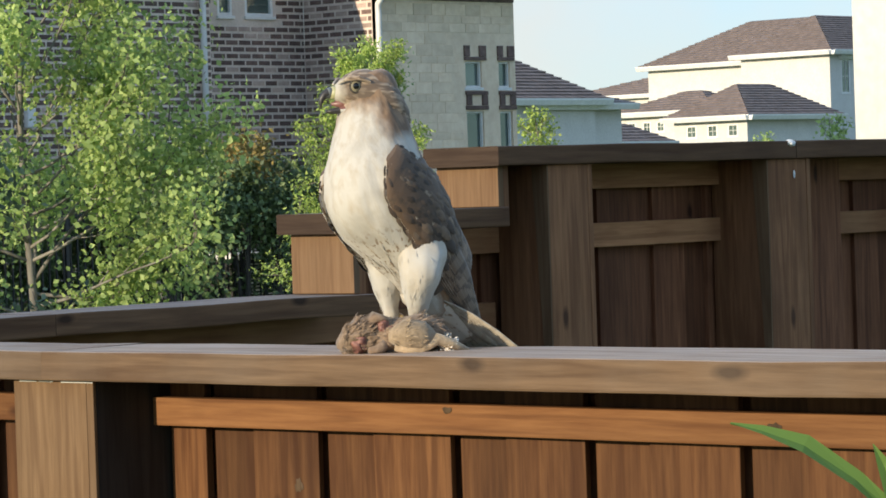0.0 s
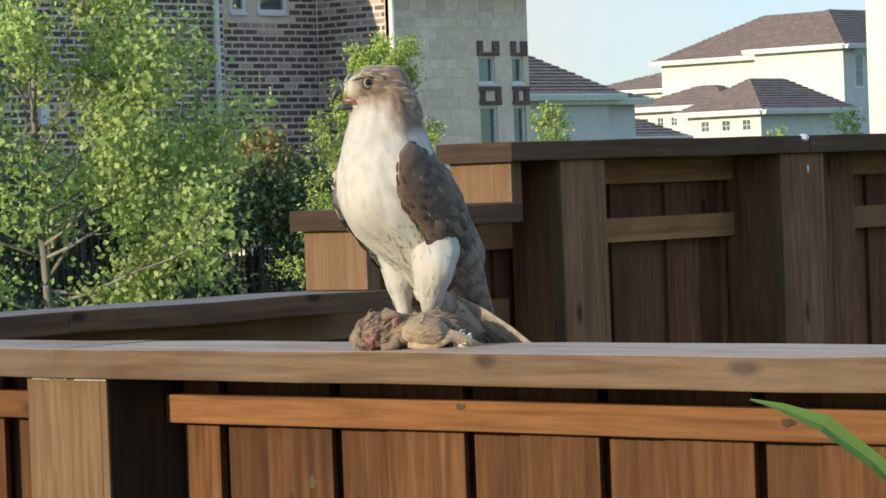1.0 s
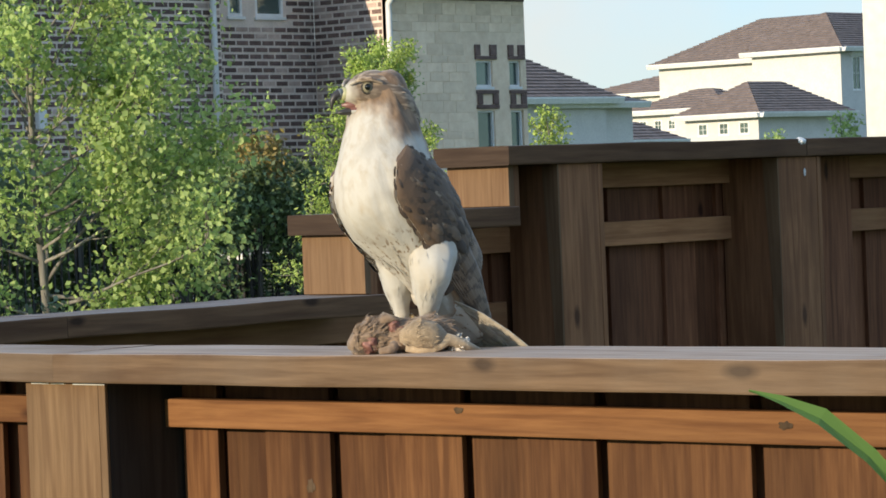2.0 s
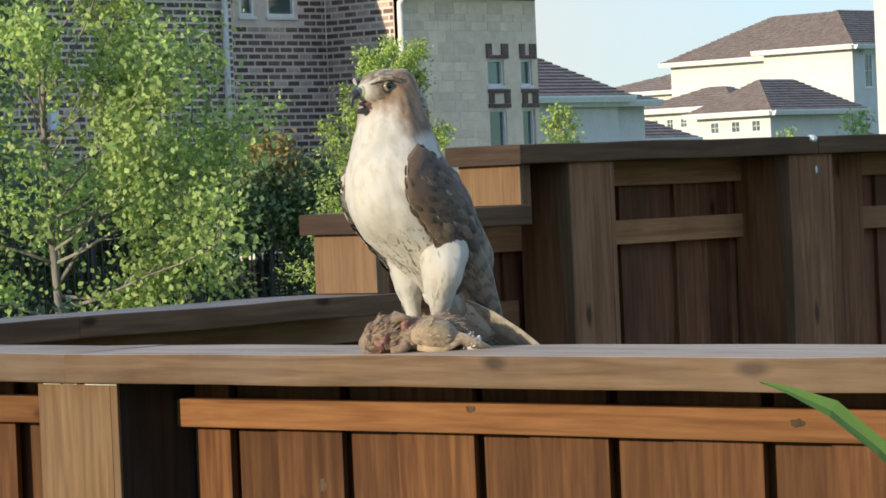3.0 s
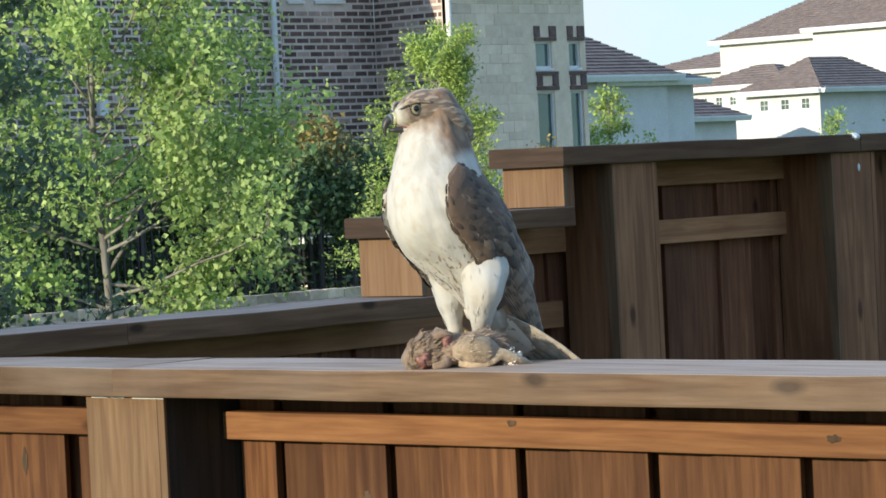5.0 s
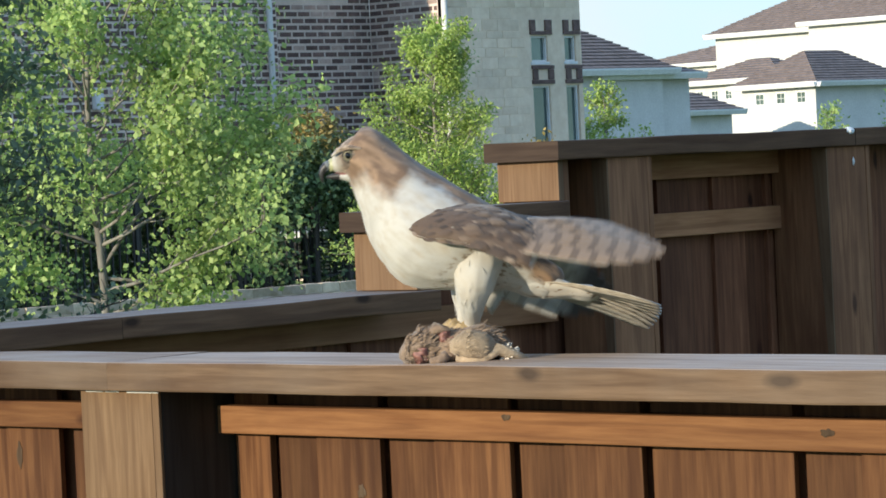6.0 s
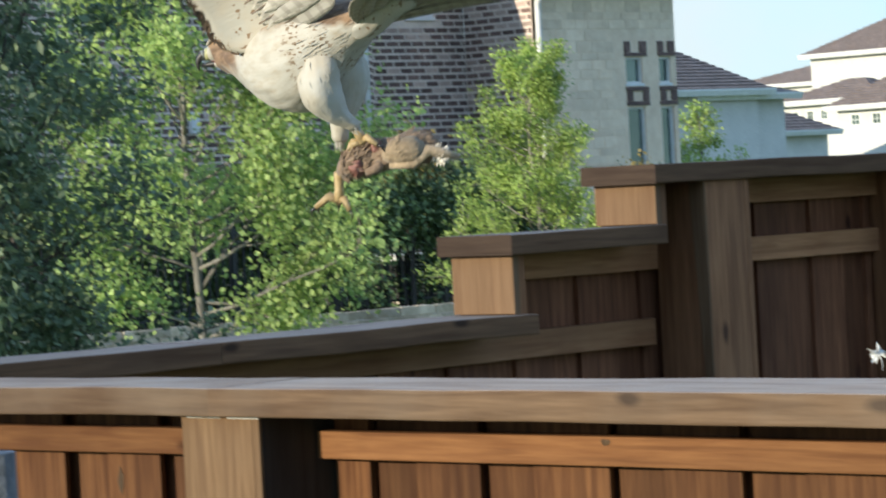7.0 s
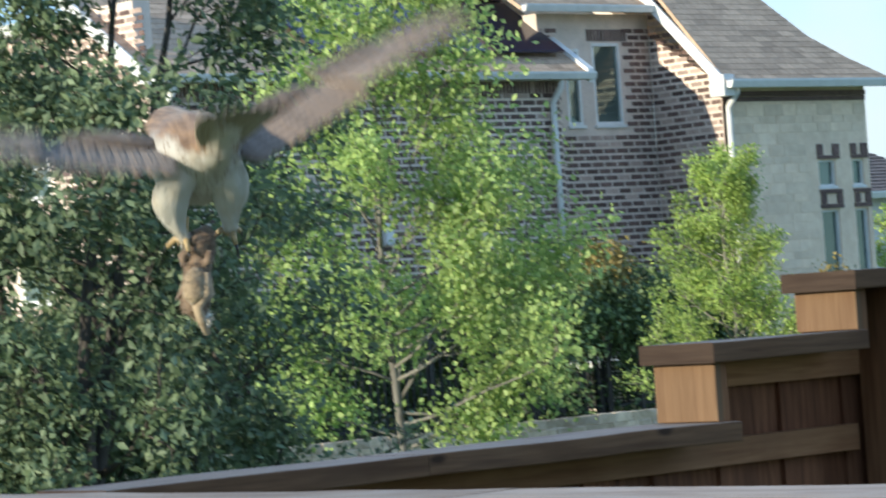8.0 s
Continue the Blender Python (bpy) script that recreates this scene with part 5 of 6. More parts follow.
def scatter_tufts(bm, rings, count, L, w, seed, lo=0.0, hi=1.0, mat=0, lift=0.0):
    """Contour feathers over a lofted body, lying towards its thin rear end."""
    rnd = random.Random(seed)
    for _ in range(count):
        u = (lo + (hi - lo) * rnd.random()) * (len(rings) - 1.001)
        k, t = int(u), u % 1
        x, zc, ry, rz = (rings[k][i] * (1 - t) + rings[k + 1][i] * t for i in range(4))
        a = rnd.uniform(0, 2 * math.pi)
        nrm = Vector((0.0, math.sin(a) / max(ry, 0.01), math.cos(a) / max(rz, 0.01))).normalized()
        p = Vector((x, ry * math.sin(a), zc + rz * math.cos(a)))
        d = Vector((rings[k][0] - rings[k + 1][0], (rings[k][2] - rings[k + 1][2]) * math.sin(a), rings[k][1] - rings[k + 1][1] + (rings[k][3] - rings[k + 1][3]) * math.cos(a)))
        d = (d.normalized() + nrm * lift + Vector([rnd.uniform(-0.2, 0.2) for _ in range(3)])).normalized()
        nrm = (nrm - d * nrm.dot(d)).normalized()
        tuft(bm, p - nrm * 0.0035, d, nrm, L * rnd.uniform(0.7, 1.2), w * rnd.uniform(0.8, 1.2), mat, rnd.uniform(-0.3, -0.05))


def feather_mesh(name, L, w, mats, slim=0.0):
    """A flight feather along -x: two vanes on a shaft, cambered, its upper and under side of their own stuff."""
    bm = bmesh.new()
    prof = [(0.0, 0.25), (0.12, 0.62), (0.3, 0.92), (0.55, 1.0 - slim * 0.15), (0.75, 0.92 - slim * 0.3), (0.9, 0.7 - slim * 0.3), (0.97, 0.42 - slim * 0.15), (1.0, 0.12)]
    up, dn = [], []
    for u, h in prof:
        z = -0.10 * L * u * u
        cols = (-0.42, -0.2, 0.0, 0.28, 0.58)
        up.append([bm.verts.new((-L * u, w * h * c, z + 0.0022 - 0.05 * w * (c * 2) ** 2)) for c in cols])
        dn.append([bm.verts.new((-L * u, w * h * c, z + 0.0004 - 0.05 * w * (c * 2) ** 2)) for c in cols])
    n = len(up[0])
    for a, b, c, d in zip(up, up[1:], dn, dn[1:]):
        for k in range(n - 1):
            bm.faces.new((a[k], a[k + 1], b[k + 1], b[k])).material_index = 0
            bm.faces.new((c[k + 1], c[k], d[k], d[k + 1])).material_index = 1
        bm.faces.new((a[0], b[0], d[0], c[0])).material_index = 1
        bm.faces.new((b[n - 1], a[n - 1], c[n - 1], d[n - 1])).material_index = 1
    tube(bm, [(0.012, 0, 0.001), (-L * 0.5, 0, 0.0026 - 0.025 * L), (-L * 0.97, 0, 0.002 - 0.094 * L)], [0.0022, 0.0016, 0.0005], 5)
    bmesh.ops.recalc_face_normals(bm, faces=bm.faces)
    me = mesh_of(name, bm, mats)
    me.shade_smooth()
    return me


def wing_panel(span, front, back, thick, rows, cols, seed, taper=0.75, coverts=False):
    """The fleshy part of a wing with its coverts, brown above and white below; the span runs along +y."""
    rnd = random.Random(seed)
    bm = bmesh.new()
    sect = [(1.0, 0.0), (0.8, 0.55), (0.4, 1.0), (0.0, 0.85), (-0.5, 0.5), (-1.0, 0.12)]
    loops = []
    for j in range(7):
        y = span * j / 6
        f = 1 - (1 - taper) * j / 6
        th = thick * (1 - 0.55 * j / 6)
        pts = [(u * (front if u > 0 else back) * f, th * 0.5 * t) for u, t in sect] + [(u * (front if u > 0 else back) * f, -th * 0.4 * t) for u, t in sect[-1:0:-1]]
        loops.append([bm.verts.new((x, y, z)) for x, z in pts])
    n = len(loops[0])
    for a, b in zip(loops, loops[1:]):
        for k in range(n):
            fc = bm.faces.new((a[k], a[(k + 1) % n], b[(k + 1) % n], b[k]))
            fc.material_index = 0 if k < len(sect) - 1 or k == n - 1 else 1
            fc.smooth = True
    for fc, m in ((bm.faces.new(loops[0][::-1]), 0), (bm.faces.new(loops[-1]), 0)):
        fc.material_index = m
    bmesh.ops.recalc_face_normals(bm, faces=bm.faces)
    if coverts:
        bm.free()
        bm = bmesh.new()
    for side in (1, -1) if coverts else ():
        for r in range(rows):
            for c in range(cols):
                y = span * (c + rnd.uniform(0.2, 0.8)) / cols
                f = 1 - (1 - taper) * y / span
                u = 0.75 - 1.65 * (r + rnd.uniform(-0.2, 0.2)) / rows
                x = u * (front if u > 0 else back) * f
                z = side * thick * (0.5 if side > 0 else 0.4) * (1 - 0.55 * y / span) * max(0.2, 1 - 0.75 * abs(u - 0.25))
                L = 0.02 + 0.02 * (r / rows) + 0.008 * rnd.random()
                tuft(bm, Vector((x, y, z - side * 0.001)), Vector((-1, 0.22 + rnd.uniform(-0.15, 0.15), -0.03 * side)), Vector((0.1, 0, side)), L, L * 0.62, 0 if side > 0 else 1, 0.05)
    return bm


ARM_R, ARM_SPAN = 0.13, 0.262


def arm_shape(v):
    """Width and leading edge of the arm of the wing at the share v of its span."""
    pts = ((0, 0.3), (0.1, 0.74), (0.25, 0.98), (0.45, 1.0), (0.7, 0.84), (1, 0.5))
    wd = next(a[1] + (b[1] - a[1]) * (v - a[0]) / (b[0] - a[0]) for a, b in zip(pts, pts[1:]) if v <= b[0])
    return wd, 36.0 - (26.0 * (1 - v / 0.25) ** 2 if v < 0.25 else 0.0)


def arm_point(v, c, lift):
    """A point of the cambered arm: v along the span, c from the leading edge (0) to the trailing edge (1)."""
    wd, lead = arm_shape(v)
    th = radians(lead - 72.0 * wd * c)
    r = ARM_R + lift
    bow = -0.10 * (v - 0.45) ** 2
    return Vector((-0.035 + r * math.sin(th), ARM_SPAN * v - 0.02, r * math.cos(th) - ARM_R + bow)), Vector((math.sin(th), 0, math.cos(th)))


def wing_arm(seed, feathers):
    """The arm of a wing, cambered as it wraps the folded bird's side: a shell, or the small feathers over it."""
    rnd = random.Random(seed)
    bm = bmesh.new()
    if feathers:
        for side, rows, cols in ((1, 15, 21), (-1, 9, 14)):
            for r in range(cols - 1, -1, -1):
                for c in range(rows):
                    v, u = (r + rnd.uniform(0.1, 0.9)) / cols * 0.88, min(0.88, max(0.0, (c - 0.6 + rnd.uniform(0.0, 1.0)) / rows))
                    if side < 0:
                        v, u = v * 0.85, 0.05 + u * 0.68
                    p0, n = arm_point(v, u, 0.0065 * side * (1 - abs(2 * u - 1) ** 3))
                    p1, n1 = arm_point(min(1, v + 0.1), u, 0.0065 * side * (1 - abs(2 * u - 1) ** 3))
                    along = (p1 - p0).normalized()
                    back = n.cross(Vector((0, 1, 0)))
                    way = along * (0.92 if side > 0 else 0.4) - back * (-0.4 * min(1.0, u * 4) if side > 0 else -0.9) + Vector([rnd.uniform(-0.12, 0.12) for _ in range(3)])
                    L = (0.018 + (0.026 if side > 0 else 0.004) * min(1, v * 1.3) * (1 if v < 0.7 else 0.45)) * rnd.uniform(0.85, 1.15)
                    up = (n - way * n.dot(way) / way.length_squared).normalized() * side
                    tuft(bm, p0 - up * 0.002, way, up, L, L * 0.5, 0 if side > 0 else 1, -0.12)
        return bm
    rows = []
    for j in range(13):
        v = j / 12
        top = [arm_point(v, c / 8, 0.006 * (1 - abs(c / 4 - 1) ** 3) + 0.0005)[0] for c in range(9)]
        low = [arm_point(v, c / 8, -0.006 * (1 - abs(c / 4 - 1) ** 3) - 0.0005)[0] for c in range(8, -1, -1)]
        rows.append([bm.verts.new(q) for q in top + low])
    n = len(rows[0])
    for a, b in zip(rows, rows[1:]):
        for k in range(n):
            f = bm.faces.new((a[k], a[(k + 1) % n], b[(k + 1) % n], b[k]))
            f.material_index = 0 if k < 8 else 1
            f.smooth = True
    bm.faces.new(rows[0][::-1])
    bm.faces.new(rows[-1]).material_index = 1
    bmesh.ops.recalc_face_normals(bm, faces=bm.faces)
    return bm


def mirrored(bm):
    for v in bm.verts:
        v.co.y = -v.co.y
    bmesh.ops.reverse_faces(bm, faces=bm.faces)
    return bm


N_SEC, N_PRI, N_TAIL = 9, 10, 8
PRI_LEN = [0.21, 0.225, 0.245, 0.265, 0.285, 0.295, 0.29, 0.272, 0.245, 0.205]
WRIST = Vector((0.012, 0.245, 0.0))


def build_hawk():
    """The bird, facing +x with its back up: body, head, wings, legs and tail, each free to turn."""
    hk = thing("hawk", (0.9, 0.12, 1.85), "large brown hawk with a white breast and streaked belly", "hawk")
    p = {"hawk": hk}
    rings = [(-0.215, 0.036, 0.03, 0.024), (-0.18, 0.034, 0.044, 0.036), (-0.13, 0.026, 0.057, 0.05), (-0.08, 0.014, 0.074, 0.071), (-0.03, 0.002, 0.091, 0.092), (0.02, -0.008, 0.095, 0.1),
             (0.065, -0.006, 0.089, 0.094), (0.11, 0.006, 0.077, 0.082), (0.15, 0.024, 0.066, 0.067), (0.185, 0.04, 0.058, 0.056), (0.212, 0.048, 0.052, 0.05), (0.235, 0.05, 0.034, 0.034)]
    bm = loft(rings, 32)
    ruffle(bm, 0.0034, 3)
    scatter_tufts(bm, rings, 1300, 0.02, 0.0017, 2, 0.04, 0.36, lift=0.05)
    scatter_tufts(bm, rings, 600, 0.04, 0.0018, 7, 0.18, 0.34, lift=0.02)
    p["body"] = part("body", bm, P_BODY, hk, "white breast with brown belly streaks")
    # head: skull with a brow, eyes, beak, cere
    line = [(-0.075, -0.016, -0.06, 0.03), (-0.055, 0.014, -0.066, 0.046), (-0.028, 0.034, -0.058, 0.05), (0.0, 0.0405, -0.046, 0.046), (0.02, 0.0385, -0.034, 0.04), (0.037, 0.031, -0.022, 0.032), (0.05, 0.021, -0.016, 0.022), (0.059, 0.012, -0.012, 0.014), (0.063, 0.006, -0.009, 0.008)]
    hr = [(x, (t + b) / 2, w, (t - b) / 2) for x, t, b, w in line]
    bm = loft(hr, 24)
    for f in bm.faces:
        f.smooth = True
    scatter_tufts(bm, hr, 500, 0.013, 0.0016, 5, 0.02, 0.3, lift=0.08)
    for sgn in (1, -1):
        tube(bm, [(0.058, 0.016 * sgn, 0.014), (0.046, 0.031 * sgn, 0.0215), (0.026, 0.0405 * sgn, 0.0225), (0.006, 0.043 * sgn, 0.017)], [0.002, 0.0042, 0.0042, 0.002], 8)
    p["head"] = part("head", bm, P_HEAD, hk, "brown streaked head with a pale face")
    hd = p["head"]
    bm = loft([(0.054, 0.0, 0.0115, 0.0115), (0.061, 0.0, 0.0105, 0.011), (0.068, -0.001, 0.0085, 0.0095)], 16)
    part("cere", bm, M_CERE, hd, "pale yellow-green cere", True)
    bm = bmesh.new()
    tube(bm, [(0.066, 0, 0.0), (0.073, 0, -0.001), (0.08, 0, -0.005), (0.0845, 0, -0.012), (0.0855, 0, -0.02), (0.084, 0, -0.027)], [0.0088, 0.0084, 0.007, 0.005, 0.003, 0.0006], 14)
    for f in bm.faces:
        f.material_index = 1 if f.calc_center_median().x < 0.0745 else 0
    part("upper_beak", bm, [M_BEAK, M_HORN], hd, "dark hooked upper beak", True)
    bm = loft([(-0.014, -0.008, 0.028, 0.017), (0.01, -0.006, 0.024, 0.0135), (0.026, -0.003, 0.016, 0.009), (0.038, -0.001, 0.0098, 0.006), (0.052, 0.0, 0.0072, 0.0045), (0.062, 0.001, 0.003, 0.002)], 14)
    for f in bm.faces:
        at = f.calc_center_median()
        f.material_index = 1 if at.x > 0.044 else (2 if f.normal.z > 0.4 and at.x > 0.0 else 0)
    p["jaw"] = part("lower_beak", bm, [P_THIGH, M_BEAK, M_MOUTH], hd, "white feathered chin and dark lower beak", True)
    bm = bmesh.new()
    tube(bm, [(0.018, 0, -0.017), (0.045, 0, -0.017), (0.066, 0, -0.0185)], [0.014, 0.008, 0.002], 10)
    part("tongue", bm, M_MOUTH, hd, "pink tongue", True)
    for sgn in (1, -1):
        eye_at = Vector((0.03, 0.0295 * sgn, 0.0095))
        bm = bmesh.new()
        bmesh.ops.create_uvsphere(bm, u_segments=20, v_segments=14, radius=0.0105, matrix=Matrix.Translation(eye_at))
        part("eye", bm, M_IRIS, hd, "pale amber eye", True)
        look_out = Vector((0.22, 0.97 * sgn, 0.05)).normalized()
        bm = bmesh.new()
        bmesh.ops.create_uvsphere(bm, u_segments=16, v_segments=10, radius=0.0066, matrix=Matrix.Translation(eye_at + look_out * 0.0052))
        part("pupil", bm, M_PUPIL, hd, "black pupil", True)
        bm = bmesh.new()
        e1 = look_out.cross(Vector((0, 0, 1))).normalized()
        e2 = look_out.cross(e1)
        ring = [eye_at + look_out * 0.0042 + (e1 * math.cos(2 * math.pi * k / 20) + e2 * math.sin(2 * math.pi * k / 20)) * 0.0102 for k in range(21)]
        tube(bm, ring, [0.0019] * 21, 6)
        part("eyelid", bm, M_LID, hd, "dark rim round the eye", True)
    for ob in [hd] + [o for o in bpy.data.objects if o.parent is hd]:
        ob.data.transform(Matrix.Diagonal((0.97, 1.08, 1.1, 1)))
    # wings
    sec = [feather_mesh("secondary", 0.20 - 0.002 * k, 0.058, [P_TOP, P_UNDER]) for k in range(N_SEC)]
    pri = [feather_mesh("primary", PRI_LEN[k], 0.05 - 0.0008 * k, [P_TOP, P_UNDER_LONG], 0.3 + 0.07 * k) for k in range(N_PRI)]
    for side, sgn in (("L", 1), ("R", -1)):
        def flip(bm):
            return bm if sgn > 0 else mirrored(bm)
        w = part("wing", flip(wing_arm(3, False)), [P_COVERT, P_LINING], hk, "brown wing with a white barred underside")
        tagged(part("covert_layer", flip(wing_arm(4, True)), [P_COVERT, P_LINING], w), kind="stuff")
        p["wing" + side] = w
        p["tip" + side] = part("wing_tip", flip(wing_panel(0.135, 0.026, 0.07, 0.016, 5, 7, 4, 0.5)), [P_COVERT, P_LINING], w)
        p["tc" + side] = tagged(part("covert_layer", flip(wing_panel(0.135, 0.026, 0.07, 0.014, 8, 11, 4, 0.5, True)), [P_COVERT, P_LINING], w), kind="stuff")
        p["sec" + side] = [part("secondary_feather", sec[k], None, w) for k in range(N_SEC)]
        p["pri" + side] = [part("primary_feather", pri[k], None, w) for k in range(N_PRI)]
    # tail
    tr = [(-0.12, 0.001, 0.022, 0.006), (-0.07, -0.001, 0.03, 0.013), (-0.02, 0.0, 0.035, 0.021), (0.03, 0.004, 0.03, 0.02)]
    bm = loft(tr[::-1], 14)
    ruffle(bm, 0.003, 5)
    p["tail"] = part("tail", bm, P_LINING, hk, "pale tail coverts over banded tail feathers", True)
    tf = feather_mesh("tail_feather", 0.225, 0.05, [P_TAIL_TOP, P_TAIL_UNDER])
    p["tf"] = [part("tail_feather", tf, None, p["tail"]) for k in range(N_TAIL)]
    # legs: feathered thigh, yellow shank, toes with talons; the leg hangs along -z
    for side, sgn in (("L", 1), ("R", -1)):
        seg = [(-0.05, -0.01, 0.016, 0.016), (-0.075, -0.012, 0.033, 0.034), (-0.105, -0.013, 0.041, 0.043), (-0.14, -0.009, 0.04, 0.038), (-0.17, -0.004, 0.034, 0.029), (-0.194, -0.001, 0.025, 0.021), (-0.216, 0, 0.017, 0.015), (-0.236, 0, 0.011, 0.0115)]
        bm = loft(seg, 20)
        ruffle(bm, 0.003, 8 + sgn)
        scatter_tufts(bm, seg[::-1], 1100, 0.02, 0.0016, 9 + sgn, lift=0.06)
        for v in bm.verts:
            bulge = max(0.0, 1 - ((v.co.x + 0.155) / 0.075) ** 2)
            v.co = Vector((v.co.z, v.co.y + (0.032 if sgn > 0 else -0.004) * bulge, v.co.x))
        bmesh.ops.reverse_faces(bm, faces=bm.faces)
        lg = part("leg", bm, P_THIGH, hk, "white feathered thigh", True)
        p["leg" + side] = lg
        bm = bmesh.new()
        tube(bm, [(0, 0, -0.185), (0.002, 0, -0.195), (0.0, 0, -0.215), (0.0, 0, -0.238)], [0.011, 0.009, 0.0085, 0.011], 10)
        p["foot" + side] = [part("shank", bm, M_SKIN, lg, "yellow scaled shank", True)]
        bm = bmesh.new()
        for az, L in ((0, 0.05), (42, 0.044), (-42, 0.044), (180, 0.03)):
            d = Vector((math.cos(radians(az)), math.sin(radians(az)), 0))
            b0 = Vector((0, 0, -0.238))
            tube(bm, [b0, b0 + d * L * 0.5 + Vector((0, 0, 0.006)), b0 + d * L + Vector((0, 0, -0.014))], [0.008, 0.0075, 0.005], 7)
        p["foot" + side].append(part("foot", bm, M_SKIN, lg, "yellow clenched toes", True))
        for az, L in ((0, 0.05), (42, 0.044), (-42, 0.044), (180, 0.03)):
            bm = bmesh.new()
            d = Vector((math.cos(radians(az)), math.sin(radians(az)), 0))
            b0 = Vector((0, 0, -0.238)) + d * L + Vector((0, 0, -0.014))
            tube(bm, [b0 - d * 0.002, b0 + d * 0.007 + Vector((0, 0, -0.006)), b0 + d * 0.007 + Vector((0, 0, -0.018))], [0.004, 0.0032, 0.0006], 6)
            p["foot" + side].append(part("talon", bm, M_TALON, lg, "black curved talon", True))
    return p


HAWK = build_hawk()


# ---- the prey: a limp rabbit ----
def build_prey():
    """A limp furred animal along +x, about 17 cm long, head forward, its legs trailing."""
    r = thing("rabbit", (0.9, 0.1, 1.63), "limp grey-brown rabbit held under the talons", "rabbit")
    rings = [(-0.08, 0.0, 0.012, 0.012), (-0.065, 0.004, 0.03, 0.026), (-0.035, 0.006, 0.04, 0.034), (0.0, 0.002, 0.036, 0.028), (0.03, 0.0, 0.034, 0.028), (0.055, 0.0, 0.026, 0.024)]
    bm = loft(rings, 18)
    scatter_tufts(bm, rings, 3200, 0.013, 0.0016, 31, lift=0.45)
    for v in bm.verts:
        v.co += Vector([noise.noise(v.co * 45 + Vector((k * 9, 0, 0))) * 0.005 for k in range(3)])
    part("body", bm, M_FUR, r, "ruffled grey-brown fur", True)
    hr = [(0.045, -0.002, 0.026, 0.024), (0.062, 0.0, 0.034, 0.03), (0.082, -0.002, 0.032, 0.029), (0.1, -0.008, 0.02, 0.02), (0.108, -0.011, 0.009, 0.009)]
    bm = loft(hr, 16)
    scatter_tufts(bm, hr, 2600, 0.015, 0.0017, 33, lift=0.6)
    for v in bm.verts:
        v.co += Vector([noise.noise(v.co * 60 + Vector((k * 9, 2, 0))) * 0.007 for k in range(3)])
    part("head", bm, M_FUR, r, "furry head, torn at the neck", True)
    for at, rad in (((0.072, 0.02, -0.012), 0.017), ((0.03, 0.018, 0.016), 0.015)):
        bm = bmesh.new()
        bmesh.ops.create_icosphere(bm, subdivisions=3, radius=rad, matrix=Matrix.Translation(at))
        for v in bm.verts:
            v.co += Vector([noise.noise(v.co * 110 + Vector((k * 9, 4, 0))) * 0.009 for k in range(3)])
        part("wound", bm, M_FLESH, r, "dark red wound", True)
    for sgn in (1, -1):
        bm = bmesh.new()
        tube(bm, [(0.06, 0.012 * sgn, 0.022), (0.045, 0.022 * sgn, 0.032), (0.022, 0.026 * sgn, 0.03)], [0.006, 0.01, 0.003], 8)
        part("ear", bm, M_FUR, r, "", True)
        thigh = [(0.02, 0.026 * sgn, 0.0), (-0.005, 0.034 * sgn, 0.004), (-0.035, 0.036 * sgn, 0.0), (-0.055, 0.034 * sgn, -0.004)]
        bm = bmesh.new()
        tube(bm, thigh, [0.012, 0.026, 0.027, 0.014], 14)
        scatter_tufts(bm, [(-0.055, -0.004, 0.012, 0.012), (-0.035, 0, 0.026, 0.026), (-0.005, 0.004, 0.026, 0.026), (0.02, 0, 0.012, 0.012)], 900, 0.012, 0.0016, 44, lift=0.3)
        for v in list(bm.verts)[-900 * 15:]:
            v.co.y += 0.035 * sgn
        for v in bm.verts:
            v.co += Vector([noise.noise(v.co * 70 + Vector((k * 9, 7, 0))) * 0.004 for k in range(3)])
        part("haunch", bm, M_FUR_TAN, r, "tan furred haunch", True)
        bm = bmesh.new()
        tube(bm, [(0.012, 0.036 * sgn, -0.02), (-0.03, 0.044 * sgn, -0.024), (-0.06, 0.038 * sgn, -0.004), (-0.085, 0.03 * sgn, -0.012), (-0.118, 0.026 * sgn, -0.025)], [0.006, 0.01, 0.012, 0.0105, 0.005], 10)
        part("hind_foot", bm, M_FUR_TAN, r, "long tan hind foot", True)
        bm = bmesh.new()
        tube(bm, [(0.03, 0.02 * sgn, -0.012), (0.036, 0.032 * sgn, -0.022), (0.058, 0.036 * sgn, -0.026)], [0.013, 0.009, 0.006], 8)
        part("fore_leg", bm, M_FUR, r, "", True)
    bm = bmesh.new()
    bmesh.ops.create_icosphere(bm, subdivisions=2, radius=0.015, matrix=Matrix.Translation((-0.082, 0.02, -0.016)))
    for _ in range(120):
        a = Vector([random.Random(_ * 3 + k).gauss(0, 1) for k in range(3)]).normalized()
        tuft(bm, Vector((-0.082, 0.02, -0.016)) + a * 0.013, a + Vector((-0.6, 0, 0)), a.orthogonal(), 0.011, 0.004)
    part("tail", bm, M_FUR_PALE, r, "white tuft tail", True)
    return r


RABBIT = build_prey()


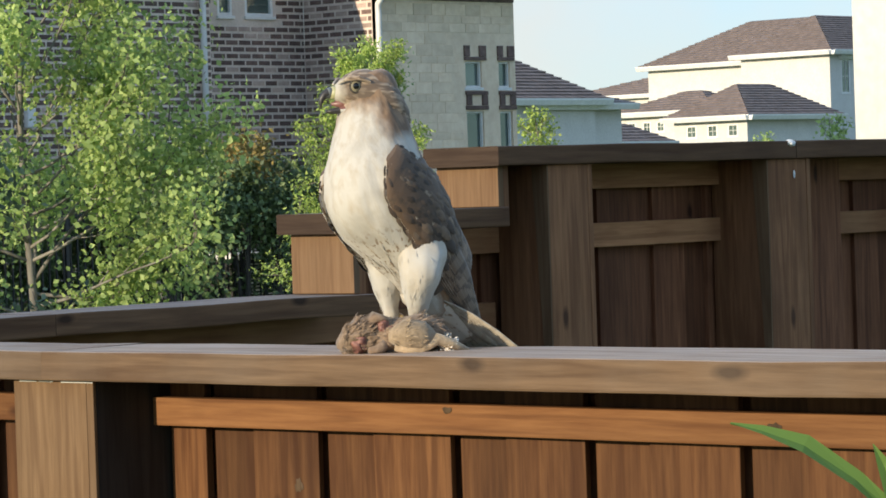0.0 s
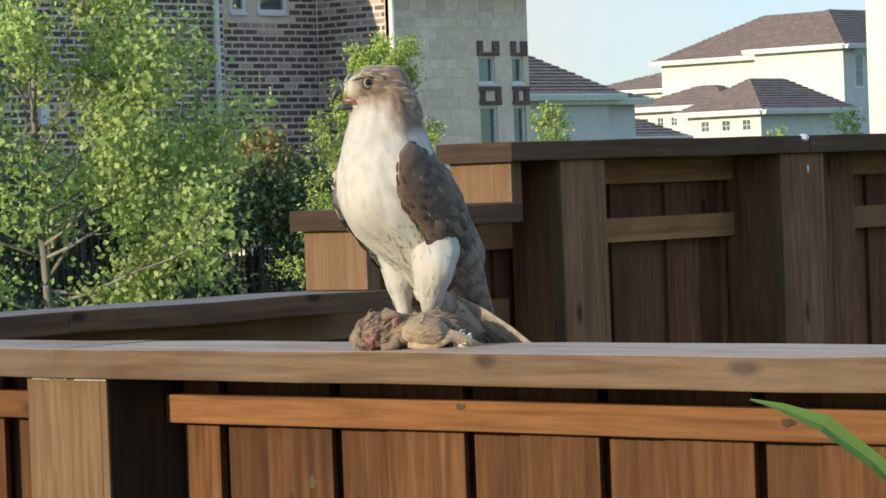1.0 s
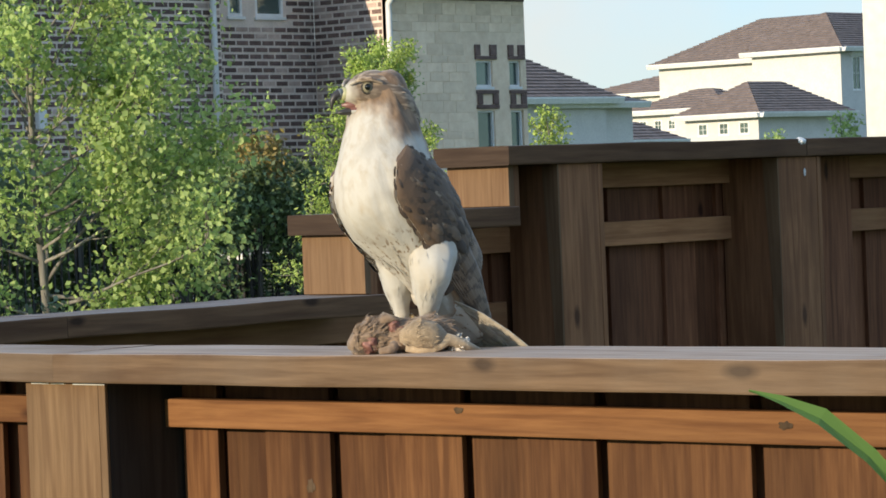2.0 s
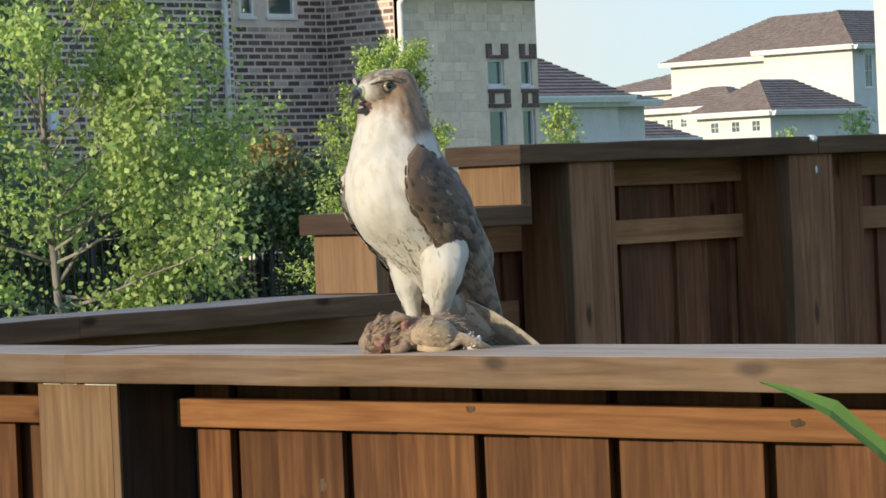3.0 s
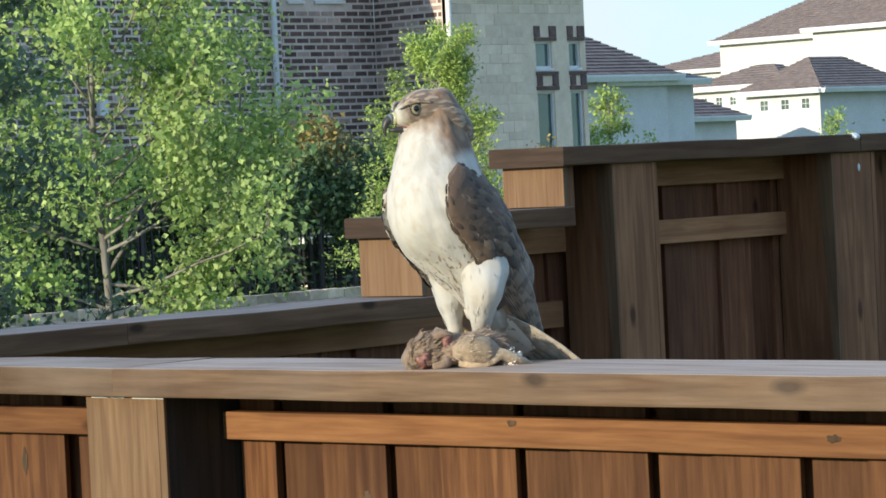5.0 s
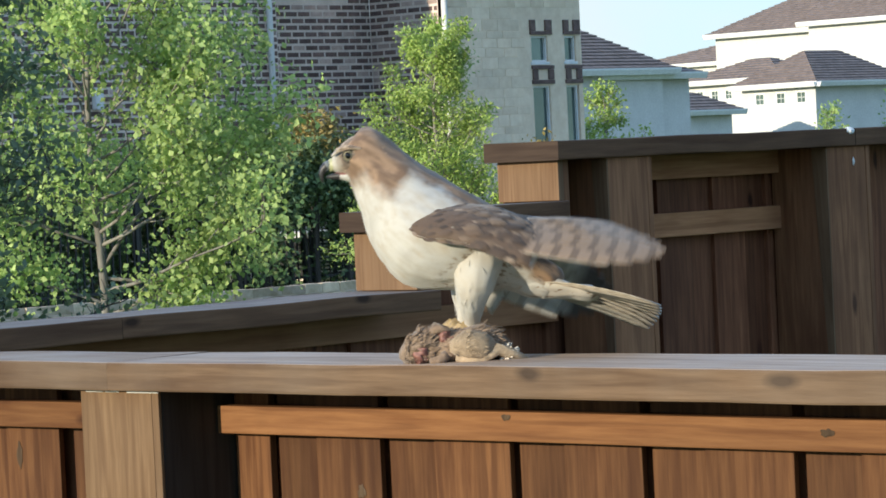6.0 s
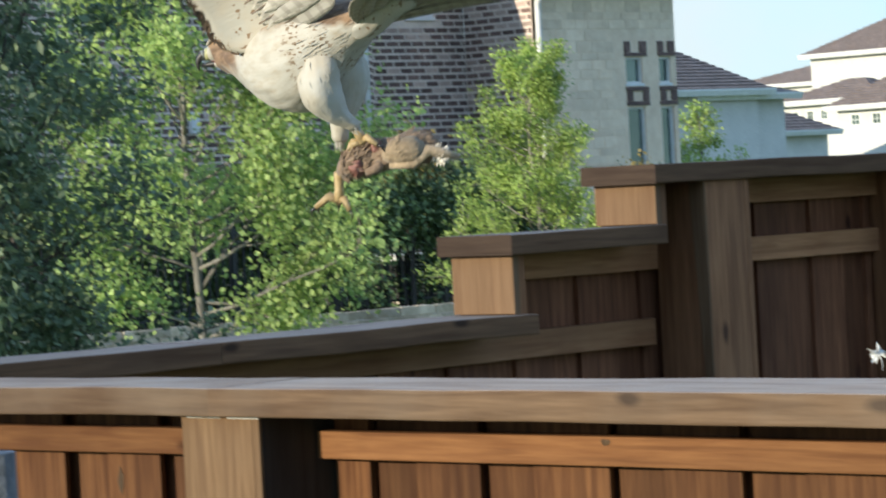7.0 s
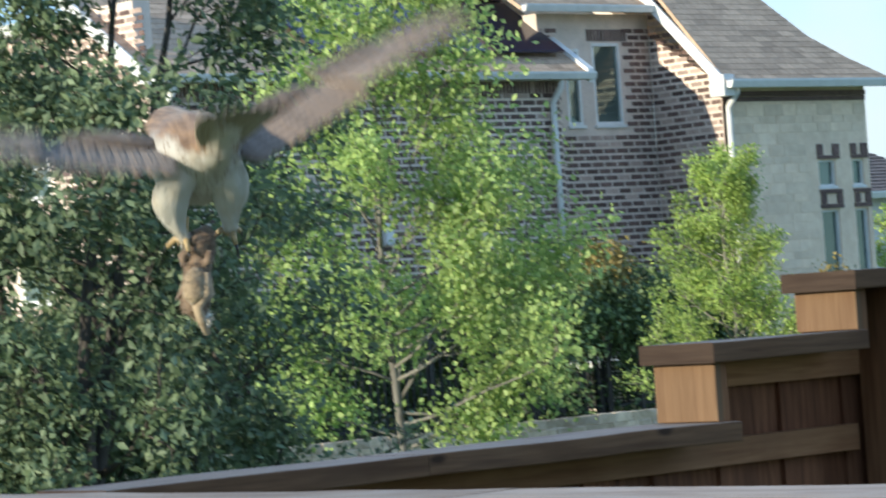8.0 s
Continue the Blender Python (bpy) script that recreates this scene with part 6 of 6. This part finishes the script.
def build_down():
    d = thing("feather", (1.2, 0.3, 1.7), "small white downy feather drifting loose", "feather")
    bm = bmesh.new()
    rnd = random.Random(2)
    for k in range(26):
        a = Vector((rnd.gauss(0, 1), rnd.gauss(0, 1), rnd.gauss(0, 1))).normalized()
        tuft(bm, Vector((0, 0, 0)) + a * 0.003, a, a.orthogonal(), rnd.uniform(0.008, 0.016), 0.006, 0, 0.4)
    part("barbs", bm, M_DOWN, d)
    bm = bmesh.new()
    tube(bm, [(0, 0, 0), (0.012, 0.002, -0.01), (0.02, 0.0, -0.022)], [0.0009, 0.0007, 0.0003], 5)
    part("quill", bm, M_DOWN, d)
    return d


DOWN_FEATHER = build_down()

# ---- what moves: where the bird, its prey and a loose feather are, second by second ----
BODY = [
    (0.0, 0.903, 0.125, 1.853, -0.133, -0.258, 0.957, -0.029, 0.967, 0.254),
    (1.7, 0.903, 0.125, 1.853, -0.133, -0.258, 0.957, -0.029, 0.967, 0.254),
    (2.8, 0.903, 0.125, 1.853, -0.133, -0.258, 0.957, -0.029, 0.967, 0.254),
    (4.5, 0.903, 0.125, 1.853, -0.133, -0.258, 0.957, -0.029, 0.967, 0.254),
    (4.6, 0.903, 0.125, 1.853, -0.133, -0.258, 0.957, -0.029, 0.967, 0.254),
    (5.2, 0.903, 0.125, 1.853, -0.133, -0.258, 0.957, -0.029, 0.967, 0.254),
    (5.8, 0.914, 0.134, 1.829, -0.466, -0.497, 0.732, 0.072, 0.775, 0.628),
    (6.3, 0.93, 0.057, 1.80, -0.765, -0.59, 0.26, 0.26, -0.1, 0.95),
    (6.4, 0.869, 0.029, 1.887, -0.75, -0.58, 0.31, 0.3, -0.1, 0.95),
    (6.5, 0.833, 0.023, 1.942, -0.873, -0.446, 0.198, 0.209, 0.064, 0.976),
    (6.6, 0.775, -0.011, 2.003, -0.98, -0.17, 0.101, 0.003, 0.14, 0.99),
    (6.7, 0.747, 0.029, 2.076, -0.971, -0.233, 0.051, -0.237, 0.107, 0.966),
    (6.8, 0.691, 0.04, 2.147, -0.933, -0.345, 0.101, -0.104, 0.106, 0.989),
    (6.9, 0.577, -0.008, 2.215, -0.929, -0.35, 0.121, -0.07, 0.071, 0.995),
    (7.0, 0.485, -0.038, 2.229, -0.985, 0.031, -0.12, -0.09, 0.035, 0.995),
    (7.1, 0.412, -0.029, 2.263, -0.985, -0.018, -0.16, -0.14, 0, 0.99),
    (7.2, 0.315, -0.045, 2.271, -0.987, -0.15, 0.05, 0, 0, 1),
    (7.3, 0.249, -0.015, 2.317, -0.966, 0.239, 0.101, 0, 0, 1),
    (7.5, 0.125, 0.055, 2.385, -0.963, 0.091, 0.202, 0.157, -0.2, 0.965),
    (7.6, -0.026, -0.013, 2.371, -0.979, 0.025, 0.202, 0.142, -0.135, 0.981),
    (7.7, -0.167, -0.07, 2.369, -0.984, -0.143, 0.104, 0, 0, 1),
    (7.8, -0.263, -0.079, 2.356, -0.95, -0.289, -0.121, -0.067, -0.073, 0.995),
    (7.9, -0.376, -0.085, 2.358, -0.986, 0.103, -0.128, -0.221, 0.062, 0.973),
    (8.0, -0.455, -0.054, 2.333, -0.915, 0.385, 0.121, -0.033, -0.037, 0.999),
]
WINGS = [
    (0.0, 0, 0, 0, 0, 0, 0, 1),
    (1.7, 0, 0, 0, 0, 0, 0, 1),
    (2.8, 0, 0, 0, 0, 0, 0, 1),
    (4.5, 0, 0, 0, 0, 0, 0, 1),
    (4.6, 0, 0, 0, 0, 0, 0, 1),
    (5.2, 0, 0, 0, 0, 0, 0, 1),
    (5.8, 10, 10, 10, 10, 0, 0, 0.9),
    (6.3, 78, 86, 0, 0, -6, 0, 0.03),
    (6.4, 78, 86, 0, 0, 4, 5, 0.05),
    (6.5, 80, 80, -2, -40, 0, 5, 0),
    (6.6, 50, 62, -42, -12, 0, 0, 0),
    (6.7, -4, -52, -46, -30, 0, -6, 0),
    (6.8, -30, -52, -46, -30, 0, -18, 0.03),
    (6.9, -42, -56, -42, -20, 0, -22, 0.12),
    (7.0, 62, 70, -5, -5, 0, -10, 0.15),
    (7.1, 75, 80, -5, -5, 0, 5, 0),
    (7.2, 45, 50, -5, 0, 0, 5, 0),
    (7.3, 8, 5, 0, 5, 0, -5, 0),
    (7.5, -35, -58, -20, -20, 0, -7, 0),
    (7.6, -52, -62, -8, -20, 0, -25, 0.12),
    (7.7, -50, -25, 12, 30, 0, -20, 0.3),
    (7.8, 68, 75, -15, -10, 0, -5, 0.05),
    (7.9, 55, 62, -12, 0, 0, -5, 0),
    (8.0, 6, 24, -5, 0, 0, 2, 0),
]
LEGS = [
    (0.0, 0.943, 0.152, 1.628, 0.872, 0.165, 1.637),
    (1.7, 0.943, 0.152, 1.628, 0.872, 0.165, 1.637),
    (2.8, 0.943, 0.152, 1.628, 0.872, 0.165, 1.637),
    (4.5, 0.943, 0.152, 1.628, 0.872, 0.165, 1.637),
    (4.6, 0.943, 0.152, 1.628, 0.872, 0.165, 1.637),
    (5.2, 0.943, 0.152, 1.628, 0.872, 0.165, 1.637),
    (5.8, 0.943, 0.152, 1.628, 0.872, 0.165, 1.637),
    (6.3, 0.988, 0.079, 1.66, 0.965, 0.153, 1.652),
    (6.4, 0.959, 0.078, 1.665, 0.926, 0.143, 1.657),
    (6.5, 0.926, 0.077, 1.748, 0.861, 0.11, 1.72),
    (6.6, 0.872, 0.047, 1.839, 0.816, 0.09, 1.805),
    (6.7, 0.808, 0.055, 1.935, 0.766, 0.111, 1.914),
    (6.8, 0.729, 0.044, 1.981, 0.702, 0.114, 1.964),
    (6.9, 0.644, 0.025, 2.008, 0.603, 0.08, 1.928),
    (7.0, 0.574, 0.019, 2.045, 0.483, 0.025, 1.937),
    (7.1, 0.47, -0.003, 2.05, 0.376, 0.001, 1.948),
    (7.2, 0.362, -0.029, 2.085, 0.307, 0.015, 2.016),
    (7.3, 0.265, -0.03, 2.115, 0.242, 0.046, 2.081),
    (7.5, 0.099, -0.005, 2.146, 0.139, 0.136, 2.155),
    (7.6, -0.015, -0.03, 2.135, 0.047, 0.137, 2.164),
    (7.7, -0.131, -0.058, 2.116, -0.097, 0.08, 2.148),
    (7.8, -0.234, -0.074, 2.114, -0.247, 0.015, 2.128),
    (7.9, -0.345, -0.076, 2.106, -0.366, 0.006, 2.119),
    (8.0, -0.469, -0.094, 2.139, -0.458, 0.023, 2.153),
]
PREY = [
    (0.0, 0.951, 0.096, 1.629, -0.666, -0.744, 0.04, 0, 0, 1),
    (1.7, 0.951, 0.096, 1.629, -0.666, -0.744, 0.04, 0, 0, 1),
    (2.8, 0.951, 0.096, 1.629, -0.666, -0.744, 0.04, 0, 0, 1),
    (4.5, 0.951, 0.096, 1.629, -0.666, -0.744, 0.04, 0, 0, 1),
    (4.6, 0.951, 0.096, 1.629, -0.666, -0.744, 0.04, 0, 0, 1),
    (5.2, 0.951, 0.096, 1.629, -0.666, -0.744, 0.04, 0, 0, 1),
    (5.8, 0.951, 0.096, 1.629, -0.666, -0.744, 0.04, 0, 0, 1),
    (6.3, 0.976, 0.094, 1.624, -0.727, -0.685, 0.05, 0, 0, 1),
    (6.4, 0.957, 0.103, 1.63, -0.723, -0.683, 0.1, 0, 0, 1),
    (6.5, 0.938, 0.113, 1.685, -0.384, -0.365, 0.848, 0.695, 0.659, 0.287),
    (6.6, 0.897, 0.097, 1.788, -0.338, -0.323, 0.884, 0.671, 0.642, 0.371),
    (6.7, 0.83, 0.103, 1.897, -0.683, -0.658, -0.316, 0.141, 0.136, 0.981),
    (6.8, 0.747, 0.088, 1.978, -0.679, -0.662, -0.316, 0.206, 0.201, 0.958),
    (6.9, 0.667, 0.075, 2.009, -0.695, -0.685, -0.217, 0.205, 0.202, 0.958),
    (7.0, 0.595, 0.068, 2.032, -0.704, -0.702, -0.11, 0.07, 0.07, 0.995),
    (7.1, 0.501, 0.057, 2.028, -0.703, -0.709, 0.055, 0.07, 0.071, 0.995),
    (7.2, 0.379, 0.017, 2.048, -0.496, -0.504, 0.707, 0.496, 0.504, 0.707),
    (7.3, 0.259, -0.008, 2.049, -0.152, -0.155, 0.976, 0.682, 0.698, 0.217),
    (7.5, 0.093, 0.017, 2.073, 0.037, 0.038, 0.999, -0.691, -0.714, 0.11),
    (7.6, -0.021, -0.007, 2.074, 0.365, 0.384, 0.848, -0.584, -0.615, 0.53),
    (7.7, -0.123, -0.02, 2.072, 0.444, 0.475, 0.759, -0.519, -0.555, 0.651),
    (7.8, -0.237, -0.046, 2.069, 0.225, 0.245, 0.943, -0.634, -0.689, 0.351),
    (7.9, -0.348, -0.048, 2.053, 0.07, 0.078, 0.995, -0.667, -0.736, 0.11),
    (8.0, -0.471, -0.064, 2.076, 0.07, 0.078, 0.995, -0.65, -0.728, 0.217),
]
GAZE = [
    (0.0, -0.499, -0.864, 0.06),
    (1.7, -0.499, -0.864, 0.06),
    (2.8, -0.073, -0.997, 0.04),
    (4.5, -0.073, -0.997, 0.04),
    (4.6, -0.45, -0.885, -0.12),
    (5.2, -0.45, -0.885, -0.12),
    (5.8, -0.66, -0.737, -0.148),
    (6.3, -0.688, -0.716, -0.119),
    (6.4, -0.719, -0.679, -0.148),
    (6.5, -0.717, -0.681, -0.148),
    (6.6, -0.719, -0.688, -0.1),
    (6.7, -0.873, -0.416, -0.255),
    (6.8, -0.933, -0.345, -0.101),
    (6.9, -0.931, -0.351, -0.101),
    (7.0, -0.734, -0.662, -0.148),
    (7.1, -0.734, -0.669, -0.119),
    (7.2, -0.925, -0.365, -0.101),
    (7.3, -0.987, 0.129, -0.1),
    (7.5, -0.987, 0.124, -0.1),
    (7.6, -0.988, 0.116, -0.1),
    (7.7, -0.945, -0.252, -0.207),
    (7.8, -0.821, -0.454, -0.346),
    (7.9, -0.902, -0.255, -0.348),
    (8.0, -0.94, 0.081, -0.33),
]
TAIL = [
    (0.0, 32, -8, 8),
    (1.7, 32, -8, 8),
    (2.8, 32, -8, 8),
    (4.5, 32, -8, 8),
    (4.6, 32, -8, 8),
    (5.2, 32, -8, 8),
    (5.8, 32, -8, 8),
    (6.3, 4, 0, 6),
    (6.4, 2, 0, 8),
    (6.5, 45, 0, 12),
    (6.6, 50, 0, 26),
    (6.7, 22, 0, 34),
    (6.8, -22, 0, 8),
    (6.9, -18, 0, 8),
    (7.0, 12, 0, 18),
    (7.1, 25, 0, 10),
    (7.2, 10, 0, 14),
    (7.3, -10, 0, 16),
    (7.5, -6, 0, 10),
    (7.6, -25, 0, 12),
    (7.7, -12, 0, 8),
    (7.8, 28, 0, 9),
    (7.9, 32, 0, 9),
    (8.0, 30, 0, 6),
]
DOWN = [
    (6.3, 1.277, 0.311, 1.702),
    (6.4, 1.292, 0.261, 1.7),
    (6.5, 1.323, 0.224, 1.63),
    (6.6, 1.452, 0.206, 1.593),
    (6.7, 1.562, 0.172, 1.608),
    (6.8, 1.647, 0.117, 1.641),
    (6.9, 1.682, 0.082, 1.652),
    (7.0, 1.708, 0.039, 1.66),
]


def frame_of(ahead, up, at=(0, 0, 0)):
    """A pose whose x axis looks ahead and whose z axis is as near to up as it can be."""
    x = Vector(ahead).normalized()
    y = Vector(up).cross(x).normalized()
    z = x.cross(y)
    m = Matrix((x, y, z)).transposed().to_4x4()
    m.translation = Vector(at)
    return m


def between(rows, t):
    """A row at the time t, by straight lines between rows."""
    if t <= rows[0][0]:
        return rows[0][1:]
    for a, b in zip(rows, rows[1:]):
        if t <= b[0]:
            k = (t - a[0]) / (b[0] - a[0])
            return tuple(u + (v - u) * k for u, v in zip(a[1:], b[1:]))
    return rows[-1][1:]


def blend(a, b, k):
    m = a.to_quaternion().slerp(b.to_quaternion(), k).to_matrix().to_4x4()
    m.translation = a.translation.lerp(b.translation, k)
    return m


FOLD_TURN, FOLD_AT, TUCK = Matrix.Rotation(radians(10), 4, "X"), Vector((0.064, 0.104, -0.05)), radians(25.5)
FOLDED = Matrix(((-math.sin(TUCK), -math.cos(TUCK), 0.0), (0.0, 0.0, 1.0), (-math.cos(TUCK), math.sin(TUCK), 0.0))).to_4x4()


def wing_pose(up, sweep, tilt, close):
    """The pose of the left wing between spread (0) and folded against the body (1)."""
    m = Matrix.Rotation(radians(-tilt), 4, "Y") @ Matrix.Rotation(radians(sweep), 4, "Z") @ Matrix.Rotation(radians(up), 4, "X")
    m.translation = Vector((0.085, 0.062, 0.045))
    n = FOLD_TURN @ FOLDED
    n.translation = FOLD_AT
    return blend(m, n, close)


def turn_z(deg, at):
    m = Matrix.Rotation(radians(deg), 4, "Z")
    m.translation = Vector(at)
    return m


def flight_feather(kind, k, close, flex):
    """The pose of a flight feather on its wing between spread (0) and folded (1)."""
    bend = Matrix.Translation(WRIST) @ Matrix.Rotation(radians(flex), 4, "X") @ Matrix.Translation(-WRIST)
    def tucked(deg, y, sink, fan):
        """Lying along the span under the arm's camber."""
        m = Matrix.Translation((-0.035, 0, -ARM_R)) @ Matrix.Rotation(radians(deg), 4, "Y") @ Matrix.Translation((0, y, ARM_R - sink))
        return m @ Matrix.Rotation(radians(-90 + fan), 4, "Z") @ Matrix.Rotation(radians(3), 4, "Y")
    if kind == "sec":
        half = Matrix.Rotation(radians(flex * 0.04 * k), 4, "X")
        return blend(half @ turn_z(-(1 + 1.3 * k), (-0.07, 0.012 + 0.028 * k, -0.024 + 0.0002 * k)) @ Matrix.Rotation(radians(-6), 4, "Y"), tucked(-25 + 4 * k, 0.06 + 0.004 * k, 0.011 + 0.0012 * k, 3 - k * 0.5), close)
    if kind == "pri":
        return blend(bend @ turn_z(-(13 + 7.4 * k), (-0.045 + 0.005 * k, 0.255 + 0.0125 * k, -0.014 - 0.0009 * k)), tucked(6 + 2.0 * k, 0.075 - 0.004 * k, 0.010 + 0.0008 * k, -1 - 0.2 * k), close)
    return blend(bend @ Matrix.Translation(WRIST - Vector((0, 0, 0.008))), tucked(0, 0.0, 0.06, 90), close)


def mirror(m):
    s = Matrix.Diagonal((1, -1, 1, 1))
    return s @ m @ s


def motions():
    times = sorted({r[0] for r in BODY} | {6.05, 6.18, 6.65, 6.95, 7.75})
    hawk_at = {t: frame_of(between(BODY, t)[3:6], between(BODY, t)[6:9], between(BODY, t)[:3]) for t in times}
    walk(HAWK["hawk"], [(t, hawk_at[t]) for t in times])
    rows = {}

    def add(key, t, m):
        rows.setdefault(key, []).append((t, m))

    for t in times:
        inv = hawk_at[t].inverted()
        turn = inv.to_3x3()
        gaze = turn @ Vector(between(GAZE, t))
        add("head", t, frame_of(gaze, turn @ Vector((0, 0, 1)), (0.19, 0, 0.034)) @ Matrix.Translation((0.0, 0, 0.012)))
        add("jaw", t, pose(0.014, 0, -0.021, 0, 14 if t < 4.55 else 0, 0))
        pit, yaw, fan = between(TAIL, t)
        add("tail", t, pose(-0.175, 0, 0.016, 0, pit, yaw))
        for k in range(N_TAIL):
            u = k - (N_TAIL - 1) / 2
            add(("tf", k), t, turn_z(u * fan * 0.62, (-0.01, -u * 0.006, 0.004 - 0.0012 * abs(u))))
        w = between(WINGS, t)
        for side, sgn in (("L", 1), ("R", -1)):
            up, sweep = (w[0], w[2]) if sgn > 0 else (w[1], w[3])
            fix = (lambda m: m) if sgn > 0 else mirror
            add("wing" + side, t, fix(wing_pose(up, sweep, w[4], w[6])))
            add("tip" + side, t, fix(flight_feather("tip", 0, w[6], w[5])))
            add("tc" + side, t, fix(flight_feather("tip", 0, w[6], w[5])))
            for k in range(N_SEC):
                add(("sec" + side, k), t, fix(flight_feather("sec", k, w[6], w[5])))
            for k in range(N_PRI):
                add(("pri" + side, k), t, fix(flight_feather("pri", k, w[6], w[5])))
            lg = between(LEGS, t)
            goal = inv @ Vector(lg[:3] if sgn > 0 else lg[3:])
            hip = Vector((-0.05, 0.042 * sgn, 0.0))
            z = (hip - goal).normalized()
            x = (Vector((1, 0, 0)) - z * z.x).normalized()
            m = Matrix((x, z.cross(x), z)).transposed().to_4x4()
            reach = max(0.0, (goal - hip).length + 0.06 - 0.252)
            m.translation = goal + z * (0.252 + reach)
            add("leg" + side, t, m)
            for k in range(len(HAWK["foot" + side])):
                add(("foot" + side, k), t, pose(0, 0, -reach))
    for key, rs in rows.items():
        walk(HAWK[key[0]][key[1]] if isinstance(key, tuple) else HAWK[key], rs)
    walk(RABBIT, [(r[0], frame_of(r[4:7], r[7:10], r[1:4])) for r in PREY])
    root, ax = Vector((4.0, -2.63, 1.68)), Vector((-0.67, 0.74, -0.02))
    for leaf in SWAYING[:2]:
        walk(leaf, [(t, Matrix.Translation(root) @ Matrix.Rotation(radians(a), 4, ax) @ Matrix.Translation(-root)) for t, a in ((0.0, -4.0), (1.5, 0.0), (3.0, 1.5), (4.0, 1.0), (4.4, 1.0), (4.7, -14.0), (8.0, -16.0))])
    d0 = [(0.0, pose(0.905, 0.13, 1.83)), (5.9, pose(0.905, 0.13, 1.83))]
    d1 = [(r[0], pose(*r[1:4], 60 * k % 80, 25 * k % 70, 40 * k % 85)) for k, r in enumerate(DOWN)]
    walk(DOWN_FEATHER, d0 + d1 + [(8.0, pose(2.35, -0.25, 1.3, 20, 30, 60))])


motions()
